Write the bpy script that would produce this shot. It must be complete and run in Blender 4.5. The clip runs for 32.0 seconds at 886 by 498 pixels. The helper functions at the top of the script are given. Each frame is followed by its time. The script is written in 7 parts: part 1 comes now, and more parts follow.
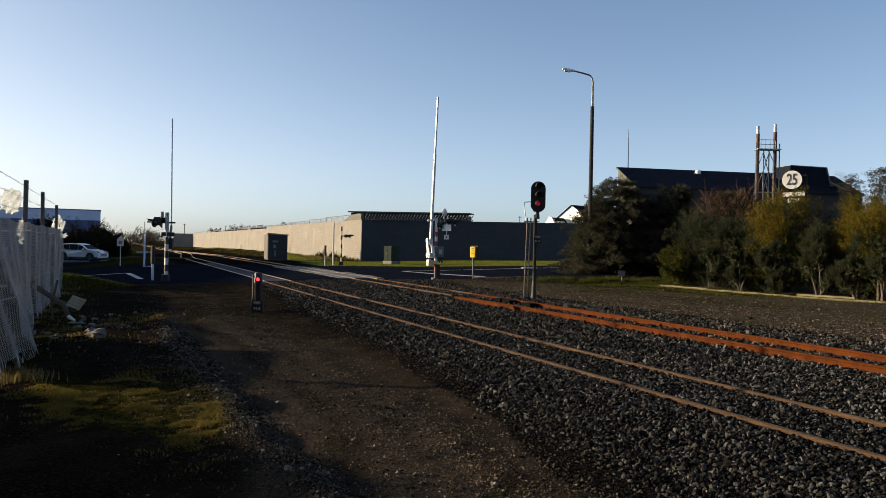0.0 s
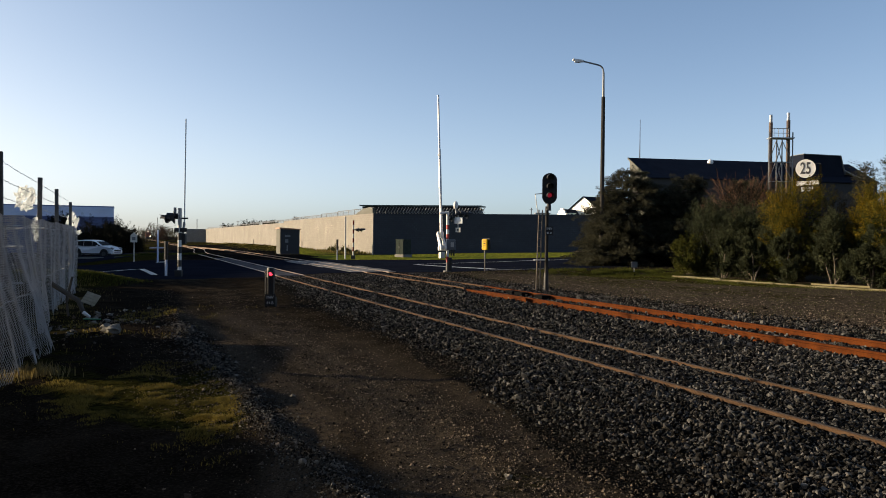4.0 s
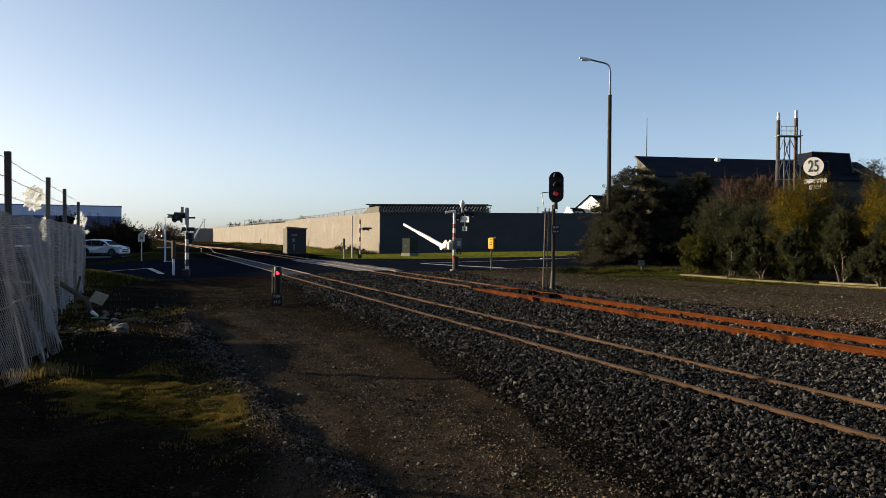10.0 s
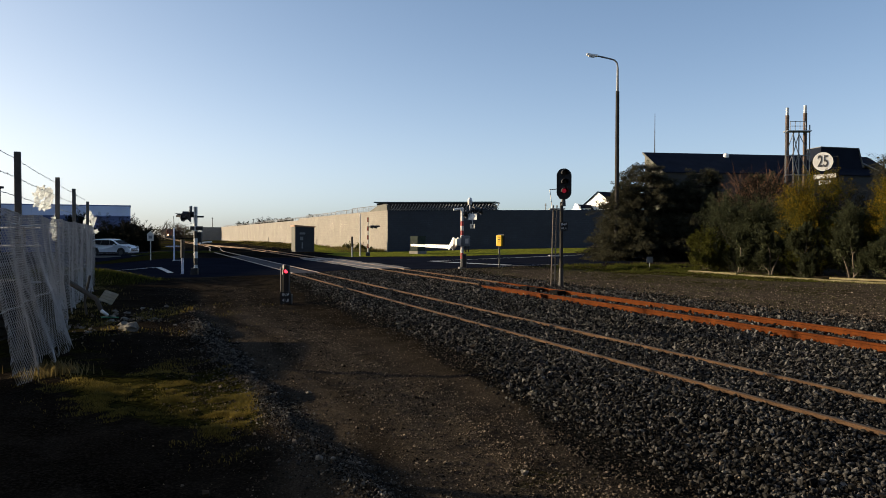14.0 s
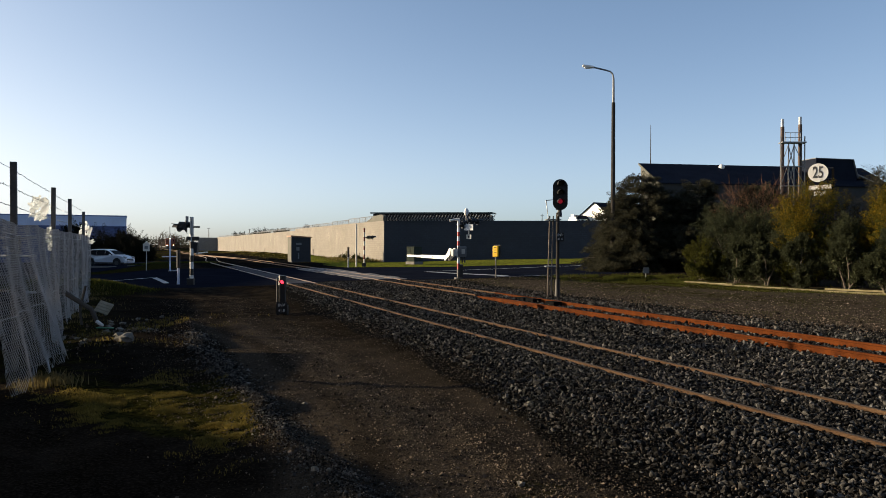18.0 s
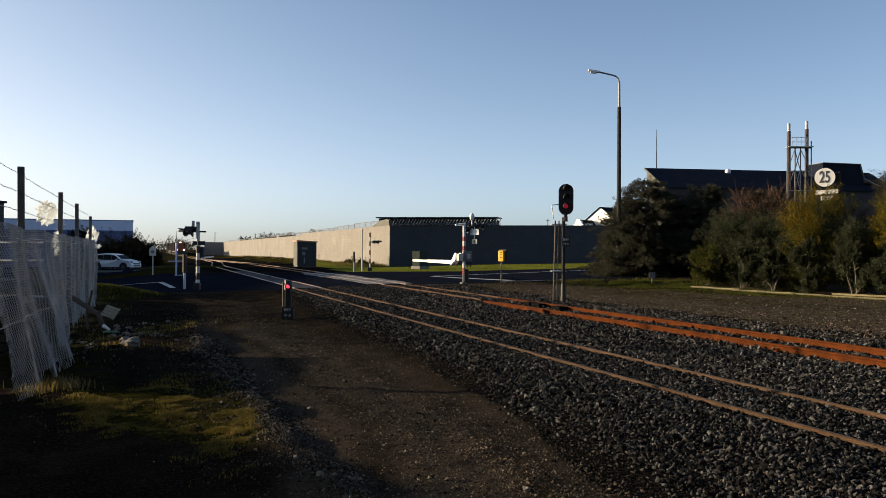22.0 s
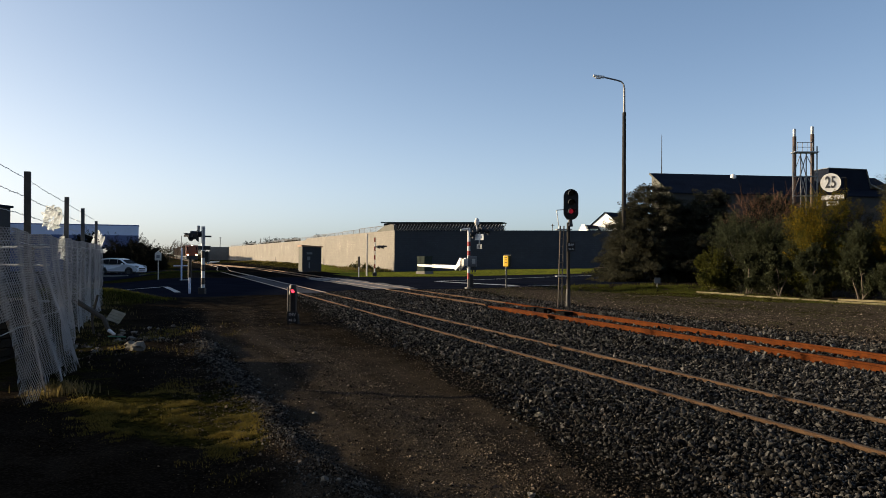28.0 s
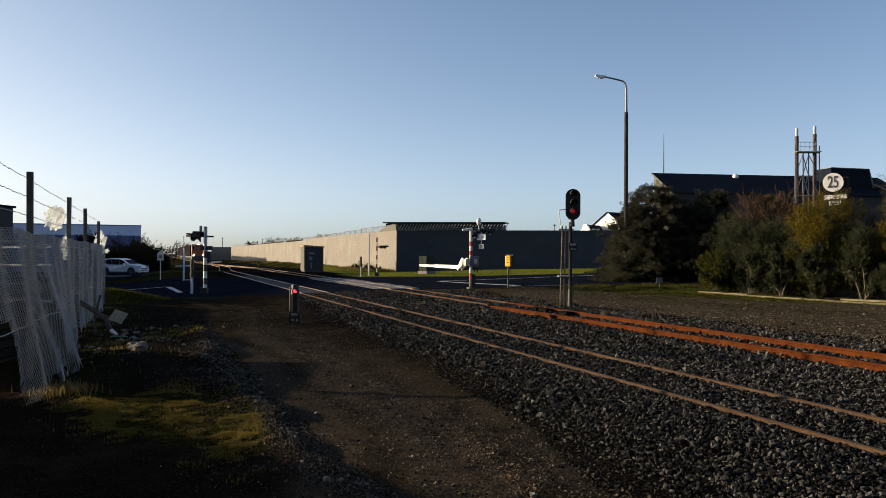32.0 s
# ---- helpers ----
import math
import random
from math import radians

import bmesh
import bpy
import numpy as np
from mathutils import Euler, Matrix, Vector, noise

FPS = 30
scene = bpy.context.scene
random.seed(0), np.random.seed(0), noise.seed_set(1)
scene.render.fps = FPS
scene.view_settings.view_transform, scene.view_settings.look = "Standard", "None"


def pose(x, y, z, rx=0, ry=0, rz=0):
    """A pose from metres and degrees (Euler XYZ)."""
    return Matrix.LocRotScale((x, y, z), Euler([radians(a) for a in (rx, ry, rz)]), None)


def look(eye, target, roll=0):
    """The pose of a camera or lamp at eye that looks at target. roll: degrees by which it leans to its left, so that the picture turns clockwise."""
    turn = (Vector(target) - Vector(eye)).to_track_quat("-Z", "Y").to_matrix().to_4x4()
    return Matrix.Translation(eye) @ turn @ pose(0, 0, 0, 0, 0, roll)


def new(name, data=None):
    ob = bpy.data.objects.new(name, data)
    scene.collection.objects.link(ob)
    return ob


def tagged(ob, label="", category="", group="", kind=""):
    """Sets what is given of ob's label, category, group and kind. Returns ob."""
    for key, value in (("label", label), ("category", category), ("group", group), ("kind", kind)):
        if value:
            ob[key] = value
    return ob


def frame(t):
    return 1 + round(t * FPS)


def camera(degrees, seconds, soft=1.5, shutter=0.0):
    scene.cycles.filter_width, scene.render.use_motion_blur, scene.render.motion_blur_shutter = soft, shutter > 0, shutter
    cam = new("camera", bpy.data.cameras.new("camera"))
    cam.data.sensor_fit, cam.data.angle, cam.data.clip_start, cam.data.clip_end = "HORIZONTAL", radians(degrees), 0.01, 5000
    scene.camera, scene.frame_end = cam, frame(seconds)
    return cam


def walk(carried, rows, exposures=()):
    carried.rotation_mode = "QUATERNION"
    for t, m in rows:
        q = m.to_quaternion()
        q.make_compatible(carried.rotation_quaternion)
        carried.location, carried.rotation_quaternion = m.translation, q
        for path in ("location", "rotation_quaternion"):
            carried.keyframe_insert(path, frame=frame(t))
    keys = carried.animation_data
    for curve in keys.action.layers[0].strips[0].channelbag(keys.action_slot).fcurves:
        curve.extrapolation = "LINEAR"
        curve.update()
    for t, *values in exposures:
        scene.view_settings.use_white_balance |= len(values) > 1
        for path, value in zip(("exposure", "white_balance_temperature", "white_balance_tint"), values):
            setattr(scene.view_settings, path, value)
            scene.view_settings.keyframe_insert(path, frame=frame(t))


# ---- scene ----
LENS = 58.5
EYE = (0.0, 0.0, 1.6)
cam = camera(LENS, 32.0, soft=0.5)
# seconds, tilt, turn, lean
PATH = [
    (0, 89.792, -1.346, 1.173),
    (0.5, 89.741, -1.431, 1.127),
    (1, 89.536, -1.418, 1.087),
    (1.5, 89.475, -1.431, 0.958),
    (2, 89.392, -1.288, 0.817),
    (2.5, 89.314, -0.973, 0.784),
    (3, 89.331, -0.950, 0.703),
    (3.5, 89.301, -0.623, 0.652),
    (5.5, 89.130, -0.364, 0.520),
    (6, 89.084, -0.155, 0.526),
    (6.5, 89.416, -0.305, 0.590),
    (7, 89.776, -0.248, 0.765),
    (7.5, 89.702, -0.241, 0.787),
    (8, 89.579, -0.259, 0.830),
    (8.5, 89.465, -0.110, 0.710),
    (9, 89.170, 0.000, 0.600),
    (9.5, 89.125, -0.057, 0.537),
    (10, 89.175, -0.029, 0.478),
    (10.5, 89.206, 0.081, 0.420),
    (11, 89.129, 0.115, 0.475),
    (11.5, 89.063, 0.172, 0.456),
    (12, 88.942, 0.185, 0.341),
    (12.5, 89.032, 0.306, 0.264),
    (13, 88.913, 0.356, 0.171),
    (13.5, 88.882, 0.401, 0.122),
    (14, 88.997, 0.545, 0.168),
    (14.5, 89.041, 0.424, 0.259),
    (16.5, 89.608, 0.284, 0.255),
    (17, 89.829, 0.387, 0.247),
    (17.5, 89.856, 0.317, 0.255),
    (18, 89.761, 0.286, 0.218),
    (18.5, 89.783, 0.516, 0.138),
    (19, 89.721, 0.590, 0.124),
    (19.5, 89.859, 0.713, 0.212),
    (20, 89.926, 0.748, 0.208),
    (20.5, 89.939, 0.797, 0.226),
    (21, 90.046, 0.632, 0.270),
    (21.5, 90.087, 0.639, 0.234),
    (22, 90.098, 0.695, 0.241),
    (22.5, 90.178, 0.633, 0.301),
    (23, 90.178, 0.497, 0.325),
    (23.5, 90.186, 0.552, 0.344),
    (24, 90.069, 0.628, 0.358),
    (24.5, 90.142, 0.599, 0.452),
    (25, 90.039, 0.765, 0.344),
    (25.5, 90.169, 0.776, 0.331),
    (27.5, 90.465, 0.989, 0.307),
    (28, 90.460, 1.045, 0.309),
    (28.5, 90.421, 1.011, 0.241),
    (29, 90.353, 1.016, 0.236),
    (29.5, 90.387, 1.112, 0.184),
    (30, 90.523, 1.138, 0.240),
    (30.5, 90.626, 1.129, 0.317),
    (31, 90.623, 1.201, 0.300),
    (31.5, 90.605, 1.194, 0.341),
    (32, 90.457, 1.190, 0.279),
]
walk(cam, [(t, Matrix.Translation(EYE) @ pose(0, 0, 0, tilt, 0, turn) @ pose(0, 0, 0, 0, 0, lean)) for t, tilt, turn, lean in PATH],
     exposures=[(0.0, 0.88, 6950, 8), (14.0, 0.88, 6950, 8), (24.0, 0.85, 6950, 8), (32.0, 0.80, 6950, 8)])

# ---- light ----
SUN_EL, SUN_AZ = radians(10.8), radians(-79.0)      # azimuth clockwise from +y
SUN_WAY = Vector((math.sin(SUN_AZ) * math.cos(SUN_EL), math.cos(SUN_AZ) * math.cos(SUN_EL), math.sin(SUN_EL)))
world = bpy.data.worlds.new("sky")
scene.world = world
world.use_nodes = True
wn = world.node_tree.nodes
wl = world.node_tree.links
wn.clear()
sky = wn.new("ShaderNodeTexSky")
sky.sky_type = "NISHITA"
sky.sun_disc = False
sky.sun_elevation, sky.sun_rotation = SUN_EL, SUN_AZ
sky.air_density, sky.dust_density, sky.ozone_density = 0.47, 1.19, 2.31
bg = wn.new("ShaderNodeBackground")
bg.inputs["Strength"].default_value = 0.110
wout = wn.new("ShaderNodeOutputWorld")
haze = wn.new("ShaderNodeHueSaturation")
haze.inputs["Hue"].default_value = 0.493
# haze: the brighter the sky, the paler it is
light = wn.new("ShaderNodeRGBToBW")
wl.new(sky.outputs[0], light.inputs[0])
for sock, dim, bright in (("Saturation", 0.97, 0.11), ("Value", 1.36, 0.745)):
    mr = wn.new("ShaderNodeMapRange")
    mr.inputs["From Min"].default_value, mr.inputs["From Max"].default_value = 0.36, 6.47
    mr.inputs["To Min"].default_value, mr.inputs["To Max"].default_value = dim, bright
    wl.new(light.outputs[0], mr.inputs["Value"])
    wl.new(mr.outputs[0], haze.inputs[sock])
wl.new(sky.outputs[0], haze.inputs["Color"])
wl.new(haze.outputs[0], bg.inputs[0])
wl.new(bg.outputs[0], wout.inputs[0])
sun_data = bpy.data.lights.new("sun", "SUN")
sun_data.energy, sun_data.angle, sun_data.color = 5.0, radians(0.6), (1.0, 0.81, 0.575)
sun = new("sun", sun_data)
sun.matrix_world = look(SUN_WAY * 100, (0, 0, 0))


# ---- materials ----
def material(name, base, second=None, rough=0.8, scale=3.0, mix=0.5, bump=0.2, bump_scale=40.0, metal=0.0, glow=None, island=0.0, rand=0.0, spec=0.5, detail=6.0, thin=0.0, skew=0.0):
    """Two colours mixed by a broad and a fine noise, with relief; island and rand vary the value piece by piece; thin lets light through leaves; skew makes most pieces dark and a few bright."""
    m = bpy.data.materials.new(name)
    m.use_nodes = True
    nt = m.node_tree
    n, l = nt.nodes, nt.links
    b = n["Principled BSDF"]
    b.inputs["Roughness"].default_value = rough
    b.inputs["Metallic"].default_value = metal
    b.inputs["Specular IOR Level"].default_value = spec
    tc = n.new("ShaderNodeTexCoord")
    if second is None:
        second = tuple(c * 0.7 for c in base)
    broad = n.new("ShaderNodeTexNoise")
    broad.inputs["Scale"].default_value = scale
    broad.inputs["Detail"].default_value = detail
    fine = n.new("ShaderNodeTexNoise")
    fine.inputs["Scale"].default_value = scale * 9
    fine.inputs["Detail"].default_value = 3.0
    l.new(tc.outputs["Object"], broad.inputs["Vector"])
    l.new(tc.outputs["Object"], fine.inputs["Vector"])
    ad = n.new("ShaderNodeMath")
    ad.operation = "MULTIPLY_ADD"
    ad.inputs[1].default_value = 0.4
    l.new(fine.outputs["Fac"], ad.inputs[0])
    l.new(broad.outputs["Fac"], ad.inputs[2])
    rng = n.new("ShaderNodeMapRange")
    rng.inputs["From Min"].default_value = 0.7 - 0.3 * mix
    rng.inputs["From Max"].default_value = 0.7 + 0.3 * mix
    l.new(ad.outputs[0], rng.inputs["Value"])
    cm = n.new("ShaderNodeMix")
    cm.data_type = "RGBA"
    cm.inputs["A"].default_value = (*base, 1)
    cm.inputs["B"].default_value = (*second, 1)
    l.new(rng.outputs[0], cm.inputs["Factor"])
    colour = cm.outputs["Result"]
    if island or rand:
        hsv = n.new("ShaderNodeHueSaturation")
        if island:
            src = n.new("ShaderNodeNewGeometry").outputs["Random Per Island"]
        else:
            src = n.new("ShaderNodeObjectInfo").outputs["Random"]
        vr = n.new("ShaderNodeMapRange")
        vr.inputs["To Min"].default_value, vr.inputs["To Max"].default_value = 1 - (island or rand), 1 + (island or rand)
        if skew:
            pw = n.new("ShaderNodeMath")
            pw.operation = "POWER"
            pw.inputs[1].default_value = skew
            l.new(src, pw.inputs[0])
            src = pw.outputs[0]
            vr.inputs["To Min"].default_value, vr.inputs["To Max"].default_value = 0.08, 0.9 * (skew + 1)
        l.new(src, vr.inputs["Value"])
        l.new(vr.outputs[0], hsv.inputs["Value"])
        l.new(colour, hsv.inputs["Color"])
        colour = hsv.outputs["Color"]
    l.new(colour, b.inputs["Base Color"])
    if thin:
        tr = n.new("ShaderNodeBsdfTranslucent")
        l.new(colour, tr.inputs["Color"])
        ms = n.new("ShaderNodeMixShader")
        ms.inputs[0].default_value = thin
        l.new(b.outputs[0], ms.inputs[1])
        l.new(tr.outputs[0], ms.inputs[2])
        l.new(ms.outputs[0], n["Material Output"].inputs["Surface"])
    if bump:
        bn = n.new("ShaderNodeTexNoise")
        bn.inputs["Scale"].default_value = bump_scale
        bn.inputs["Detail"].default_value = 4.0
        l.new(tc.outputs["Object"], bn.inputs["Vector"])
        bp = n.new("ShaderNodeBump")
        bp.inputs["Strength"].default_value = bump
        bp.inputs["Distance"].default_value = 0.02
        l.new(bn.outputs["Fac"], bp.inputs["Height"])
        l.new(bp.outputs[0], b.inputs["Normal"])
    if glow:
        b.inputs["Emission Color"].default_value = (*glow[:3], 1)
        b.inputs["Emission Strength"].default_value = glow[3]
    return m


M = dict(
    stone=material("ballast_stone", (0.066, 0.064, 0.0615), (0.012, 0.0119, 0.0117), 0.85, 30, 0.8, 0.3, 60, island=0.97, spec=0.1, skew=2.4),
    single_stone=material("ballast_single_stone", (0.070, 0.068, 0.065), (0.012, 0.0119, 0.0117), 0.85, 2, 0.8, 0.3, 3, rand=0.9, spec=0.1, skew=2.4),
    pebble=material("path_pebble", (0.155, 0.125, 0.098), (0.022, 0.018, 0.0145), 0.95, 6, 0.8, 0.2, 60, island=0.8, spec=0.05, skew=1.8),
    windrow=material("windrow_stone", (0.105, 0.1, 0.092), (0.016, 0.0155, 0.015), 0.9, 6, 0.8, 0.2, 60, island=0.8, spec=0.1, skew=1.8),
    rust_head=material("worn_rail_steel", (0.30, 0.17, 0.10), (0.20, 0.10, 0.055), 0.45, 4, 0.8, 0.1, 30, metal=0.4),
    rust=material("orange_rust", (0.102, 0.029, 0.0075), (0.04, 0.0115, 0.0042), 0.95, 3, 0.8, 0.25, 30, spec=0.05),
    sleeper=material("weathered_timber", (0.076, 0.0646, 0.0532), (0.038, 0.03192, 0.02736), 0.9, 4, 0.8, 0.5, 30, rand=0.3),
    # blue-black: the sky's sheen on the road is put into this colour
    asphalt=material("asphalt", (0.0126, 0.0154, 0.0250), (0.0068, 0.0083, 0.0136), 1.0, 0.6, 0.9, 0.35, 60, spec=0.0),
    concrete=material("concrete_slab", (0.1976, 0.19, 0.1748), (0.1064, 0.0988, 0.0874), 0.85, 1.2, 0.9, 0.2, 40),
    line=material("white_road_paint", (0.46, 0.47, 0.49), (0.16, 0.165, 0.175), 0.7, 6, 0.9, 0.1, 60),
    galv=material("galvanised_steel", (0.42, 0.43, 0.44), (0.28, 0.29, 0.30), 0.45, 8, 0.8, 0.05, 40, metal=0.7),
    wood=material("grey_fence_timber", (0.17, 0.16, 0.15), (0.09, 0.085, 0.08), 0.9, 5, 0.8, 0.4, 30),
    # near-black timber: the dark behind the fence is put into the colour
    dark_timber=material("near_black_timber", (0.03, 0.027, 0.023), (0.015, 0.0135, 0.012), 0.95, 5, 0.8, 0.4, 30, rand=0.3, spec=0.05),
    black=material("black_paint", (0.018, 0.018, 0.02), (0.012, 0.012, 0.013), 0.5, 6, 0.8, 0.05, 40),
    white=material("white_paint", (0.78, 0.78, 0.76), (0.66, 0.65, 0.62), 0.45, 3, 0.8, 0.05, 40),
    red=material("red_paint", (0.45, 0.03, 0.03), (0.32, 0.02, 0.02), 0.5, 6, 0.8, 0.05, 40),
    dark_grey=material("dark_grey_paint", (0.076, 0.076, 0.0798), (0.0456, 0.0456, 0.0494), 0.5, 4, 0.8, 0.05, 40),
    fence_wire=material("galvanised_fence_wire", (0.54, 0.53, 0.52), (0.36, 0.35, 0.34), 0.6, 6, 0.8, 0),
    flue=material("rust_stained_flue", (0.085, 0.055, 0.04), (0.05, 0.027, 0.02), 0.7, 1.5, 0.9, 0.1, 20),
    # main line's panels: a blue-grey copy with the deck's shade in its colour
    deck=material("shaded_crossing_panel", (0.042, 0.046, 0.062), (0.02, 0.022, 0.03), 0.9, 1.2, 0.9, 0.2, 40, spec=0.08),
    grey=material("grey_paint", (0.1672, 0.171, 0.1748), (0.1216, 0.1254, 0.1292), 0.5, 4, 0.8, 0.05, 40),
    yellow=material("yellow_paint", (0.88, 0.52, 0.008), (0.76, 0.43, 0.006), 0.5, 5, 0.8, 0.05, 40),
    green=material("dark_green_paint", (0.036, 0.046, 0.040), (0.024, 0.031, 0.027), 0.85, 3, 0.8, 0.05, 40, spec=0.05),
    # near-black cladding: the hut front's shade is put into the colour
    hut=material("dark_hut_cladding", (0.014, 0.016, 0.022), (0.009, 0.0105, 0.015), 0.6, 2, 0.8, 0.1, 20),
    cream=material("cream_paint", (0.62, 0.58, 0.50), (0.5, 0.46, 0.4), 0.6, 2, 0.8, 0.1, 20),
    red_light=material("red_signal_light", (0.5, 0.01, 0.02), None, 0.3, 4, 0.2, 0, glow=(1.0, 0.03, 0.06, 2.2)),
    red_dim=material("red_main_light", (0.3, 0.008, 0.02), None, 0.3, 4, 0.2, 0, glow=(1.0, 0.04, 0.10, 0.10)),
    lens=material("dark_signal_lens", (0.03, 0.03, 0.032), None, 0.15, 4, 0.2, 0),
    headlight=material("lit_headlight", (0.9, 0.8, 0.6), None, 0.3, 4, 0.2, 0, glow=(1.0, 0.72, 0.45, 7.0)),
    dull_red=material("dark_red_paint", (0.17, 0.022, 0.018), (0.10, 0.014, 0.012), 0.8, 6, 0.8, 0.05, 40, spec=0.1),
    tar=material("tarred_iron", (0.008, 0.008, 0.008), (0.004, 0.004, 0.004), 0.95, 5, 0.8, 0.3, 30, spec=0.02),
    ladder=material("weathered_ladder_steel", (0.20, 0.17, 0.14), (0.11, 0.09, 0.075), 0.7, 5, 0.8, 0.1, 30, metal=0.2),
    lamp_pole=material("dark_weathered_pole", (0.05, 0.046, 0.042), (0.03, 0.028, 0.026), 0.9, 2, 0.8, 0.15, 30, spec=0.1),
    roof=material("dark_roof_sheet", (0.013, 0.0165, 0.027), (0.008, 0.0105, 0.018), 0.9, 0.6, 0.8, 0.1, 8, spec=0.05),
    cladding=material("beige_gable_cladding", (0.10, 0.097, 0.08), (0.07, 0.068, 0.056), 0.8, 0.8, 0.8, 0.1, 8),
    wall_dark=material("dark_factory_wall", (0.02432, 0.02432, 0.0266), (0.01672, 0.01672, 0.019), 0.8, 0.6, 0.8, 0.1, 8),
    shed_blue=material("blue_shed_cladding", (0.10, 0.145, 0.31), (0.08, 0.115, 0.25), 0.6, 0.5, 0.8, 0.1, 8),
    shed_white=material("pale_shed_cladding", (0.58, 0.64, 0.80), (0.50, 0.55, 0.70), 0.6, 0.5, 0.8, 0.1, 8),
    roof_green=material("green_roof_sheet", (0.076, 0.0988, 0.0836), (0.0532, 0.0684, 0.0608), 0.5, 0.6, 0.8, 0.1, 8),
    bark=material("bark", (0.13, 0.105, 0.08), (0.05, 0.04, 0.032), 0.95, 8, 0.8, 0.5, 30),
    leaf=material("shrub_leaf", (0.070, 0.079, 0.040), (0.016, 0.020, 0.0105), 0.85, 4.0, 0.9, 0, island=0.2, spec=0.15, thin=0.4),
    leaf_dark=material("conifer_needle", (0.076, 0.074, 0.048), (0.014, 0.015, 0.010), 0.9, 3.5, 0.9, 0, island=0.25, spec=0.1, thin=0.4),
    leaf_gold=material("gorse_leaf", (0.25, 0.16, 0.012), (0.11, 0.082, 0.010), 0.8, 1.5, 0.9, 0, island=0.4, spec=0.1, thin=0.4),
    leaf_red=material("russet_twig", (0.1064, 0.057, 0.0342), (0.0608, 0.0342, 0.0228), 0.8, 1.5, 0.9, 0, island=0.4, spec=0.1),
    grass=material("grass_blade", (0.25, 0.185, 0.042), (0.03, 0.035, 0.01), 0.85, 0.8, 0.9, 0, island=0.35, spec=0.1, thin=0.4),
    turf=material("green_turf_blade", (0.085, 0.09, 0.015), (0.03, 0.036, 0.008), 0.85, 0.8, 0.9, 0, island=0.4, spec=0.1, thin=0.4),
    verge=material("verge_grass_blade", (0.19, 0.15, 0.05), (0.055, 0.055, 0.018), 0.85, 0.5, 0.9, 0, island=0.4, spec=0.1, thin=0.4),
    deck_pale=material("pale_crossing_slab", (0.21, 0.205, 0.20), (0.12, 0.118, 0.115), 0.9, 0.8, 0.9, 0.2, 30, spec=0.05),
    straw=material("dry_grass_blade", (0.1976, 0.152, 0.057), (0.0912, 0.0684, 0.0228), 0.8, 1.0, 0.9, 0, island=0.35, thin=0.4),
    plastic=material("torn_pale_plastic", (0.82, 0.85, 0.86), (0.66, 0.68, 0.68), 0.6, 8, 0.9, 0.3, 20),
    loco_orange=material("orange_locomotive_paint", (0.20, 0.045, 0.013), (0.12, 0.028, 0.009), 0.45, 1, 0.8, 0.05, 20),
    wagon=material("brown_wagon_steel", (0.022, 0.016, 0.014), (0.014, 0.011, 0.010), 0.95, 1, 0.8, 0.1, 20, spec=0.03),
    car_paint=material("silver_white_car_paint", (0.84, 0.86, 0.89), (0.80, 0.82, 0.86), 0.3, 1, 0.5, 0, metal=0.2),
    glass=material("dark_car_glass", (0.006, 0.007, 0.010), None, 0.25, 4, 0.3, 0, spec=0.06),
    tyre=material("tyre_rubber", (0.02, 0.02, 0.02), None, 0.85, 8, 0.6, 0.2, 40),
    rubble=material("pale_broken_concrete", (0.24, 0.225, 0.195), (0.05, 0.046, 0.04), 0.95, 5, 0.9, 0.4, 30),
    board=material("weathered_board", (0.42, 0.37, 0.27), (0.26, 0.22, 0.15), 0.85, 5, 0.9, 0.3, 30),
    bare=material("light_blocker_sheet", (0.06, 0.06, 0.062), (0.04, 0.04, 0.042), 0.7, 0.8, 0.8, 0.1, 8),
)


# ---- mesh helpers ----
def box(bm, c, s, m=None):
    """An upright box with centre c and size s, turned by m about its centre."""
    r = bmesh.ops.create_cube(bm, size=1.0)
    t = Matrix.Translation(c) @ (m or Matrix()) @ Matrix.Diagonal((*s, 1))
    bmesh.ops.transform(bm, matrix=t, verts=r["verts"])
    return r["verts"]


def rod(bm, a, b, r0, r1=None, seg=8):
    a, b = Vector(a), Vector(b)
    d = b - a
    if d.length < 1e-5:
        return []
    r = bmesh.ops.create_cone(bm, cap_ends=True, segments=seg, radius1=r0, radius2=r0 if r1 is None else r1, depth=d.length)
    t = Matrix.Translation((a + b) / 2) @ d.to_track_quat("Z", "Y").to_matrix().to_4x4()
    bmesh.ops.transform(bm, matrix=t, verts=r["verts"])
    return r["verts"]


def extrude(bm, outline, a, b):
    """A prism: outline of (u, v) points in the plane of y = a to y = b; u is x and v is z."""
    lo = [bm.verts.new((u, a, v)) for u, v in outline]
    hi = [bm.verts.new((u, b, v)) for u, v in outline]
    n = len(outline)
    bm.faces.new(lo)
    bm.faces.new(hi[::-1])
    for i in range(n):
        bm.faces.new((lo[i], hi[i], hi[(i + 1) % n], lo[(i + 1) % n]))
    bmesh.ops.recalc_face_normals(bm, faces=bm.faces)


def turned(bm, m):
    bmesh.ops.transform(bm, matrix=m, verts=bm.verts)
    return bm


def soften(bm, w):
    es = [e for e in bm.edges if len(e.link_faces) == 2 and e.calc_face_angle(0) > 0.6]
    bmesh.ops.bevel(bm, geom=es, offset=w, segments=2, affect="EDGES", profile=0.6)
    return bm


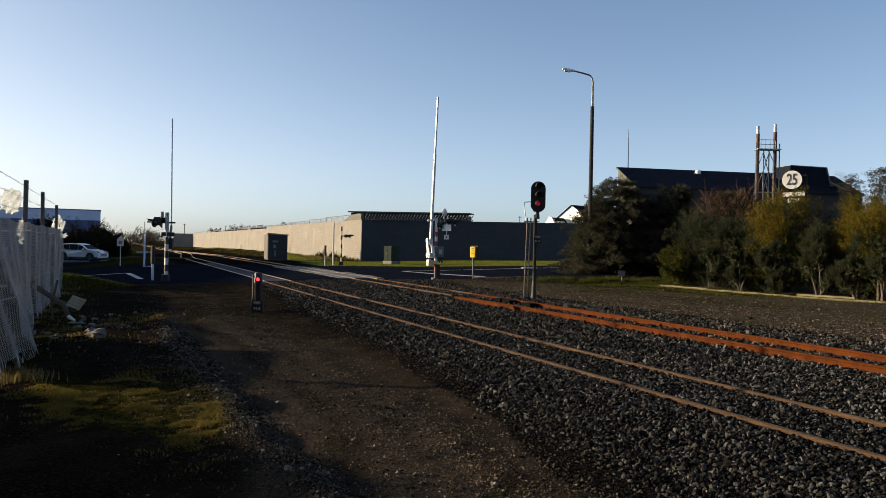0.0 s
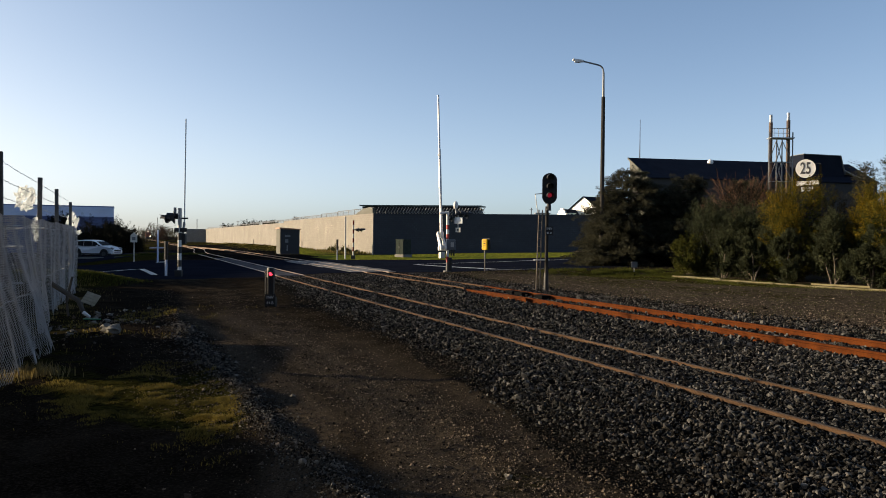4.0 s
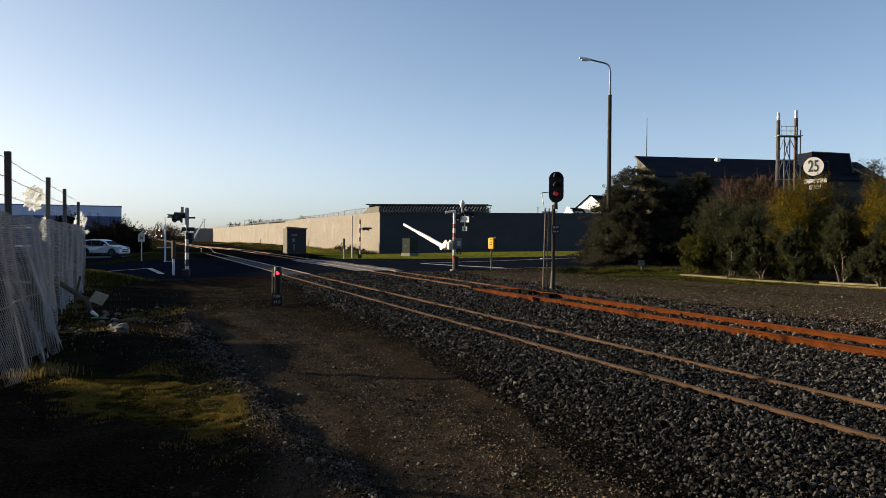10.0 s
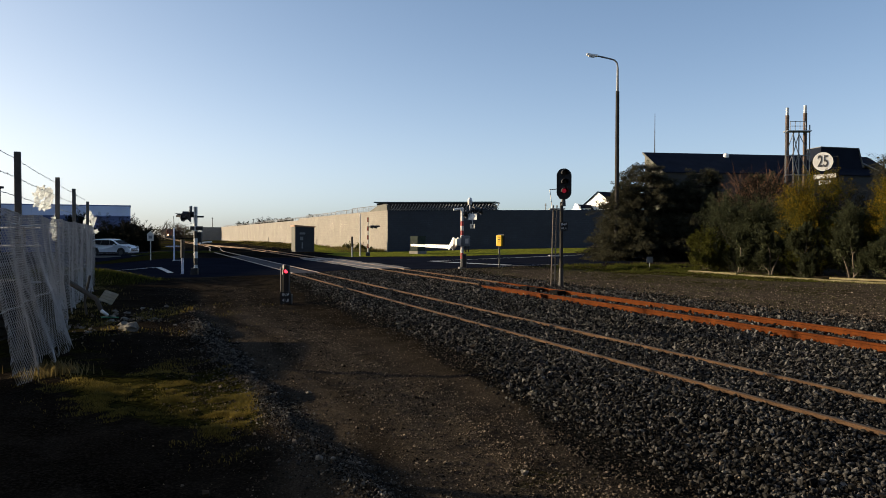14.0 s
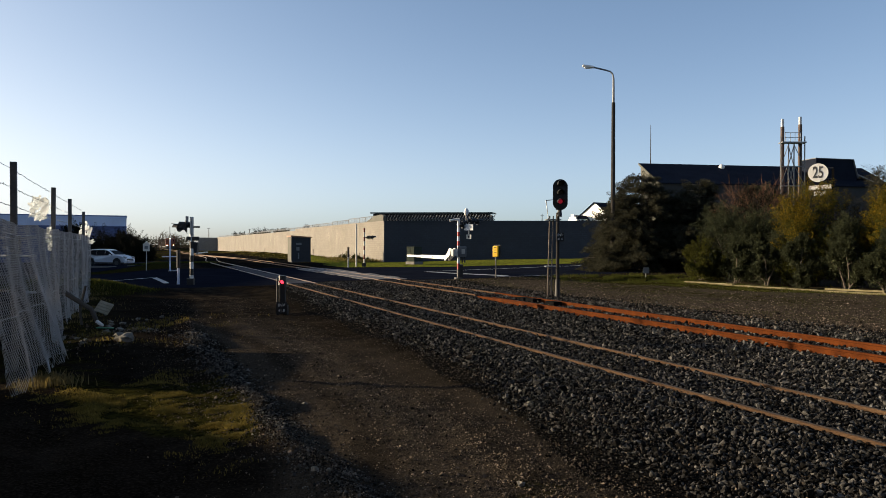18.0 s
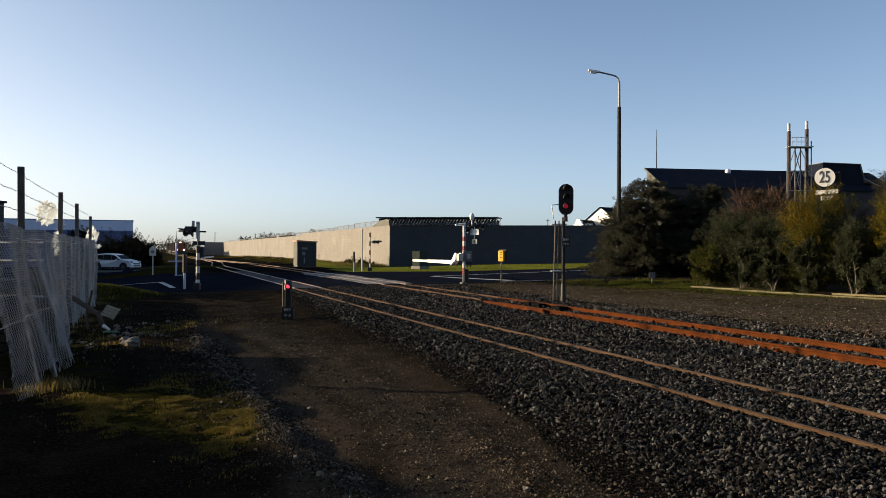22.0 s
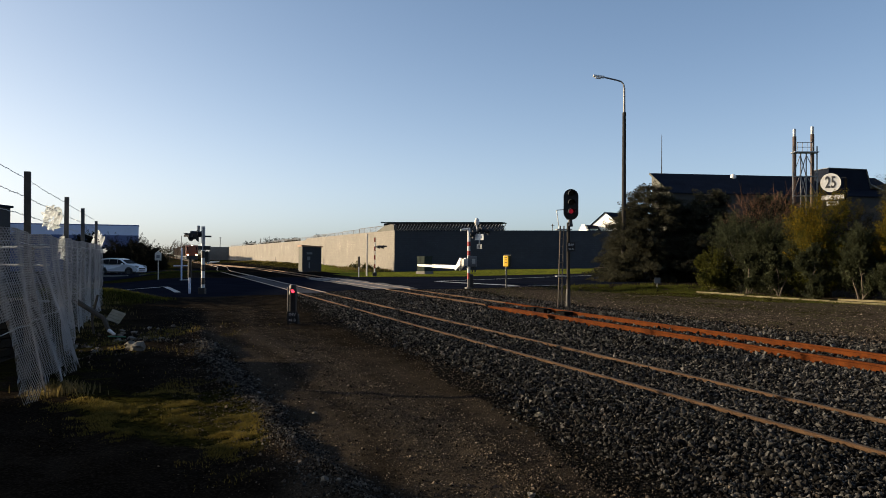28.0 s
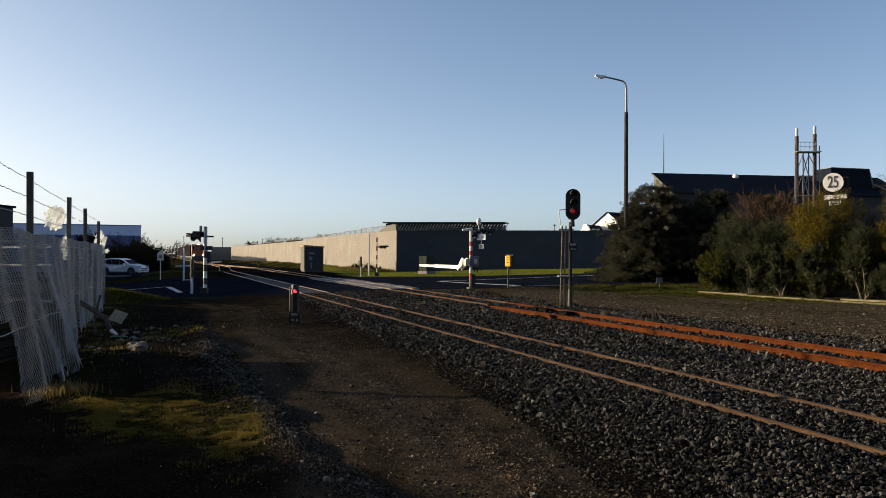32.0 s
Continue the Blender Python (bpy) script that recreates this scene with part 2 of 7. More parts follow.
def part(name, bm, mat, parent=None, label="", smooth=False):
    me = bpy.data.meshes.new(name)
    bm.to_mesh(me)
    bm.free()
    me.materials.append(mat)
    if smooth:
        me.polygons.foreach_set("use_smooth", [True] * len(me.polygons))
    ob = new(name, me)
    ob.parent = parent
    if label:
        ob["label"] = label
    return ob


def thing(name, m, label, category, group="", kind=""):
    ob = new(name)
    ob.matrix_basis = m
    ob.empty_display_size = 0.2
    return tagged(ob, label, category, group, kind)


def arrays(name, verts, faces, mat, parent=None):
    me = bpy.data.meshes.new(name)
    me.from_pydata(verts.tolist() if hasattr(verts, "tolist") else verts, [], faces.tolist() if hasattr(faces, "tolist") else faces)
    me.polygons.foreach_set("use_smooth", [False] * len(me.polygons))
    me.materials.append(mat)
    ob = new(name, me)
    ob.parent = parent
    return ob


B = bmesh.new
SLOPE = 0.385                        # the tracks run along x = a - 0.385 y
ALONG = Vector((-SLOPE, 1, 0)).normalized()
ACROSS = Vector((ALONG.y, -ALONG.x, 0))
TURN = math.degrees(math.atan2(ALONG.y, ALONG.x)) - 90     # turns +y to the track's way
RUN = math.hypot(1, SLOPE)
A1, A2 = 6.67, 11.55                 # centre lines of the main line and of the siding


def on_track(a, y, off=0.0, z=0.0):
    """The point of the track with centre line a at that y, off metres to its right."""
    return Vector((a - SLOPE * y, y, z)) + ACROSS * off


# ---- ground ----
def smooth(a, b, v):
    t = np.clip((np.asarray(v, float) - a) / (b - a), 0, 1)
    return t * t * (3 - 2 * t)


NEAR_X = np.array([-90, -30, -14, -9.6, -6.8, -5.2, -1.7, 2.1, 6.8, 14, 40, 90.0])
NEAR_Y = np.array([8, 22.5, 28.2, 29.2, 31.6, 35.6, 37.2, 38.9, 40.8, 43.4, 52.8, 71.0])
FAR_X = np.array([-90, -40, -22, -8, 6, 20, 90.0])
FAR_Y = np.array([30, 46.5, 53, 58, 63, 68, 93.0])


def track_off(x, y):
    """Metres to the right of the main line."""
    return (x + SLOPE * y - A1) / RUN


RIDGE_Y, RIDGE_D = [4.0, 5.85, 6.5, 8, 10.3, 11.5, 13, 16.6, 24], [-4.75, -4.87, -4.99, -5.08, -5.16, -5.23, -5.35, -5.4, -5.5]


def terrain(x, y):
    x, y = np.asarray(x, float), np.asarray(y, float)
    d = track_off(x, y)
    near_road = smooth(-5, 0, y - np.interp(x, NEAR_X, NEAR_Y))
    # the path lies low, the ballast shoulder rises to the main line, and the siding stands a little prouder of its bed
    prof = np.interp(d, [-2.7, -1.5, -0.8, 2.6, 3.6, 5.6, 7.4], [-0.17, -0.045, -0.035, -0.06, -0.125, -0.125, -0.13])
    z = prof * (1 - near_road) - 0.03 * near_road
    z = z + 0.07 * smooth(23, 27, y) * smooth(2.8, 3.6, d) * smooth(6.4, 5.6, d) * (1 - near_road)
    far = smooth(30, 42, y)
    z = z + far * (0.02 * np.clip(x, 0, 20) - 0.4 * smooth(-4, -10, d))
    z = z + 0.25 * smooth(66, 73, y) * smooth(-9, 4, x) * smooth(140, 90, y)
    rough = np.array([noise.noise((u * 0.5, v * 0.5, 0)) * 0.035 + noise.noise((u * 2.3, v * 2.3, 5)) * 0.018 if abs(u) < 40 and v < 80 else 0 for u, v in zip(x.ravel(), y.ravel())]).reshape(x.shape)
    calm = np.maximum(near_road, smooth(-2.6, -1.4, d) * smooth(7.6, 6.6, d))
    mound = 0.16 * np.exp(-(((x + 5.6) / 1.3) ** 2 + ((y - 14.5) / 3.2) ** 2))
    # a windrow of gravel along the path's edge, and the clods of the rough ground beside it
    crest = d - np.interp(y, RIDGE_Y, RIDGE_D) - 0.06 * np.sin(y * 2.3) - 0.04 * np.sin(y * 5.1 + 1)
    mound = mound + 0.08 * np.exp(-(crest / 0.2) ** 2) * smooth(22, 16, y) * (0.8 + 0.2 * np.sin(y * 3.7)) - 0.03 * smooth(0.1, -0.6, crest) * smooth(-9, -7, d) * smooth(20, 14, y)
    clod = np.array([noise.noise((u * 5.5, v * 5.5, 8)) * 0.011 + noise.noise((u * 1.1, v * 1.1, 3)) * 0.02 if -9 < u < 6 and 3 < v < 30 else 0 for u, v in zip(x.ravel(), y.ravel())]).reshape(x.shape)
    # an uneven bank between the far line and the block wall
    foot = -(x + 6.06) * 0.93 - (y - 76) * 0.368
    run = -(x + 6.06) * 0.368 + (y - 76) * 0.93
    z = z + (0.42 + 0.12 * np.sin(run * 0.55) + 0.08 * np.sin(run * 1.7 + 1)) * np.exp(-((foot - 4.2) / 1.5) ** 2) * smooth(4, 10, run) * smooth(110, 70, run)
    # a grassy bank at the road's edge
    z = z + 0.42 * np.exp(-(np.abs((x + 13.0) / 2.3) ** 3 + ((y - 27.1 - 0.1 * (x + 12)) / 0.65) ** 2))
    clod = clod * (0.85 + 1.5 * smooth(0.1, -0.4, crest) * smooth(12, 10, y))
    return z + (rough + clod + mound) * (1 - 0.8 * calm)


def spread(lo, hi, n):
    return np.linspace(lo, hi, n, endpoint=False)


gx = np.concatenate([-np.geomspace(2500, 45, 14), spread(-45, -12, 60), spread(-12, 16, 210), spread(16, 45, 30), np.geomspace(45, 2500, 14)])
gy = np.concatenate([-np.geomspace(600, 6, 10), spread(-5, 3, 9), spread(3, 34, 230), spread(34, 120, 110), np.geomspace(120, 3000, 20)])
GX, GY = np.meshgrid(gx, gy)
GZ = terrain(GX, GY)
gverts = np.stack([GX, GY, GZ], -1).reshape(-1, 3)
nx = len(gx)
gi = np.arange(len(gy) * nx).reshape(len(gy), nx)
gfaces = np.stack([gi[:-1, :-1], gi[:-1, 1:], gi[1:, 1:], gi[1:, :-1]], -1).reshape(-1, 4)


def ground_material():
    """Dark soil and fine gravel, worn lighter along the wheel tracks, moss and grass where the zone says so."""
    m = bpy.data.materials.new("ground_soil")
    m.use_nodes = True
    n, l = m.node_tree.nodes, m.node_tree.links
    b = n["Principled BSDF"]
    b.inputs["Roughness"].default_value = 0.92
    b.inputs["Specular IOR Level"].default_value = 0.0
    tc = n.new("ShaderNodeTexCoord")

    def tex(scale, detail=6.0, rough=0.6):
        t = n.new("ShaderNodeTexNoise")
        t.inputs["Scale"].default_value, t.inputs["Detail"].default_value, t.inputs["Roughness"].default_value = scale, detail, rough
        l.new(tc.outputs["Object"], t.inputs["Vector"])
        return t.outputs["Fac"]

    def ramp(src, lo, hi):
        r = n.new("ShaderNodeMapRange")
        r.inputs["From Min"].default_value, r.inputs["From Max"].default_value = lo, hi
        l.new(src, r.inputs["Value"])
        return r.outputs[0]

    def blend(fac, a, c):
        x = n.new("ShaderNodeMix")
        x.data_type = "RGBA"
        l.new(fac, x.inputs["Factor"])
        for sock, v in (("A", a), ("B", c)):
            if isinstance(v, tuple):
                x.inputs[sock].default_value = (*v, 1)
            else:
                l.new(v, x.inputs[sock])
        return x.outputs["Result"]

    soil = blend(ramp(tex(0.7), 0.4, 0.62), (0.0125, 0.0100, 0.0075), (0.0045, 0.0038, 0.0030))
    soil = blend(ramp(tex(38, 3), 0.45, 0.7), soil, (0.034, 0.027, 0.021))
    at = n.new("ShaderNodeAttribute")
    at.attribute_name = "zone"
    worn = blend(ramp(tex(60, 4), 0.4, 0.68), (0.033, 0.0265, 0.0195), (0.092, 0.075, 0.058))
    wr = n.new("ShaderNodeMath")
    wr.operation = "MULTIPLY_ADD"
    wr.inputs[1].default_value = 0.8
    l.new(tex(1.6, 6), wr.inputs[0])
    l.new(at.outputs["Alpha"], wr.inputs[2])
    soil = blend(ramp(wr.outputs[0], 0.38, 0.95), soil, worn)
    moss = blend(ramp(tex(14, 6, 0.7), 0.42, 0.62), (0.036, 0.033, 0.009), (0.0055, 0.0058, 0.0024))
    # near-black bed: the shade between the ballast stones is in its colour
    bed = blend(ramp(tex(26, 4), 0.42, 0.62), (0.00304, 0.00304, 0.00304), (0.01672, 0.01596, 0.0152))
    sep = n.new("ShaderNodeSeparateColor")
    l.new(at.outputs["Color"], sep.inputs[0])

    def ragged(src):
        ad = n.new("ShaderNodeMath")
        ad.operation = "MULTIPLY_ADD"
        ad.inputs[1].default_value = 0.9
        l.new(tex(3.5, 6), ad.inputs[0])
        l.new(src, ad.inputs[2])
        return ramp(ad.outputs[0], 0.85, 1.05)

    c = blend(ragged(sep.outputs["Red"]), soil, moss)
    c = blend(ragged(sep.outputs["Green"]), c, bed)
    green = blend(ramp(tex(2.5, 5), 0.4, 0.65), (0.16, 0.17, 0.026), (0.075, 0.084, 0.016))
    c = blend(ragged(sep.outputs["Blue"]), c, green)
    l.new(c, b.inputs["Base Color"])
    bp = n.new("ShaderNodeBump")
    bp.inputs["Strength"].default_value, bp.inputs["Distance"].default_value = 0.9, 0.06
    l.new(tex(30, 5, 0.7), bp.inputs["Height"])
    l.new(bp.outputs[0], b.inputs["Normal"])
    return m


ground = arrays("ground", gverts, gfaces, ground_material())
tagged(ground, "dark gravelly soil with moss and thin grass beside the tracks", "ground", kind="structure")
D = track_off(GX, GY)
past = GY - np.interp(GX, FAR_X, FAR_Y)
# moss is masked to the sunlit wedge, so the shade's soil stays near-black
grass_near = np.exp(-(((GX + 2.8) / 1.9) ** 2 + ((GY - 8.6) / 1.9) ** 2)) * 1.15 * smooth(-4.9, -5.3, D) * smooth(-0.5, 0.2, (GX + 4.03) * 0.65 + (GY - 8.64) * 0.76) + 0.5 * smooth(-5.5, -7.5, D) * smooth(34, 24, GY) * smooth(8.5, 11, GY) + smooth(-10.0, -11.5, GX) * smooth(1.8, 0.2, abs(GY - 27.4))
grass_near = grass_near + 0.3 * smooth(7.6, 9.5, D) * smooth(20, 12, D) * smooth(42, 36, GY) + 0.2 * smooth(4.2, 0.5, abs(GX + 0.55 * GY - 25.5)) * smooth(18, 26, GY) * smooth(42, 36, GY) * smooth(3, 7, GX)
grass_near = grass_near + 0.7 * smooth(2.2, 0.6, abs((GX - 9.7) * 0.8 + (GY - 35.7) * 0.6)) * smooth(28.5, 31.5, GY) * smooth(42, 38, GY)
grass_near = grass_near + 0.45 * np.exp(-(((GX - 0.7) / 0.8) ** 2 + ((GY - 5.6) / 0.8) ** 2))
EDGE_Y, EDGE_D = [4.0, 6.2, 7.2, 8.7, 10.6, 12.9, 17, 20.5, 25.5, 31], [-2.7, -2.6, -2.5, -2.3, -2.05, -1.85, -1.85, -1.75, -1.35, -1.0]
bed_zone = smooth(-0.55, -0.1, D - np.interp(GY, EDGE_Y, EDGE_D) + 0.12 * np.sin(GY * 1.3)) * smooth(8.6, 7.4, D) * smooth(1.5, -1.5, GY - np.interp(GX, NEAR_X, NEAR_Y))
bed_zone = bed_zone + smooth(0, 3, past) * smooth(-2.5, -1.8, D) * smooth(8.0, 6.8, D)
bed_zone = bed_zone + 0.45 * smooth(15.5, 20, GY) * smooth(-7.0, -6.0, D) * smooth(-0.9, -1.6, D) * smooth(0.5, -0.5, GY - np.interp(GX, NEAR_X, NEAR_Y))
green_zone = smooth(0.3, 1.2, past) * np.maximum(smooth(7.2, 8.2, D), smooth(-3.2, -4.2, D)) * smooth(600, 200, GY)
grass_near = grass_near + green_zone * smooth(-12, -20, GX)
green_zone = green_zone * smooth(-20, -12, GX)
FOOT = -(GX + 6.06) * 0.93 - (GY - 76) * 0.368           # metres from the block wall
by_line = smooth(64, 70, GY) * smooth(0, 1, D) * smooth(5.6, 7.2, FOOT)
green_zone = green_zone * (1 - by_line)
bed_zone = np.maximum(bed_zone, by_line)
rut = D + 0.25 * np.sin(GY * 0.45) + 0.12 * np.sin(GY * 1.1 + 2)
wear = (np.exp(-((rut + 3.85) / 0.4) ** 2) + 0.35 * np.exp(-((rut + 2.95) / 0.35) ** 2) + 0.9 * np.exp(-((rut + 4.8) / 0.25) ** 2)) * smooth(-6.6, -5.4, D) * (1 - 0.75 * smooth(12, 21, GY)) + 1.15 * smooth(7.4, 9.0, D) * smooth(26, 21, D) * smooth(40, 34, GY)
col = ground.data.color_attributes.new("zone", "FLOAT_COLOR", "POINT")
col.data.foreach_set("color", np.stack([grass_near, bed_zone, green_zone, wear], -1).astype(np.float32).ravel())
ground.data.polygons.foreach_set("use_smooth", [True] * len(ground.data.polygons))

# the road across the tracks
rs = np.concatenate([spread(-90, -30, 20), spread(-30, 20, 100), np.linspace(20, 90, 24)])
rv, rf = [], []
ROWS_R = 16
for i, s in enumerate(rs):
    y0 = np.interp(s, NEAR_X, NEAR_Y) + 0.12 * noise.noise((s * 0.9, 3, 1))
    y1 = np.interp(s, FAR_X, FAR_Y)
    ys = np.linspace(y0, y1, ROWS_R)
    zs = terrain(np.full(ROWS_R, s), ys)
    inner = np.minimum(np.arange(ROWS_R), ROWS_R - 1 - np.arange(ROWS_R)) > 0
    rv += [(s, y, z + (0.03 if k else -0.02)) for y, z, k in zip(ys, zs, inner)]
for i in range(len(rs) - 1):
    for j in range(ROWS_R - 1):
        a = i * ROWS_R + j
        rf.append((a, a + ROWS_R, a + ROWS_R + 1, a + 1))
road = arrays("road", rv, rf, M["asphalt"])
road.data.polygons.foreach_set("use_smooth", [True] * len(road.data.polygons))
tagged(road, "dark worn asphalt road crossing the railway", "road", kind="structure")


def road_line(name, a, b, w, label):
    """A painted line on the road from a to b, laid on the surface."""
    a, b = Vector((*a, 0)), Vector((*b, 0))
    side = (b - a).normalized().cross(Vector((0, 0, 1))) * w / 2
    n = max(2, int((b - a).length / 1.0))
    v, fcs = [], []
    for i in range(n + 1):
        p = a.lerp(b, i / n)
        for q in (p - side, p + side):
            v.append((q.x, q.y, float(terrain(q.x, q.y)) + 0.052))
        if i:
            fcs.append((2 * i - 2, 2 * i, 2 * i + 1, 2 * i - 1))
    return tagged(arrays(name, v, fcs, M["line"]), label, "road marking", kind="structure")


road_line("road_marking", (-1.2, 48.2), (3.0, 40.4), 0.5, "worn white limit line across the lane at the crossing")
road_line("road_marking", (2.4, 39.3), (5.6, 40.5), 0.14, "pale concrete edge strip between road and yard")
road_line("road_marking", (-1.2, 48.8), (14, 60.5), 0.26, "worn white centre line on the asphalt")
road_line("road_marking", (-14.6, 39.4), (-11.5, 32.4), 0.24, "worn white limit line across the lane at the crossing")
road_line("road_marking", (-15.0, 39.2), (-60, 22.9), 0.14, "worn white centre line on the asphalt")
road_line("road_marking", (-17.0, 38.82), (-14.75, 39.6), 0.32, "short broad white marking at the lane's end")


# ---- tracks ----
def line_of(y, a, bend=True):
    """The centre line: straight, then shifted a little to the right beyond the crossing."""
    if not bend:
        return a
    return a + (8.6 - a) * float(smooth(72, 104, y) if a < 8 else smooth(84, 132, y))


def rail_mesh(name, a, off, ys, mat, parent, height=0.15, head=0.068, lift=0.0):
    """One rail: a flat-bottomed section swept along the track."""
    sec = [(-0.065, 0), (-0.065, 0.012), (-0.012, 0.03), (-0.012, height - 0.04), (-head / 2, height - 0.032), (-head / 2, height - 0.006), (-head / 2 + 0.008, height),
           (head / 2 - 0.008, height), (head / 2, height - 0.006), (head / 2, height - 0.032), (0.012, height - 0.04), (0.012, 0.03), (0.065, 0.012), (0.065, 0)]
    v, fcs, n = [], [], len(sec)
    for i, y in enumerate(ys):
        base = Vector((line_of(y, a) - SLOPE * y, y, 0)) + ACROSS * off
        dip = 0.005 * noise.noise((y * 0.15, a, off))
        v += [tuple(base + ACROSS * u + Vector((0, 0, w - height + 0.004 + lift + dip))) for u, w in sec]
        if i:
            o = (i - 1) * n
            fcs += [(o + k, o + (k + 1) % n, o + n + (k + 1) % n, o + n + k) for k in range(n)]
    fcs += [tuple(range(n))[::-1], tuple(range(len(v) - n, len(v)))]
    return arrays(name, v, fcs, mat, parent)


def two_tone_rail():
    """Rusty sides under a worn running surface, told apart by the slope of the face."""
    m = material("rail_rust_and_wear", (0.095, 0.056, 0.032), (0.045, 0.026, 0.015), 0.7, 3, 0.8, 0.2, 30)
    n, l = m.node_tree.nodes, m.node_tree.links
    b = n["Principled BSDF"]
    g = n.new("ShaderNodeNewGeometry")
    sp = n.new("ShaderNodeSeparateXYZ")
    l.new(g.outputs["Normal"], sp.inputs[0])
    r = n.new("ShaderNodeMapRange")
    r.inputs["From Min"].default_value, r.inputs["From Max"].default_value = 0.85, 0.97
    l.new(sp.outputs["Z"], r.inputs["Value"])
    old = b.inputs["Base Color"].links[0].from_socket
    b.inputs["Specular IOR Level"].default_value = 0.12
    x = n.new("ShaderNodeMix")
    x.data_type = "RGBA"
    x.inputs["B"].default_value = (0.098, 0.070, 0.046, 1)
    l.new(r.outputs[0], x.inputs["Factor"])
    l.new(old, x.inputs["A"])
    l.new(x.outputs["Result"], b.inputs["Base Color"])
    q = n.new("ShaderNodeMath")
    q.operation = "MULTIPLY"
    q.inputs[1].default_value = 0.08
    l.new(r.outputs[0], q.inputs[0])
    l.new(q.outputs[0], b.inputs["Metallic"])
    q2 = n.new("ShaderNodeMapRange")
    q2.inputs["To Min"].default_value, q2.inputs["To Max"].default_value = 0.85, 0.8
    l.new(r.outputs[0], q2.inputs["Value"])
    l.new(q2.outputs[0], b.inputs["Roughness"])
    return m


M["rail"] = two_tone_rail()
M["rail_tan"] = material("tan_rusted_rail", (0.21, 0.115, 0.055), (0.11, 0.055, 0.025), 0.7, 1.5, 0.8, 0.1, 30)
# pale rails from the crossing on: the sky's glint is put into the colour
M["rail_glint"] = material("pale_glint_rail", (0.30, 0.225, 0.175), (0.17, 0.105, 0.07), 0.45, 1.5, 0.8, 0.1, 30, metal=0.35)
GAUGE = 0.567
ys_near = np.linspace(1.0, 33, 18)
ys_mid = np.concatenate([np.linspace(33.01, 70, 20), np.linspace(72, 112, 21)])
ys_far = np.concatenate([np.linspace(112.01, 140, 15), np.linspace(150, 700, 12)])
main_line = thing("railway_track", Matrix(), "main line with brown worn rails bedded in ballast", "railway track", "tracks", "structure")
siding = thing("railway_track", Matrix(), "disused siding with orange rusted rails on dark ballast", "railway track", "tracks", "structure")
for off in (-GAUGE, GAUGE):
    rail_mesh("rail", A1, off, ys_near, M["rail"], main_line, head=0.06)
    rail_mesh("rail", A1, off, ys_mid, M["rail_glint"], main_line, head=0.06, lift=0.02)
    rail_mesh("rail", A1, off, ys_far, M["rail"], main_line, head=0.06, lift=0.02)
rail_mesh("rail", A2, GAUGE, np.linspace(1, 27, 14), M["rust"], siding)
rail_mesh("rail", A2, GAUGE, np.concatenate([np.linspace(27.01, 37, 6), [37.01]]), M["rail"], siding)
rail_mesh("rail", A2, GAUGE, np.linspace(37.02, 57, 12), M["rail_glint"], siding, lift=0.02)
rail_mesh("rail", A2, GAUGE, np.concatenate([np.linspace(57.01, 82, 13), np.linspace(84, 140, 29)]), M["rail_tan"], siding, lift=0.03, head=0.08)
rail_mesh("rail", A2, -GAUGE, np.linspace(1, 24.9, 13), M["rust"], siding)
rail_mesh("rail", A2, -GAUGE + 0.06, np.linspace(26.3, 37, 7), M["rail"], siding)
rail_mesh("rail", A2, -GAUGE + 0.06, np.linspace(37.01, 57, 12), M["rail_glint"], siding, lift=0.02)
rail_mesh("rail", A2, -GAUGE + 0.06, np.concatenate([np.linspace(57.01, 82, 13), np.linspace(84, 140, 29)]), M["rail_tan"], siding, lift=0.03, head=0.08)
catch = rail_mesh("switch_blade", A2, -GAUGE - 0.16, np.linspace(21.8, 25.6, 4), M["rust"], siding)
catch["label"] = "rusted open switch blade beside the rail"
for y in (22.8, 24.0, 24.6):
    bm = B()
    box(bm, on_track(A2, y, 0.35, -0.06), (0.28, 0.5, 0.12), pose(0, 0, 0, 0, 0, TURN))
    soften(bm, 0.02)
    part("derail_block", bm, M["tar"], siding, "dark block between the rails")
# sleepers, buried to their tops
bm = B()
box(bm, (0, 0, 0), (2.1, 0.22, 0.12))
sl = part("sleeper", soften(bm, 0.012), M["sleeper"], siding)
for i in range(34):
    y = 4.0 + i * 0.66
    ob = sl if i == 0 else new("sleeper", sl.data)
    ob.parent = siding
    ob.matrix_basis = Matrix.Translation(on_track(A2, y, random.uniform(-0.03, 0.03), -0.2)) @ pose(0, 0, 0, 0, 0, TURN + random.uniform(-1.5, 1.5))
for i in range(44):
    y = 3.0 + i * 0.62
    ob = new("sleeper", sl.data)
    ob.parent = main_line
    ob.matrix_basis = Matrix.Translation(on_track(A1, y, 0, -0.19)) @ pose(0, 0, 0, 0, 0, TURN)
# spikes beside the rails of the siding
bm = B()
box(bm, (0, 0, 0.0), (0.10, 0.09, 0.07))
sp = part("rail_clip", soften(bm, 0.012), M["rust"], siding)
k = 0
for i in range(34):
    for off in (-GAUGE - 0.09, -GAUGE + 0.09, GAUGE - 0.09, GAUGE + 0.09):
        ob = sp if k == 0 else new("rail_clip", sp.data)
        k += 1
        ob.parent = siding
        ob.matrix_basis = Matrix.Translation(on_track(A2, 4.0 + i * 0.66, off, -0.125)) @ pose(0, 0, 0, 0, 0, TURN)

# concrete panels of the crossing
crossing = thing("crossing_deck", Matrix(), "pale concrete panels set between the rails of the road crossing", "crossing deck", kind="structure")
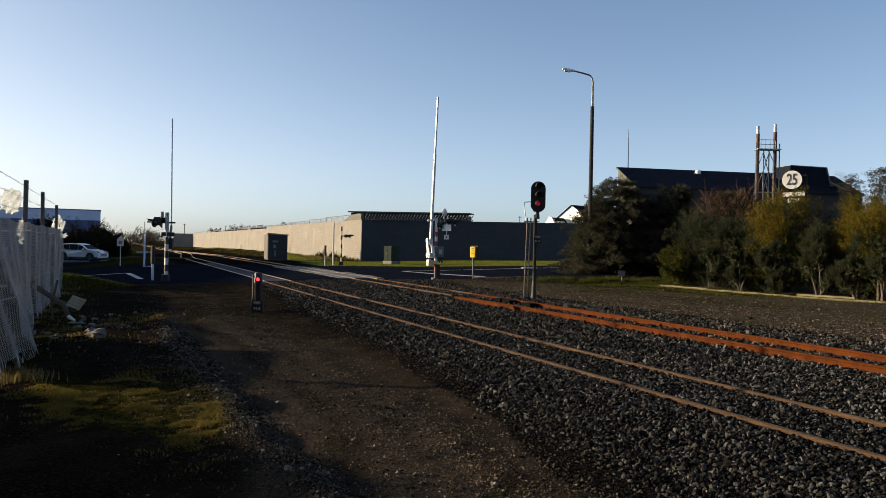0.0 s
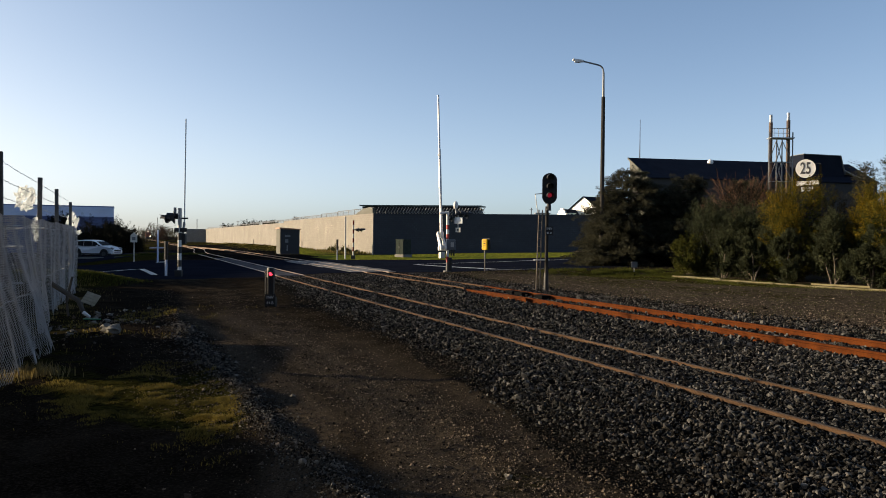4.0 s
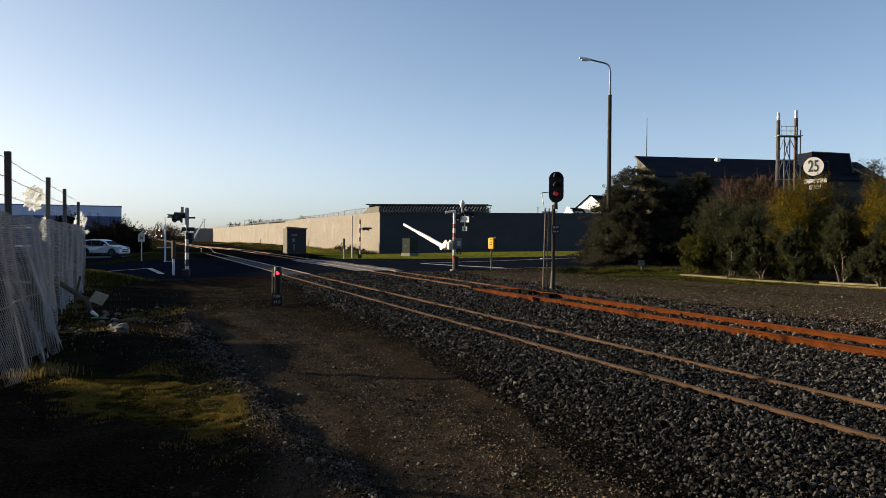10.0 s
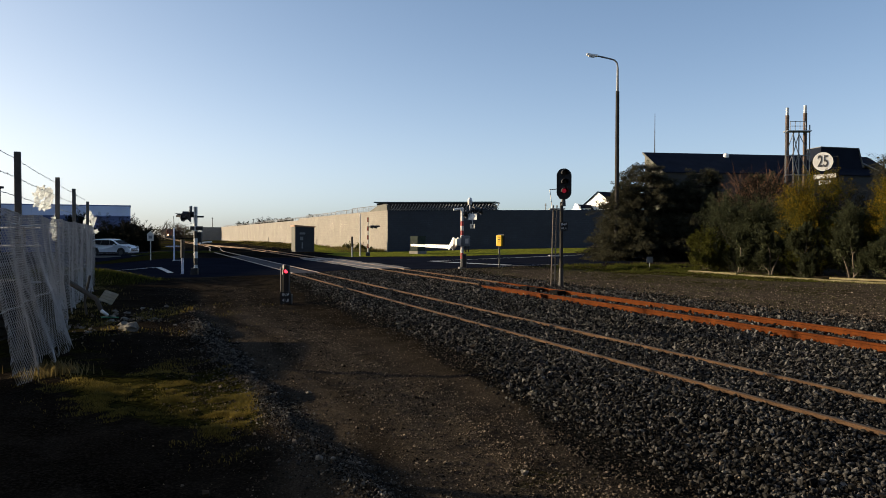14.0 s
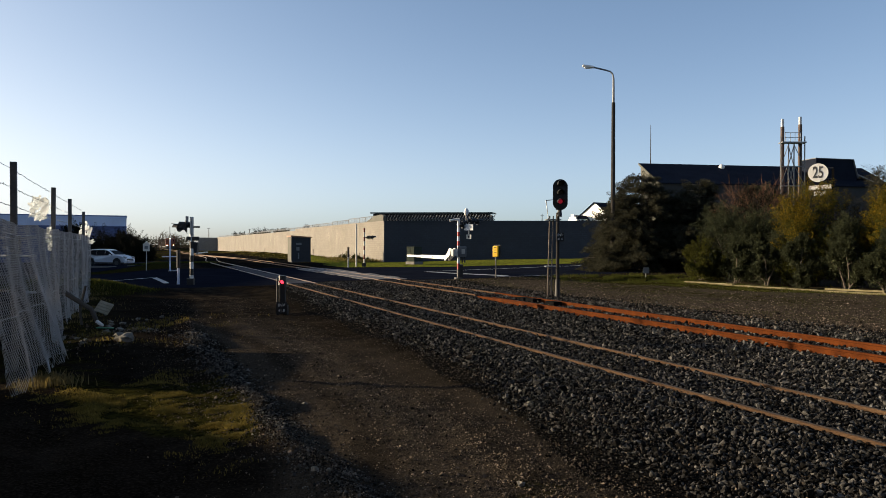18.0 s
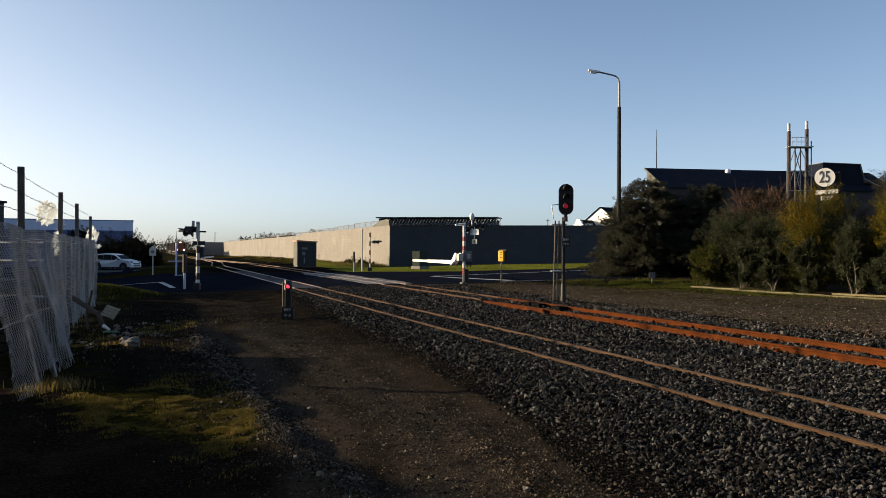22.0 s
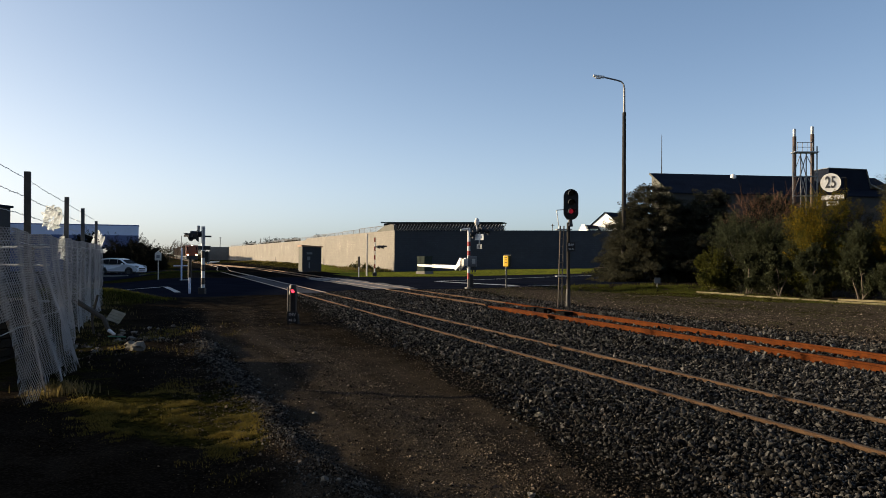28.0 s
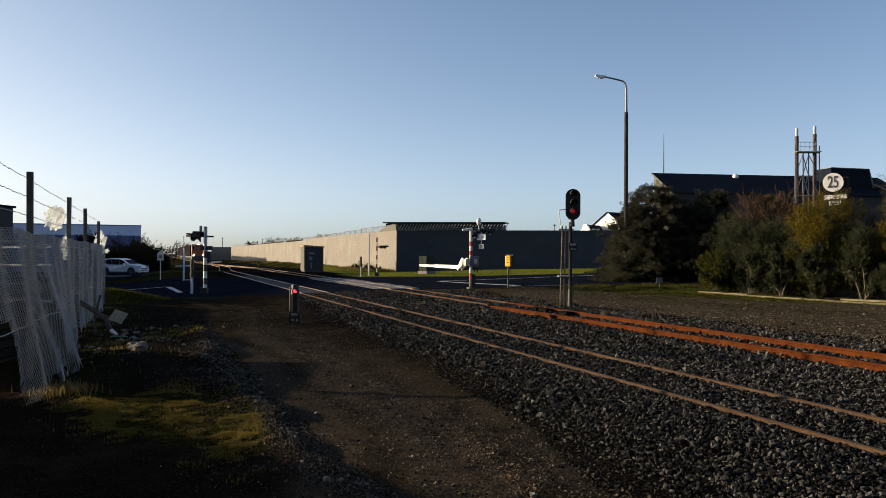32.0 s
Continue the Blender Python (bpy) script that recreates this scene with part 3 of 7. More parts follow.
for a, y0, y1 in ((A1, 33.0, 59.0), (A2, 37.6, 54.0)):
    n = int((y1 - y0) * RUN / 1.8)
    for i in range(n):
        y = y0 + (i + 0.5) * (y1 - y0) / n
        for off, w in ((0, 0.98), (-GAUGE - 0.36, 0.58), (GAUGE + 0.36, 0.58)):
            if a == A1 and off != 0:
                continue
            bm = B()
            z = float(terrain(*on_track(a, y, off)[:2])) + 0.03
            box(bm, on_track(a, y, off, z - 0.035), (w, 1.76, 0.09), pose(random.uniform(-.2, .2), 0, 0, 0, 0, TURN))
            part("panel", soften(bm, 0.01), M["deck"] if a == A1 else M["deck_pale"], crossing)


# ---- prison wall and what stands behind it ----
def block_material(name, base, second):
    m = material(name, base, second, 0.9, 0.35, 0.9, 0)
    n, l = m.node_tree.nodes, m.node_tree.links
    b = n["Principled BSDF"]
    uv = n.new("ShaderNodeUVMap")
    br = n.new("ShaderNodeTexBrick")
    br.inputs["Scale"].default_value = 1.0
    br.inputs["Brick Width"].default_value, br.inputs["Row Height"].default_value = 0.4, 0.2
    br.inputs["Mortar Size"].default_value = 0.012
    br.inputs["Color1"].default_value = (0.92, 0.92, 0.92, 1)
    br.inputs["Color2"].default_value = (1.04, 1.04, 1.02, 1)
    br.inputs["Mortar"].default_value = (0.78, 0.77, 0.76, 1)
    l.new(uv.outputs[0], br.inputs["Vector"])
    # pale efflorescence along the joints here and there
    pn = n.new("ShaderNodeTexNoise")
    pn.inputs["Scale"].default_value, pn.inputs["Detail"].default_value = 0.55, 5.0
    l.new(uv.outputs[0], pn.inputs["Vector"])
    pr = n.new("ShaderNodeMapRange")
    pr.inputs["From Min"].default_value, pr.inputs["From Max"].default_value = 0.55, 0.68
    l.new(pn.outputs["Fac"], pr.inputs["Value"])
    pm = n.new("ShaderNodeMix")
    pm.data_type = "RGBA"
    pm.inputs["A"].default_value = (0.78, 0.77, 0.76, 1)
    pm.inputs["B"].default_value = (1.75, 1.72, 1.65, 1)
    l.new(pr.outputs[0], pm.inputs["Factor"])
    l.new(pm.outputs["Result"], br.inputs["Mortar"])
    mul = n.new("ShaderNodeMix")
    mul.data_type, mul.blend_type = "RGBA", "MULTIPLY"
    mul.inputs["Factor"].default_value = 1.0
    l.new(b.inputs["Base Color"].links[0].from_socket, mul.inputs["A"])
    l.new(br.outputs["Color"], mul.inputs["B"])
    l.new(mul.outputs["Result"], b.inputs["Base Color"])
    bp = n.new("ShaderNodeBump")
    bp.inputs["Strength"].default_value = 0.5
    l.new(br.outputs["Fac"], bp.inputs["Height"])
    bp.invert = True
    l.new(bp.outputs[0], b.inputs["Normal"])
    return m


# a dark blue-grey copy of the block; the south face's shade is painted in
M["block_shaded"] = block_material("shaded_block", (0.034, 0.041, 0.056), (0.025, 0.030, 0.042))
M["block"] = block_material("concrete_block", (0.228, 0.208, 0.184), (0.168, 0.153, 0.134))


def wall_run(name, a, b, z0, z1, label, step=0.0, mat="block"):
    """A block wall 0.3 m thick from a to b (its near face), with block courses along it; step drops its top towards b."""
    a, b = Vector((*a, 0)), Vector((*b, 0))
    u = (b - a).normalized()
    nrm = u.cross(Vector((0, 0, 1)))
    if nrm.y < 0:
        nrm = -nrm
    bm = B()
    uvl = bm.loops.layers.uv.new("UVMap")
    q = [(a, z0), (b, z0), (b, z1 - step), (a, z1)]
    f = [bm.verts.new((p.x, p.y, z)) for p, z in q]
    g = [bm.verts.new((p.x + nrm.x * 0.3, p.y + nrm.y * 0.3, z)) for p, z in q]
    bm.faces.new(f)
    bm.faces.new(g[::-1])
    for i in range(4):
        bm.faces.new((f[i], g[i], g[(i + 1) % 4], f[(i + 1) % 4]))
    bmesh.ops.recalc_face_normals(bm, faces=bm.faces)
    for fc in bm.faces:
        for lp in fc.loops:
            lp[uvl].uv = ((lp.vert.co - a).dot(u), lp.vert.co.z)
    return tagged(part(name, bm, M[mat]), label, "wall", kind="structure")


CORNER = Vector((-6.06, 76.0, 0))
W_LEFT = Vector((-0.368, 0.930, 0))
W_RIGHT = Vector((0.992, -0.125, 0))


def along_wall(w, s):
    p = CORNER + w * s
    return (p.x, p.y)


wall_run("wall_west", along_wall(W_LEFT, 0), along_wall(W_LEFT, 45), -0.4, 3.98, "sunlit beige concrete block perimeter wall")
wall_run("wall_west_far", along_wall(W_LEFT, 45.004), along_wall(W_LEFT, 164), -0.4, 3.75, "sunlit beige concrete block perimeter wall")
end = CORNER + W_LEFT * 164.01
wall_run("wall_west_end", (end.x, end.y), (end.x - 5.4, end.y - 0.3), -0.4, 3.7, "beige concrete block perimeter wall, far stretch")
wall_run("wall_south", (CORNER.x + 0.02, CORNER.y + 0.02), along_wall(W_RIGHT, 62), -0.4, 3.98, "tall block perimeter wall along the road, its shade in the colour", mat="block_shaded")

bm = B()
extrude(bm, [(0.25, 3.985), (6.6, 3.985), (3.4, 4.52), (1.2, 4.62), (0.25, 4.5)], -0.3, 0.0)
turned(bm, Matrix(((W_LEFT.x, -W_LEFT.y, 0, CORNER.x), (W_LEFT.y, W_LEFT.x, 0, CORNER.y), (0, 0, 1, 0), (0, 0, 0, 1))))
bmesh.ops.recalc_face_normals(bm, faces=bm.faces)
tagged(part("wall_parapet", bm, M["cladding"]), "raised beige parapet on the wall's corner", "parapet", kind="structure")

# asphalt forecourt beyond the road, with its kerb
fcx = np.linspace(-80, -25.5, 30)
fv, ff = [], []
for i, xx in enumerate(fcx):
    for j in range(10):
        y0 = float(np.interp(xx, FAR_X, FAR_Y)) - 0.3
        yy = y0 + (82 - y0) * j / 9
        fv.append((xx, yy, float(terrain(xx, yy)) + 0.022))
    if i:
        ff += [((i - 1) * 10 + j, i * 10 + j, i * 10 + j + 1, (i - 1) * 10 + j + 1) for j in range(9)]
tagged(arrays("forecourt", fv, ff, M["asphalt"]), "dark asphalt forecourt under the parked car", "forecourt", kind="structure")
far_kerb = thing("kerb_far", Matrix(), "pale concrete kerb across the forecourt", "kerb", kind="structure")
bm = B()
box(bm, (-36.5, 66.5, -0.33), (17.0, 0.22, 0.2), pose(0, 0, 0, 0, 0, 2))
part("kerb_run", soften(bm, 0.02), M["concrete"], far_kerb)
bm = B()
box(bm, (-24.4, 69.0, -0.30), (6.6, 0.2, 0.2), pose(0, 0, 0, 0, 0, 28))
part("kerb_run", soften(bm, 0.02), M["concrete"], far_kerb)


# ---- buildings ----
def frame_at(x, y, ux, uy, z=0.0):
    """A pose whose local x runs along (ux, uy)."""
    return pose(x, y, z, 0, 0, math.degrees(math.atan2(uy, ux)))


def gable_building(name, m, length, depth, eave, ridge, wall_mat, roof_mat, label, category, base=-1.0, over=0.3, wall_label="", roof_label="", sheets=True):
    """A shed along local x, from y = 0 to depth, ridge along x."""
    t = thing(name, m, label, category)
    bm = B()
    extrude(bm, [(0, base), (depth, base), (depth, eave), (depth / 2, ridge), (0, eave)], 0, length)
    turned(bm, Matrix(((0, 1, 0, 0), (1, 0, 0, 0), (0, 0, 1, 0), (0, 0, 0, 1))))
    bmesh.ops.recalc_face_normals(bm, faces=bm.faces)
    part("wall", bm, wall_mat, t, wall_label)
    rise = (ridge - eave) / (depth / 2)
    for s in (0, 1):
        bm = B()
        y0, y1 = (-over, depth / 2) if s == 0 else (depth / 2, depth + over)
        n = max(4, int(length / 0.8))
        for i in range(n):
            x0 = -over + i * (length + 2 * over) / n
            w = (length + 2 * over) / n
            z = [eave - over * rise, ridge] if s == 0 else [ridge, eave - over * rise]
            q = [bm.verts.new(p) for p in ((x0, y0, z[0] + 0.06), (x0 + w, y0, z[0] + 0.06), (x0 + w, y1, z[1] + 0.06), (x0, y1, z[1] + 0.06))]
            bm.faces.new(q)
            if sheets:
                q = [bm.verts.new(p) for p in ((x0, y0, z[0] + 0.06), (x0, y1, z[1] + 0.06), (x0, y1, z[1] + 0.12), (x0, y0, z[0] + 0.12))]
                bm.faces.new(q)
        part("roof", bm, roof_mat, t, roof_label)
    return t


# the prison block's roof behind the wall's corner
pb = thing("prison_building", frame_at(-7.6, 80.3, 0.992, -0.125), "low prison building with a green sheet roof behind the wall", "building")
bm = B()
box(bm, (6.0, 3.0, 2.25), (11.8, 6.0, 5.1))
# dark wall: the shade under the roof's edge is in its colour
part("wall", bm, M["wall_dark"], pb, "upper wall with its shade in the colour")
bm = B()
extrude(bm, [(-0.5, 4.82), (6.3, 5.0), (6.3, 5.12), (-0.5, 4.94)], -0.1, 12.2)
turned(bm, Matrix(((0, 1, 0, 0), (1, 0, 0, 0), (0, 0, 1, 0), (0, 0, 0, 1))))
bmesh.ops.recalc_face_normals(bm, faces=bm.faces)
part("roof", bm, M["roof_green"], pb, "green sheet roof")

# razor coil along the wall's top
def coil(name, a, b, z, r, pitch, label):
    a, b = Vector((*a, z)), Vector((*b, z))
    u = (b - a).normalized()
    side = Vector((0, 0, 1)).cross(u)
    n = int((b - a).length / pitch)
    cu = bpy.data.curves.new(name, "CURVE")
    cu.dimensions, cu.bevel_depth, cu.bevel_resolution = "3D", 0.028, 0
    s = cu.splines.new("POLY")
    s.points.add(n * 14 - 1)
    for i in range(n * 14):
        w = 2 * math.pi * i / 14
        p = a + u * (i / 14 * pitch + 0.16 * math.sin(w)) + side * math.cos(w) * r + Vector((0, 0, math.sin(w) * r))
        s.points[i].co = (*p, 1)
    cu.materials.append(M["grey"])
    return tagged(new(name, cu), label, "razor wire")


coil("razor_wire", along_wall(W_RIGHT, 0.3), along_wall(W_RIGHT, 10.8), 4.27, 0.29, 0.29, "coiled razor wire along the top of the block wall")
for s0, s1, zt in ((0.4, 14, 4.55), (14.2, 22, 4.45), (22.2, 40, 4.35), (40.2, 80, 4.2), (80.2, 160, 4.05)):
    fence = thing("wall_top_mesh", Matrix(), "grey steel mesh panels on brackets above the block wall", "wall fence", "wall-top mesh")
    n = int((s1 - s0) / 2)
    for i in range(n + 1):
        x, y = along_wall(W_LEFT, s0 + (s1 - s0) * i / n)
        bm = B()
        rod(bm, (x + 0.15, y + 0.1, 3.7), (x + 0.15, y + 0.1, zt), 0.03, seg=5)
        part("bracket", bm, M["grey"], fence)
    for z in (4.02, zt):
        bm = B()
        rod(bm, (*along_wall(W_LEFT, s0), z), (*along_wall(W_LEFT, s1), z), 0.03, seg=5)
        turned(bm, Matrix.Translation((0.15, 0.1, 0)))
        part("rail", bm, M["grey"], fence)
    bm = B()
    for z in np.arange(4.12, zt, 0.1):
        rod(bm, (*along_wall(W_LEFT, s0), z), (*along_wall(W_LEFT, s1), z), 0.008, seg=3)
    for q in np.arange(s0, s1, 0.22):
        x, y = along_wall(W_LEFT, q)
        rod(bm, (x, y, 4.0), (x, y, zt), 0.009, seg=3)
    turned(bm, Matrix.Translation((0.15, 0.1, 0)))
    tagged(part("mesh", bm, M["grey"], fence, "grey welded mesh"), kind="stuff")

# houses behind the wall
for x, y, w, h, e in ((24.9, 121, 6.2, 8.4, 6.4),):
    gable_building("house", frame_at(x, y, 0.8, 0.6), 6, w, e, h, M["white"], M["roof"], "white house with a dark roof behind the prison wall", "house", sheets=False)

villa = thing("house", frame_at(20.0, 122, 0.8, 0.6), "white house with a stepped gable and dark dormered roof", "house")
bm = B()
extrude(bm, [(0, -1), (1.9, -1), (1.9, 5.75), (1.62, 5.75), (1.62, 6.15), (1.3, 6.15), (1.3, 6.5), (0.6, 6.5), (0.6, 6.15), (0.28, 6.15), (0.28, 5.75), (0, 5.75)], 0, 0.35)
turned(bm, FLIP0 := Matrix(((0, 1, 0, 0), (1, 0, 0, 0), (0, 0, 1, 0), (0, 0, 0, 1))))
bmesh.ops.recalc_face_normals(bm, faces=bm.faces)
part("stepped_gable", bm, M["white"], villa, "white stepped gable wall")
bm = B()
box(bm, (1.7, 0.95, 2.1), (2.7, 1.8, 6.2))
part("wall", bm, M["white"], villa)
bm = B()
extrude(bm, [(-0.25, 5.0), (0.95, 6.3), (2.15, 5.0), (2.15, 5.2), (0.95, 6.42), (-0.25, 5.2)], 0.36, 3.2)
turned(bm, FLIP0)
bmesh.ops.recalc_face_normals(bm, faces=bm.faces)
part("roof", bm, M["roof"], villa, "dark sheet roof")
for q in (1.0, 1.9):
    bm = B()
    box(bm, (q, 0.2, 5.62), (0.42, 0.7, 0.4))
    dm = part("dormer", bm, M["white"], villa)
    bm = B()
    box(bm, (q, -0.16, 5.6), (0.26, 0.03, 0.24))
    part("pane", bm, M["glass"], dm)

# the dark factory with its flue tower
F_DIR = (0.985, 0.17)
fac = thing("factory", frame_at(27.9, 104, *F_DIR), "large dark factory with a single-pitch roof and beige end wall", "factory")
FLIP = Matrix(((0, 1, 0, 0), (1, 0, 0, 0), (0, 0, 1, 0), (0, 0, 0, 1)))
bm = B()
extrude(bm, [(0, -1), (6.1, -1), (6.1, 12.95), (0, 9.95)], 0, 34)
turned(bm, FLIP)
bmesh.ops.recalc_face_normals(bm, faces=bm.faces)
part("wall", bm, M["wall_dark"], fac)
for i in range(43):
    bm = B()
    extrude(bm, [(-0.3, 9.86), (6.2, 13.06), (6.2, 13.16), (-0.3, 9.96)], i * 0.8 - 0.15, i * 0.8 + 0.63)
    turned(bm, FLIP)
    part("roof_sheet", bm, M["roof"], fac)
bm = B()
extrude(bm, [(0.05, -1), (6.05, -1), (6.05, 12.9), (0.05, 9.9)], -0.03, 0.02)
turned(bm, FLIP)
part("end_wall", bm, M["cladding"], fac, "beige clad end wall")
bm = B()
extrude(bm, [(-0.35, 9.7), (6.2, 12.93), (6.2, 13.2), (-0.35, 9.97)], -0.32, -0.22)
turned(bm, FLIP)
part("barge_board", bm, M["cladding"], fac, "pale barge board")
bm = B()
bmesh.ops.create_uvsphere(bm, u_segments=12, v_segments=8, radius=0.42)
turned(bm, Matrix.Translation((11.6, 5.2, 12.75)))
part("vent_dome", bm, M["white"], fac, "white roof vent dome", True)
bm = B()
rod(bm, (1.4, 6.0, 13.0), (1.4, 6.0, 18.5), 0.07, 0.03, 6)
part("aerial", bm, M["black"], fac, "thin aerial mast")
hi = thing("factory", frame_at(47.7, 109, *F_DIR), "tall dark factory block beside the flue tower", "factory")
bm = B()
extrude(bm, [(3.3, -1), (9.6, -1), (9.6, 11.1), (8.9, 13.75), (3.3, 13.85)], 0, 4)
part("wall", bm, M["roof"], hi)
bm = B()
extrude(bm, [(3.2, 13.86), (8.95, 13.76), (9.7, 11.15), (9.75, 11.2), (9.0, 13.84), (3.2, 13.94)], -0.15, 4.1)
part("roof", bm, M["grey"], hi, "grey sheet roof edge")
bm = B()
extrude(bm, [(9.62, 11.6), (12.2, 10.6), (12.2, 10.75), (9.62, 11.8)], -0.2, 4)
part("canopy", bm, M["grey"], hi, "grey side roof")
tower = thing("flue_tower", pose(43.5, 103, 0), "steel lattice tower carrying two rusty flues", "flue tower")
for x, zt in ((0.0, 18.2), (2.3, 18.5)):
    bm = B()
    rod(bm, (x, 0, 2), (x, 0, zt - 1.0), 0.24, seg=12)
    fl = part("flue", bm, M["flue"], tower, "rust-stained steel flue")
    bm = B()
    rod(bm, (x, 0, zt - 1.0), (x, 0, zt), 0.2, seg=12)
    part("flue_tip", bm, M["galv"], fl, "bright steel flue tip")
for x in (-0.4, 0.6, 1.3, 2.68):
    bm = B()
    rod(bm, (x, -0.5, 2), (x, -0.5, 15.9 if x in (-0.4, 2.68) else 15.2), 0.08, seg=6)
    part("leg", bm, M["grey"], tower)
for z in (9.5, 12.0, 15.0):
    bm = B()
    box(bm, (1.15, -0.5, z), (3.1, 0.12, 0.14))
    part("crossbeam", bm, M["grey"], tower)
for z in (9.5, 12.0):
    for s in (0, 1):
        bm = B()
        rod(bm, (0.55 if s else 1.3, -0.5, z), (1.3 if s else 0.55, -0.5, z + 2.8), 0.06, seg=5)
        part("brace", bm, M["grey"], tower)
        bm = B()
        rod(bm, (-0.4 if s else 2.68, -0.5, z), (0.55 if s else 1.3, -0.5, z + 2.8), 0.05, seg=5)
        part("brace", bm, M["grey"], tower)
bm = B()
box(bm, (1.15, -0.4, 15.1), (3.1, 1.4, 0.12))
part("platform", bm, M["galv"], tower)
for x in (0.0, 0.6, 1.2, 1.9):
    bm = B()
    rod(bm, (x, -1.0, 15.1), (x, -1.0, 16.3), 0.04, seg=5)
    part("baluster", bm, M["galv"], tower)
for z in (15.7, 16.3):
    bm = B()
    rod(bm, (-0.1, -1.0, z), (2.0, -1.0, z), 0.04, seg=5)
    part("guard_rail", bm, M["galv"], tower)

# the blue shed beyond the road
shed = thing("warehouse", frame_at(-68.4, 78.3, 0.93, 0.37), "long blue warehouse with a pale upper band", "warehouse")
bm = B()
box(bm, (16.95, 2, 1.35), (33.9, 4, 4.7))
part("wall", bm, M["shed_blue"], shed)
bm = B()
box(bm, (16.95, 2, 4.25), (33.9, 4, 1.1))
part("upper_wall", bm, M["shed_white"], shed, "pale upper wall")
n = 30
for i in range(n):
    bm = B()
    box(bm, ((i + 0.5) * 33.9 / n, -0.06, 4.24), (33.9 / n - 0.012, 0.12, 1.08))
    part("panel", bm, M["shed_white"], shed)
bm = B()
box(bm, (16.95, 2, 4.86), (34.0, 4.1, 0.12))
part("roof", bm, M["shed_blue"], shed, "dark blue roof edge")
bm = B()
box(bm, (16.95, -0.1, 3.62), (34.0, 0.2, 0.16))
part("trim", bm, M["shed_blue"], shed, "dark blue trim under the pale band")
gable_building("warehouse", frame_at(-70.0, 88, 0.996, -0.09), 15.5, 9, 4.75, 5.9, M["shed_white"], M["shed_blue"], "pale warehouse with a low blue gable roof", "warehouse", sheets=False)
gable_building("cottage", frame_at(-43.2, 90, 0.94, -0.2), 6, 5, 1.7, 2.8, M["wall_dark"], M["roof"], "low dark-roofed cottage half hidden by shrubs", "cottage", sheets=False)

# blocks added on the sunward side, out of sight, which shade the foreground
ALONG_YARD = math.degrees(math.atan2(1, -SLOPE))
# the lower middle length lets sun onto the bank
for at, length, top in ((0.0, 11.7, 2.62), (11.71, 4.0, 2.05), (15.72, 8.3, 2.62)):
    q = Vector((-18.85, 17.65, 0)) + Vector((-SLOPE, 1, 0)) / RUN * at
    gable_building("shade_caster", Matrix.Translation(q) @ pose(0, 0, 0, 0, 0, ALONG_YARD), length, 3, top, top, M["bare"], M["bare"], "unseen added block that shades the foreground", "shed", over=0.0, sheets=False)
gable_building("shade_caster", Matrix.Translation((-16.8, 9.0, 0)) @ pose(0, 0, 0, 0, 0, math.degrees(math.atan2(0.62, -0.785))), 6, 9, 3.05, 3.05, M["bare"], M["bare"], "unseen added block that shades the foreground", "shed", over=0.0, sheets=False)
# tall block added out of sight to shade the car and the road's left
gable_building("tall_shade_caster", pose(-52, 36, 0, 0, 0, 90), 44, 26, 8.5, 8.5, M["bare"], M["bare"], "unseen added block that shades the road and car", "warehouse", over=0.0, sheets=False)
yard3 = thing("yard_building", pose(-34.5, 56, 0), "dark yard building with a flat roof beyond the fence", "building")
bm = B()
box(bm, (-2.3, 0, 1.9), (6.2, 6, 6.2))
part("wall", bm, M["wall_dark"], yard3)
bm = B()
box(bm, (-2.3, 0, 5.08), (6.5, 6.3, 0.16))
part("roof", bm, M["roof"], yard3)


# a long block added behind the viewer to cut the sky's light
back = gable_building("warehouse", pose(-26, -17.2, 0), 80, 14, 15.0, 15.6, M["bare"], M["roof"], "unseen dark block added behind the path to cut skylight", "warehouse", sheets=False)


# ---- vegetation ----
def leaves(rng, centres, radii, per, size, stretch=(1, 1, 1), wide=0.42):
    """Small folded leaves in clumps: two triangles each, turned every way."""
    n = len(centres) * per
    c = np.repeat(centres, per, 0) + rng.normal(size=(n, 3)) * np.repeat(radii, per)[:, None] * np.array(stretch)
    a = rng.normal(size=(n, 3))
    a /= np.linalg.norm(a, axis=1, keepdims=True)
    b = np.cross(a, rng.normal(size=(n, 3)))
    b /= np.linalg.norm(b, axis=1, keepdims=True)
    s = size * rng.uniform(0.6, 1.4, (n, 1))
    v = np.stack([c - a * s, c + b * s * wide, c + a * s, c - b * s * wide], 1).reshape(-1, 3)
    f = np.arange(n * 4).reshape(-1, 4)
    return v, f


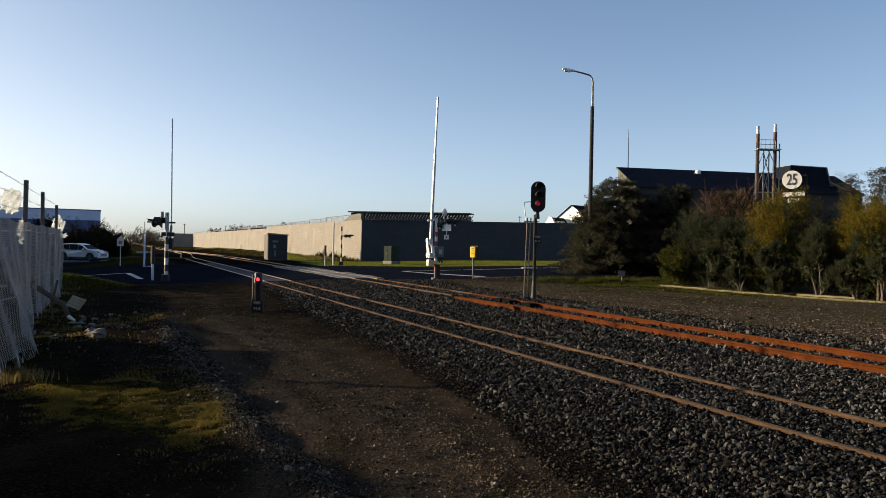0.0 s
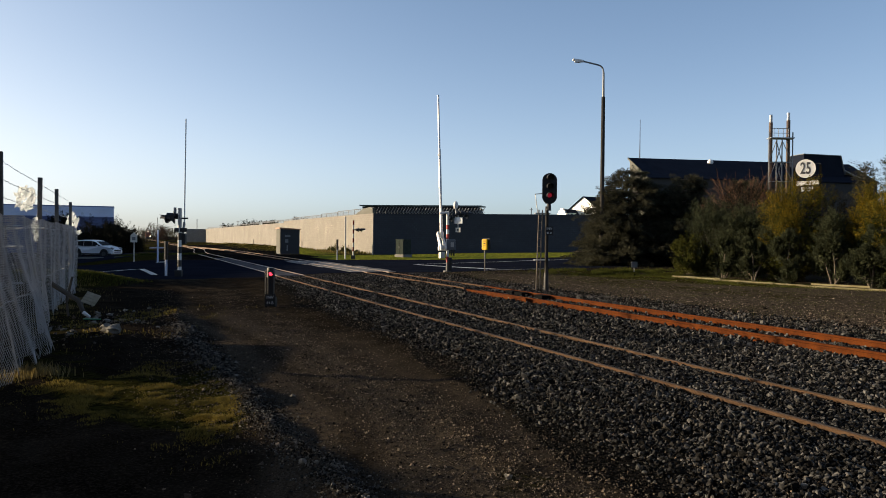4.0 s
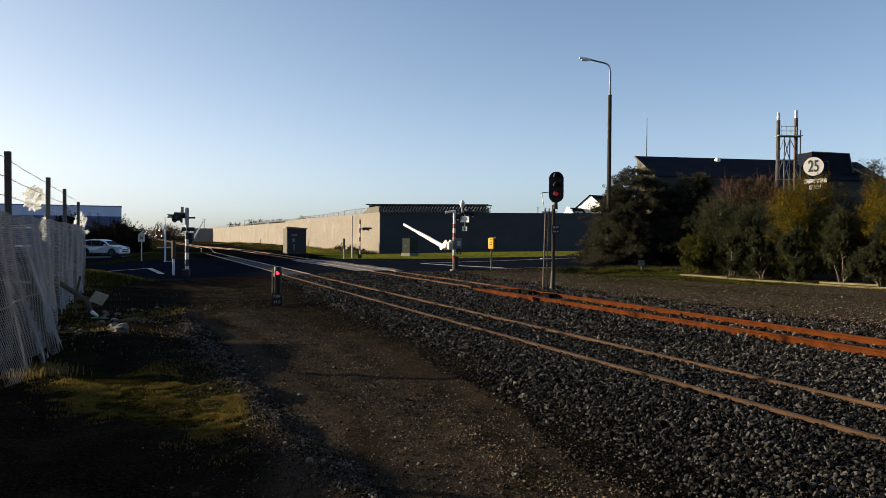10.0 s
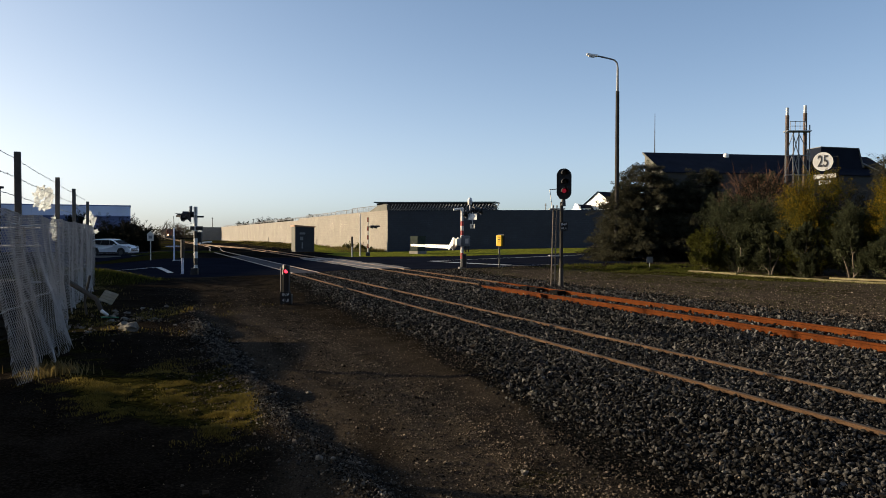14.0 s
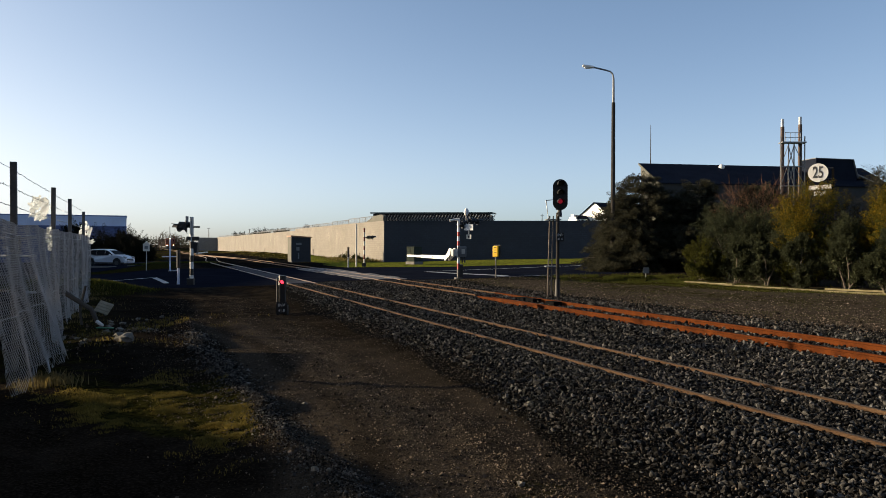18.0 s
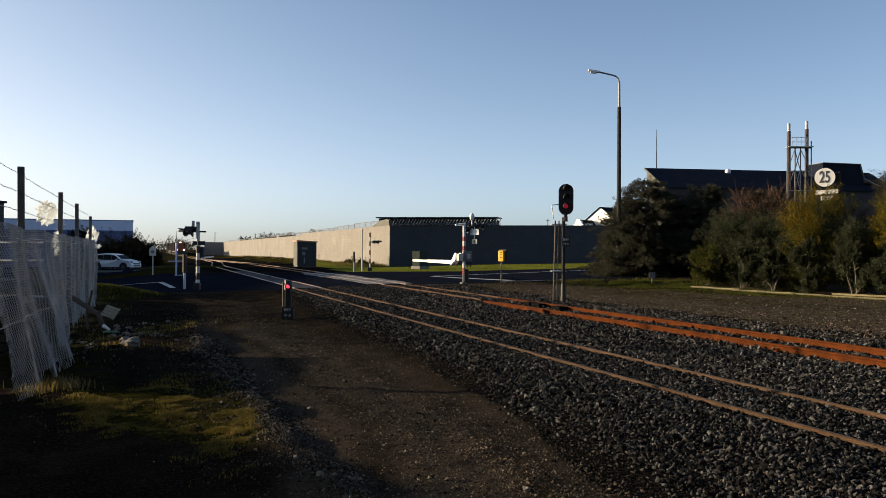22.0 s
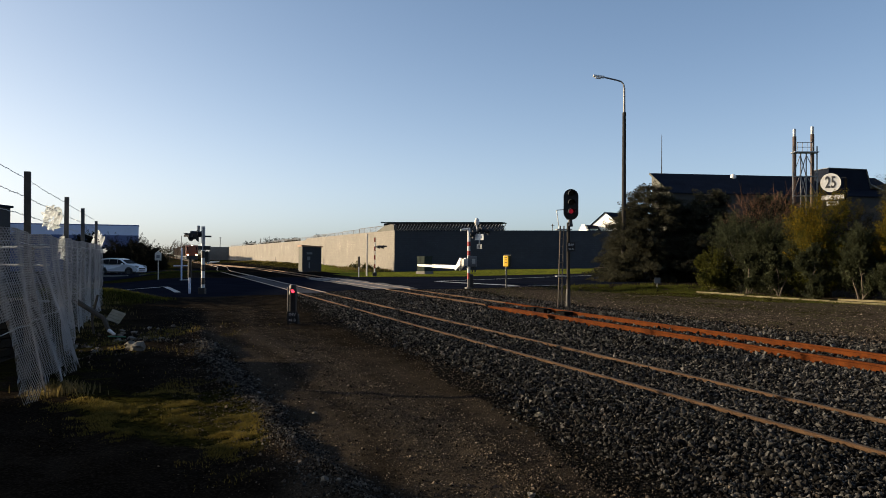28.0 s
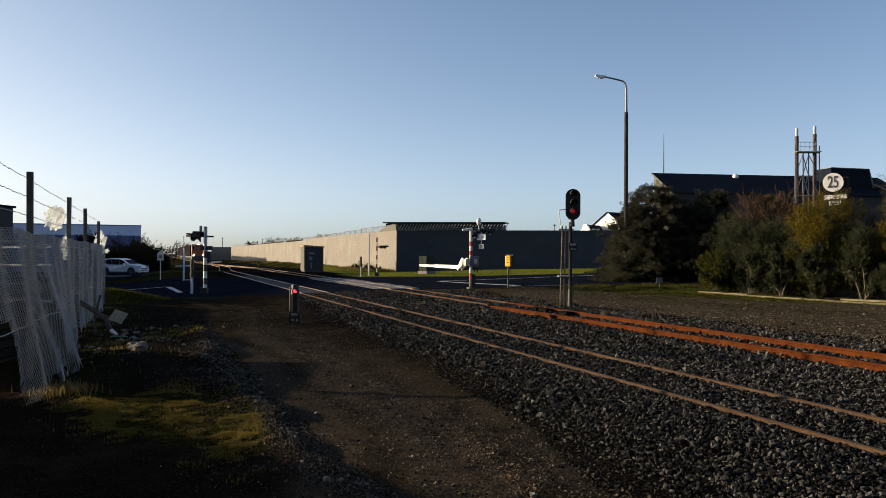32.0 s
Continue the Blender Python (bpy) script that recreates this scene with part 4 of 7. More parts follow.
def sprays(rng, c, axis, length, radius, per, leaf, wide=0.3):
    """Leafy sprays: each a tapering brush of leaves round its axis, the blades turned outwards. Returns corners, faces and each leaf's spray."""
    n = len(c) * per
    k = np.repeat(np.arange(len(c)), per)
    ax = axis[k]
    u = rng.uniform(0, 1, (n, 1)) ** 0.85
    side = np.cross(ax, rng.normal(size=(n, 3)))
    side /= np.linalg.norm(side, axis=1, keepdims=True)
    body = (0.25 + 1.5 * u) * (1.02 - u) ** 0.6
    p = c[k] + ax * u * length[k][:, None] + side * radius[k][:, None] * body * rng.uniform(0.25, 1, (n, 1)) ** 0.5
    way = ax * 0.9 + side * 0.75 + rng.normal(size=(n, 3)) * 0.35
    way /= np.linalg.norm(way, axis=1, keepdims=True)
    b = np.cross(way, side + rng.normal(size=(n, 3)) * 0.28)
    b /= np.linalg.norm(b, axis=1, keepdims=True) + 1e-9
    s = leaf * rng.uniform(0.6, 1.4, (n, 1))
    v = np.stack([p, p + way * s * 0.55 + b * s * wide, p + way * s, p + way * s * 0.45 - b * s * wide], 1).reshape(-1, 3)
    return v, np.arange(n * 4).reshape(-1, 4), k


def shrub(name, x, y, h, w, mat, label, seed, clumps=150, per=46, leaf=0.05, bare=0.22, spiky=0.0, depth=None, category="shrub", z=None, tips_mat=None):
    """A multi-stemmed shrub: stems that fork to rounded lobes, each lobe set with upright leafy sprays, dark gaps between."""
    rng = np.random.default_rng(seed)
    z = float(terrain(x, y)) if z is None else z
    t = thing(name, pose(x, y, z), label, category, "shrubs along the kerb" if category == "shrub" else "")
    d = depth or w
    nl = int(np.clip(3.2 * w * math.sqrt(h), 4, 26))
    th = rng.uniform(0, 2 * np.pi, nl) + np.arange(nl) * 2.4
    u = (np.arange(nl) + rng.uniform(0.2, 0.8, nl)) / nl
    dome = np.sqrt(np.clip(1 - (np.abs(u - 0.34) / 0.7) ** 2.2, 0.05, 1))
    rho = dome * rng.uniform(0.35, 1.0, nl) ** 0.5 * 0.72
    size = 0.235 * min(w, 1.2 * h) * rng.uniform(0.75, 1.35, nl)
    lob = np.stack([np.cos(th) * rho * w / 2, np.sin(th) * rho * d / 2, bare * h + (0.97 - bare) * h * u - size * 0.6], -1)
    lob[:, 2] = np.maximum(lob[:, 2], 0.16 * min(1, h))
    stems = [(rng.uniform(-0.13, 0.13) * w, rng.uniform(-0.13, 0.13) * d, -0.05) for _ in range(4)]
    for j, s in enumerate(stems):
        bm = B()
        for tp in lob[j::4]:
            q = rng.normal(size=3) * 0.06 * w
            a = (s[0] * 0.9 + tp[0] * 0.25 + q[0] * 0.5, s[1] * 0.9 + tp[1] * 0.25, tp[2] * 0.3)
            b = (s[0] * 0.4 + tp[0] * 0.65 + q[1], s[1] * 0.4 + tp[1] * 0.65 + q[2], tp[2] * 0.66)
            thick = 0.016 + 0.008 * h
            rod(bm, s, a, thick * 1.5, thick * 1.1, 7)
            rod(bm, a, b, thick * 1.1, thick * 0.7, 6)
            rod(bm, b, tp, thick * 0.7, thick * 0.25, 5)
            for _ in range(3):
                e = Vector(b) + Vector(rng.normal(size=3) * 0.13 * w) + Vector((0, 0, 0.06 * h))
                rod(bm, b, e, thick * 0.4, thick * 0.1, 4)
        part("stem", bm, M["bark"], t)
    k = rng.integers(0, nl, clumps)
    dr = rng.normal(size=(clumps, 3)) + np.array([0, 0, 0.35])
    dr[:, :2] += 0.8 * lob[k, :2] / (0.4 * w)
    dr /= np.linalg.norm(dr, axis=1, keepdims=True)
    base = lob[k] + dr * (size[k] * rng.uniform(0.15, 0.75, clumps))[:, None]
    base[:, 2] = np.maximum(base[:, 2], 0.05)
    ax = dr * 0.8 + np.array([0, 0, 0.55 + spiky]) + rng.normal(size=dr.shape) * 0.22
    ax /= np.linalg.norm(ax, axis=1, keepdims=True)
    ln = size[k] * rng.uniform(0.65, 1.35, clumps)
    v, f, who = sprays(rng, base, ax, ln, ln * rng.uniform(0.15, 0.25, clumps), per, leaf * 1.15, 0.22)
    if tips_mat is not None:
        high = base[:, 2] / h + 0.35 * np.hypot(base[:, 0] / w, base[:, 1] / d) * 2 + rng.normal(size=clumps) * 0.12
        pick = (high[who] > 0.68) & (rng.uniform(0, 1, len(who)) < 0.6)
        pv = v.reshape(-1, 4, 3)
        bl = pv[pick].mean(1, keepdims=True) + (pv[pick] - pv[pick].mean(1, keepdims=True)) * np.array([[[1.0]]]) * 0.8
        arrays("blossom", bl.reshape(-1, 3), np.arange(len(bl) * 4).reshape(-1, 4), tips_mat, t)["label"] = "yellow flowering tips"
        v = pv[~pick].reshape(-1, 3)
        f = np.arange(len(v)).reshape(-1, 4)
    # old twiggy leaves inside, which close the crown
    core = lob[rng.integers(0, nl, 60 * nl)] * np.array([0.8, 0.8, 0.9])
    cv, cf = leaves(rng, core, np.repeat(size.mean() * 0.42, len(core)), 3, leaf * 1.3, wide=0.4)
    arrays("crown", np.concatenate([v, cv]), np.concatenate([f, cf + len(v)]), mat, t)
    return t


def bare_shrub(name, x, y, h, w, mat, label, seed):
    """A leafless shrub: limbs that fork again and again into fine twigs."""
    rng = np.random.default_rng(seed)
    t = thing(name, pose(x, y, float(terrain(x, y))), label, "shrub", "shrubs along the kerb")

    def fork(bm, p, way, ln, r, deep):
        e = p + way * ln
        rod(bm, p, e, r, r * 0.7, 5 if deep > 2 else 3)
        if deep == 0:
            return
        for _ in range(3):
            nw = (way + Vector(rng.normal(size=3)) * 0.42 + Vector((0, 0, 0.12))).normalized()
            fork(bm, p.lerp(e, rng.uniform(0.65, 1.0)), nw, ln * rng.uniform(0.6, 0.85), r * 0.62, deep - 1)

    for j in range(6):
        bm = B()
        a = j * 1.05 + rng.uniform(-0.3, 0.3)
        fork(bm, Vector((0.1 * math.cos(a), 0.1 * math.sin(a), -0.05)), Vector((math.cos(a) * w / h * 0.55, math.sin(a) * w / h * 0.55, 1)).normalized(), h * 0.34, 0.045, 4)
        part("limb", bm, mat, t)
    return t


def conifer(name, x, y, h, w, label, seed, mat=None, tiers=15, start=0.02, leaf=0.085, per=8):
    """A conifer: straight trunk, tiers of boughs, each hung with shaggy needle tufts."""
    rng = np.random.default_rng(seed)
    t = thing(name, pose(x, y, float(terrain(x, y))), label, "tree")
    bm = B()
    rod(bm, (0, 0, -0.1), (0, 0, h * 0.5), 0.16, 0.1, 8)
    rod(bm, (0, 0, h * 0.5), (0, 0, h * 0.98), 0.1, 0.015, 8)
    pts, dirs = [], []
    lob = rng.uniform(0, 6.28, 3)
    for i in range(tiers):
        u = start + (1 - start) * (i + 0.5) / tiers
        nb = int(32 - 16 * u)
        for j in range(nb):
            th = rng.uniform(0, 2 * np.pi)
            ln = w / 2 * (1 - u) ** 0.6 * rng.uniform(0.6, 1.1) * (1 + 0.14 * math.sin(3 * th + lob[0] + 5 * u) + 0.1 * math.sin(5 * th + lob[1] - 7 * u)) + 0.15
            zz = h * u + rng.normal() * 0.16 * h / tiers
            p0 = np.array([0, 0, zz])
            p1 = np.array([np.cos(th) * ln, np.sin(th) * ln, zz + ln * rng.uniform(-0.1, 0.2)])
            if j % 2 == 0:
                rod(bm, p0, p1, 0.03, 0.008, 4)
            m = max(3, int(ln / 0.16))
            s = np.linspace(0.4, 1.0, m)[:, None] + rng.normal(size=(m, 1)) * 0.05
            pts.append(p0 + (p1 - p0) * s - np.array([0, 0, 0.1]) * s ** 3 * ln + rng.normal(size=(m, 3)) * np.array([0.1, 0.1, 0.05]))
            dirs.append(np.repeat((p1 - p0)[None] / np.linalg.norm(p1 - p0), m, 0))
    part("trunk", bm, M["bark"], t)
    pts, dirs = np.concatenate(pts), np.concatenate(dirs)
    ax = dirs * 0.9 + rng.normal(size=dirs.shape) * np.array([0.5, 0.5, 0.22]) + np.array([0, 0, -0.08])
    ax /= np.linalg.norm(ax, axis=1, keepdims=True)
    ln = rng.uniform(0.32, 0.68, len(pts)) * (0.7 + 0.05 * w)
    v, f, _ = sprays(rng, pts, ax, ln, ln * 0.25, per * 9, leaf * 1.05, 0.13)
    arrays("crown", v, f, mat or M["leaf_dark"], t)
    return t


conifer("conifer_tree", 11.25, 45.8, 5.4, 6.9, "dark broad conifer with drooping boughs beside the lamp post", 3, tiers=15, per=12)
conifer("conifer_tree", 14.4, 45.5, 5.0, 5.8, "dark broad conifer in the shade behind the shrubs", 4, tiers=15, per=12)
conifer("conifer_tree", 17.6, 44.8, 4.7, 5.4, "dark broad conifer in the shade behind the shrubs", 5, tiers=14, per=11)
# a row of coastal shrubs behind the kerb
K0, K1 = Vector((10.5, 36.4)), Vector((16.4, 28.6))
row = [(0.04, 1.3, 1.7, 2.0, "leaf_olive"), (0.14, 1.9, 3.2, 3.0, "leaf"), (0.31, 1.8, 3.1, 2.4, "leaf"), (0.27, 0.7, 1.9, 1.0, "leaf"), (0.46, 1.9, 3.0, 1.9, "leaf"), (0.42, 0.6, 1.8, 1.1, "leaf"),
       (0.53, 2.0, 4.1, 2.7, "leaf_gold"), (0.57, 0.7, 2.2, 1.3, "leaf"), (0.72, 1.4, 2.8, 1.6, "leaf"), (0.76, 0.6, 2.1, 1.2, "leaf"), (0.95, 1.6, 3.7, 2.6, "leaf_gold"), (0.90, 0.7, 2.2, 1.3, "leaf"),
       (1.02, 0.6, 2.4, 1.5, "leaf"), (1.12, 1.6, 4.15, 3.2, "leaf_gold"), (1.16, 0.7, 2.6, 1.6, "leaf"), (1.32, 1.5, 3.6, 3.0, "leaf"), (0.82, 2.6, 3.9, 2.4, "leaf_gold")]
# near-black leaf: the shade of thickets and back shrubs is in its colour
M["leaf_shaded"] = material("shaded_bush_leaf", (0.022, 0.021, 0.013), (0.008, 0.008, 0.005), 0.9, 1.0, 0.9, 0, island=0.4, spec=0.05)
M["leaf_olive"] = material("olive_shrub_leaf", (0.082, 0.084, 0.016), (0.034, 0.037, 0.009), 0.85, 1.2, 0.9, 0, island=0.4, spec=0.1, thin=0.4)
for i, (s, off, h, w, mt) in enumerate(row):
    p = K0.lerp(K1, s) + Vector((0.8, 0.6)).normalized() * off * 1.2
    gold = mt == "leaf_gold"
    shrub("gorse_bush" if gold else "shrub", p.x, p.y, h, w, M["leaf_olive"] if gold else M[mt], "tall gorse bush with yellow flowering tips" if gold else "bushy grey-green coastal shrub with bare lower stems",
          20 + i, clumps=int(110 + 150 * w * h / 4), per=110, spiky=0.4 if gold else 0.45, bare=0.04 if i == 0 else 0.17, tips_mat=M["leaf_gold"] if gold else None)
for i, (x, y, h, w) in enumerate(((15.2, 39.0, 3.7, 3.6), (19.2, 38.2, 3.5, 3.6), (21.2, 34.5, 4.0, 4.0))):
    shrub("shrub", x, y, h, w, M["leaf_shaded"], "dense shrub behind the front row, its shade in the colour", 60 + i, clumps=240, per=120)
bare_shrub("bare_shrub", 16.05, 40.6, 5.9, 3.0, M["leaf_red"], "bare russet-twigged shrub rising behind the row", 70)
conifer("pine_sapling", 22.2, 38.2, 5.7, 0.6, "thin young pine with an open crown", 81, tiers=9, start=0.45, per=2)
conifer("pine_sapling", 21.3, 39.2, 5.3, 0.6, "thin young pine with an open crown", 82, tiers=8, start=0.45, per=2)
conifer("pine_sapling", 23.4, 37.6, 5.0, 0.6, "thin young pine with an open crown", 83, tiers=9, start=0.45, per=2)
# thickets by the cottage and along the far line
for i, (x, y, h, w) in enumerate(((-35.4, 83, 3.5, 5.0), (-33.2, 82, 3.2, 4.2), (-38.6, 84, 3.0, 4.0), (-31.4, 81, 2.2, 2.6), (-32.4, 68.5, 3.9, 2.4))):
    shrub("thicket", x, y, h, w, M["leaf_shaded"], "dark rounded thicket beside the road", 90 + i, clumps=460, per=120, leaf=0.06, category="thicket", bare=0.02, spiky=-0.45)
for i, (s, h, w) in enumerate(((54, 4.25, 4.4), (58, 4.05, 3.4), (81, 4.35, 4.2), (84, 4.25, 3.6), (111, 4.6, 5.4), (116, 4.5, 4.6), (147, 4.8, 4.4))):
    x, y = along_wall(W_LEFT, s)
    shrub("far_bush", x + 4, y + 3, h, w, M["leaf_shaded"], "dark tree top showing over the perimeter wall", 130 + i, clumps=300, per=130, leaf=0.10, category="bush", bare=0.3, spiky=-0.4)
shrub("far_bush", -113.9, 330, 5.9, 6.2, M["leaf_red"], "brown scrub far along the line", 150, clumps=160, per=110, leaf=0.10, category="bush", bare=0.04)
bt = thing("bare_tree", pose(-94.5, 255, -0.2) @ Matrix.Scale(0.66, 4), "leafless wind-bent tree far beside the line", "tree")
rng = np.random.default_rng(7)
bm = B()
for i in range(5):
    b0 = Vector((i * 1.7, 0, 0))
    t0 = b0 + Vector((0.6, 0, 5.0 + 1.2 * (i % 3)))
    rod(bm, b0, t0, 0.26, 0.14, 6)
    for j in range(9):
        q = b0.lerp(t0, rng.uniform(0.5, 1.0))
        e = q + Vector((rng.uniform(-0.6, 2.6), rng.uniform(-1, 1), rng.uniform(1.0, 3.4)))
        rod(bm, q, e, 0.10, 0.03, 5)
        for _ in range(3):
            rod(bm, q.lerp(e, 0.6), e + Vector((rng.uniform(-.5, 1.5), 0, rng.uniform(-0.3, 1.0))), 0.05, 0.02, 4)
part("trunk", bm, M["bark"], bt)
# far woods that close the horizon
rng = np.random.default_rng(11)
ang_w = rng.uniform(-math.pi, math.pi, 1500)
dist_w = rng.uniform(420, 520, 1500)
cw = np.stack([np.sin(ang_w) * dist_w, np.cos(ang_w) * dist_w, rng.uniform(0, 4.5, 1500)], -1)
v, f = leaves(rng, cw, np.full(1500, 2.2), 90, 0.45, (1.2, 1, 0.5))
tagged(arrays("far_woods", v, f, M["leaf_dark"]), "dark far line of woods along the horizon", "woods", kind="stuff")


# ---- crossing gear ----
def gz(x, y):
    return float(terrain(x, y))


def text_on(name, words, size, m, mat, parent, bold=0.0):
    """Flat lettering as a mesh, in the plane of m's x and y."""
    cu = bpy.data.curves.new(name, "FONT")
    cu.body, cu.size, cu.align_x, cu.align_y, cu.extrude = words, size, "CENTER", "CENTER", 0.003
    cu.offset = bold
    tmp = new(name, cu)
    me = bpy.data.meshes.new_from_object(tmp.evaluated_get(bpy.context.evaluated_depsgraph_get()))
    bpy.data.objects.remove(tmp)
    me.materials.clear()
    me.materials.append(mat)
    ob = new(name, me)
    ob.parent = parent
    ob.matrix_basis = m
    return ob


def lamp_unit(parent, c, way, r, mat, name="crossing_light"):
    """A round signal lamp: backing disc, hood and lens, facing way."""
    way = Vector(way).normalized()
    c = Vector(c)
    bm = B()
    rod(bm, c, c + way * 0.03, r * 1.75, seg=20)
    rod(bm, c - way * 0.16, c, r * 1.05, seg=14)
    hood = part(name, bm, M["black"], parent, "black disc-backed flashing light")
    bm = B()
    rod(bm, c + way * 0.03, c + way * 0.05, r, seg=16)
    part("lens", bm, mat, hood)
    bm = B()
    q = way.to_track_quat("Z", "Y").to_matrix()
    up = Vector((0, 0, 1))
    side = way.cross(up)
    n = 10
    prev = None
    for i in range(n + 1):
        a = math.pi * (i / n)
        o = c + (side * math.cos(a) + up * math.sin(a)) * r * 1.12
        cur = (bm.verts.new(o + way * 0.03), bm.verts.new(o + way * 0.28))
        if prev:
            bm.faces.new((prev[0], prev[1], cur[1], cur[0]))
        prev = cur
    part("visor", bm, M["black"], hood)
    return hood


def banded_mast(parent, h, r, bands, z0=0.0):
    """A mast in painted bands, each one a part; bands: (top z, material)."""
    z = z0
    for top, mt in bands:
        bm = B()
        rod(bm, (0, 0, z), (0, 0, top), r, seg=12)
        part("mast_band", bm, mt, parent)
        z = top


# the barrier beside the siding
BOOM_PIVOT = (-0.24, 0.02, 1.15)
BOOM_TURN = 109.9
gate = thing("crossing_barrier", pose(0.56, 38.5, gz(0.56, 38.5) + 0.02), "red and white banded crossing barrier with a long white boom", "barrier")
banded_mast(gate, 2.92, 0.072, ((0.46, M["dark_grey"]), (0.74, M["red"]), (1.6, M["white"]), (1.83, M["red"]), (2.06, M["white"]), (2.28, M["red"]), (2.92, M["white"])))
bm = B()
box(bm, (0.12, 0.02, 0.33), (0.2, 0.24, 0.72))
part("base_casing", soften(bm, 0.03), M["black"], gate, "black base casing")
bm = B()
rod(bm, (0, 0, -0.05), (0, 0, 0.06), 0.2, seg=12)
part("base_plate", bm, M["dark_grey"], gate)
bm = B()
box(bm, (0.17, 0.1, 1.32), (0.44, 0.36, 0.52))
mech = part("mechanism_box", soften(bm, 0.03), M["grey"], gate, "grey barrier mechanism box")
bm = B()
box(bm, (0.23, -0.09, 1.32), (0.16, 0.02, 0.24))
part("name_plate", bm, M["cream"], mech)
for x in (0.18, 0.31):
    bm = B()
    rod(bm, (x, 0.05, 0.78), (x, 0.05, 1.08), 0.04, seg=6)
    part("hanger", bm, M["black"], gate)
boom = new("boom")
boom.parent = gate
boom["label"] = "long white barrier boom with a thinner tip"
DROP = -0.13        # the arm hangs below its axle
bm = B()
box(bm, (2.7, 0, DROP), (4.4, 0.1, 0.2))
for v in bm.verts:
    if v.co.x > 4:
        v.co.z = DROP + (v.co.z - DROP) * 0.82
part("boom_arm", soften(bm, 0.012), M["white"], boom, "white painted boom arm")
bm = B()
box(bm, (6.25, 0, DROP), (2.76, 0.07, 0.13))
part("boom_tip", soften(bm, 0.01), M["white"], boom, "thin white boom tip")
for x in (1.2, 3.0, 4.6):
    bm = B()
    box(bm, (x, 0.056, DROP), (0.1, 0.015, 0.05))
    part("bolt_plate", bm, M["grey"], boom)
ARM = [(0.82, -0.22), (0.72, -0.3), (0.5, -0.22), (0.26, -0.1), (0.1, -0.08), (-0.12, 0.08), (-0.12, 0.32), (0.08, 0.34), (0.28, 0.2), (0.55, 0.0), (0.82, -0.08)]
for yy in (-0.06, 0.17):
    bm = B()
    extrude(bm, ARM, yy - 0.03, yy + 0.03)
    part("counterweight_arm", soften(bm, 0.012), M["white"], boom, "curved white counterweight arm")
bm = B()
box(bm, (-0.36, 0.1, 0.12), (0.3, 0.22, 0.34))
part("counterweight", soften(bm, 0.03), M["cream"], boom, "pale counterweight block")
bm = B()
rod(bm, (0, -0.16, 0.08), (0, 0.24, 0.08), 0.13, seg=14)
part("axle", soften(bm, 0.01), M["white"], boom, "white axle boss")
# lights and bell on the head of the mast
bm = B()
rod(bm, (-0.05, 0, 2.72), (0.6, -0.02, 2.74), 0.04, seg=8)
part("light_bracket", bm, M["black"], gate)
bm = B()
rod(bm, (-0.42, -0.1, 2.83), (0.05, 0, 2.9), 0.055, seg=8)
part("white_arm", bm, M["white"], gate, "short white side arm")
bm = B()
bmesh.ops.create_uvsphere(bm, u_segments=14, v_segments=8, radius=0.2)
turned(bm, Matrix.Translation((0.38, 0, 3.24)) @ Matrix.Diagonal((0.62, 0.5, 1.0, 1)))
part("bell", bm, M["white"], gate, "white painted bell dome", True)
bm = B()
rod(bm, (0.38, 0, 2.6), (0.38, 0, 3.1), 0.035, seg=8)
part("head_post", bm, M["galv"], gate)
lamp_unit(gate, (0.55, 0.02, 2.82), (0.94, 0.34, 0), 0.11, M["lens"])
lamp_unit(gate, (0.18, 0.04, 2.62), (0.94, 0.34, 0), 0.11, M["lens"])
lamp_unit(gate, (0.92, 0.02, 2.78), (0.94, 0.34, 0), 0.11, M["lens"])
bm = B()
rod(bm, (0.3, 0, 2.74), (1.1, 0.0, 2.84), 0.06, seg=8)
part("light_beam", bm, M["black"], gate)
bm = B()
box(bm, (0.5, -0.12, 2.5), (0.5, 0.03, 0.3), pose(0, 0, 0, 0, 0, -34))
part("white_plate", soften(bm, 0.008), M["white"], gate, "blank white plate")
bm = B()
box(bm, (0.5, -0.12, 2.04), (0.28, 0.03, 0.22), pose(0, 0, 0, 0, 0, -34))
pl = part("white_plate", soften(bm, 0.008), M["cream"], gate, "small pale plate with a dark mark")
bm = B()
box(bm, (0.485, -0.145, 2.04), (0.05, 0.012, 0.12), pose(0, 0, 0, 0, 0, -34))
part("mark", bm, M["black"], pl)
bm = B()
rod(bm, (0.5, -0.1, 2.74), (0.5, -0.1, 1.95), 0.03, seg=6)
part("plate_hanger", bm, M["cream"], gate)

# the barrier beyond the path
gate2 = thing("crossing_barrier", pose(-10.18, 31.5, gz(-10.2, 31.5) + 0.02), "black and white banded crossing barrier seen from behind its lights", "barrier")
banded_mast(gate2, 2.72, 0.075, ((0.12, M["black"]), (0.40, M["white"]), (0.66, M["black"]), (0.93, M["white"]), (1.19, M["black"]), (1.46, M["white"]), (1.74, M["black"]), (1.95, M["white"]), (2.72, M["galv"])))
bm = B()
box(bm, (-0.03, 0, 0.1), (0.26, 0.26, 0.34))
part("base_casing", soften(bm, 0.02), M["black"], gate2, "black base casing")
for dx, dz, w in ((-0.24, 2.42, (-0.9, -0.42, 0)), (-0.5, 2.3, (-0.95, 0.3, 0))):
    lamp_unit(gate2, (dx, 0.05, dz), w, 0.10, M["lens"])
bm = B()
rod(bm, (-0.55, 0.05, 2.33), (0.32, 0.0, 2.32), 0.035, seg=8)
part("light_bracket", bm, M["black"], gate2)
bm = B()
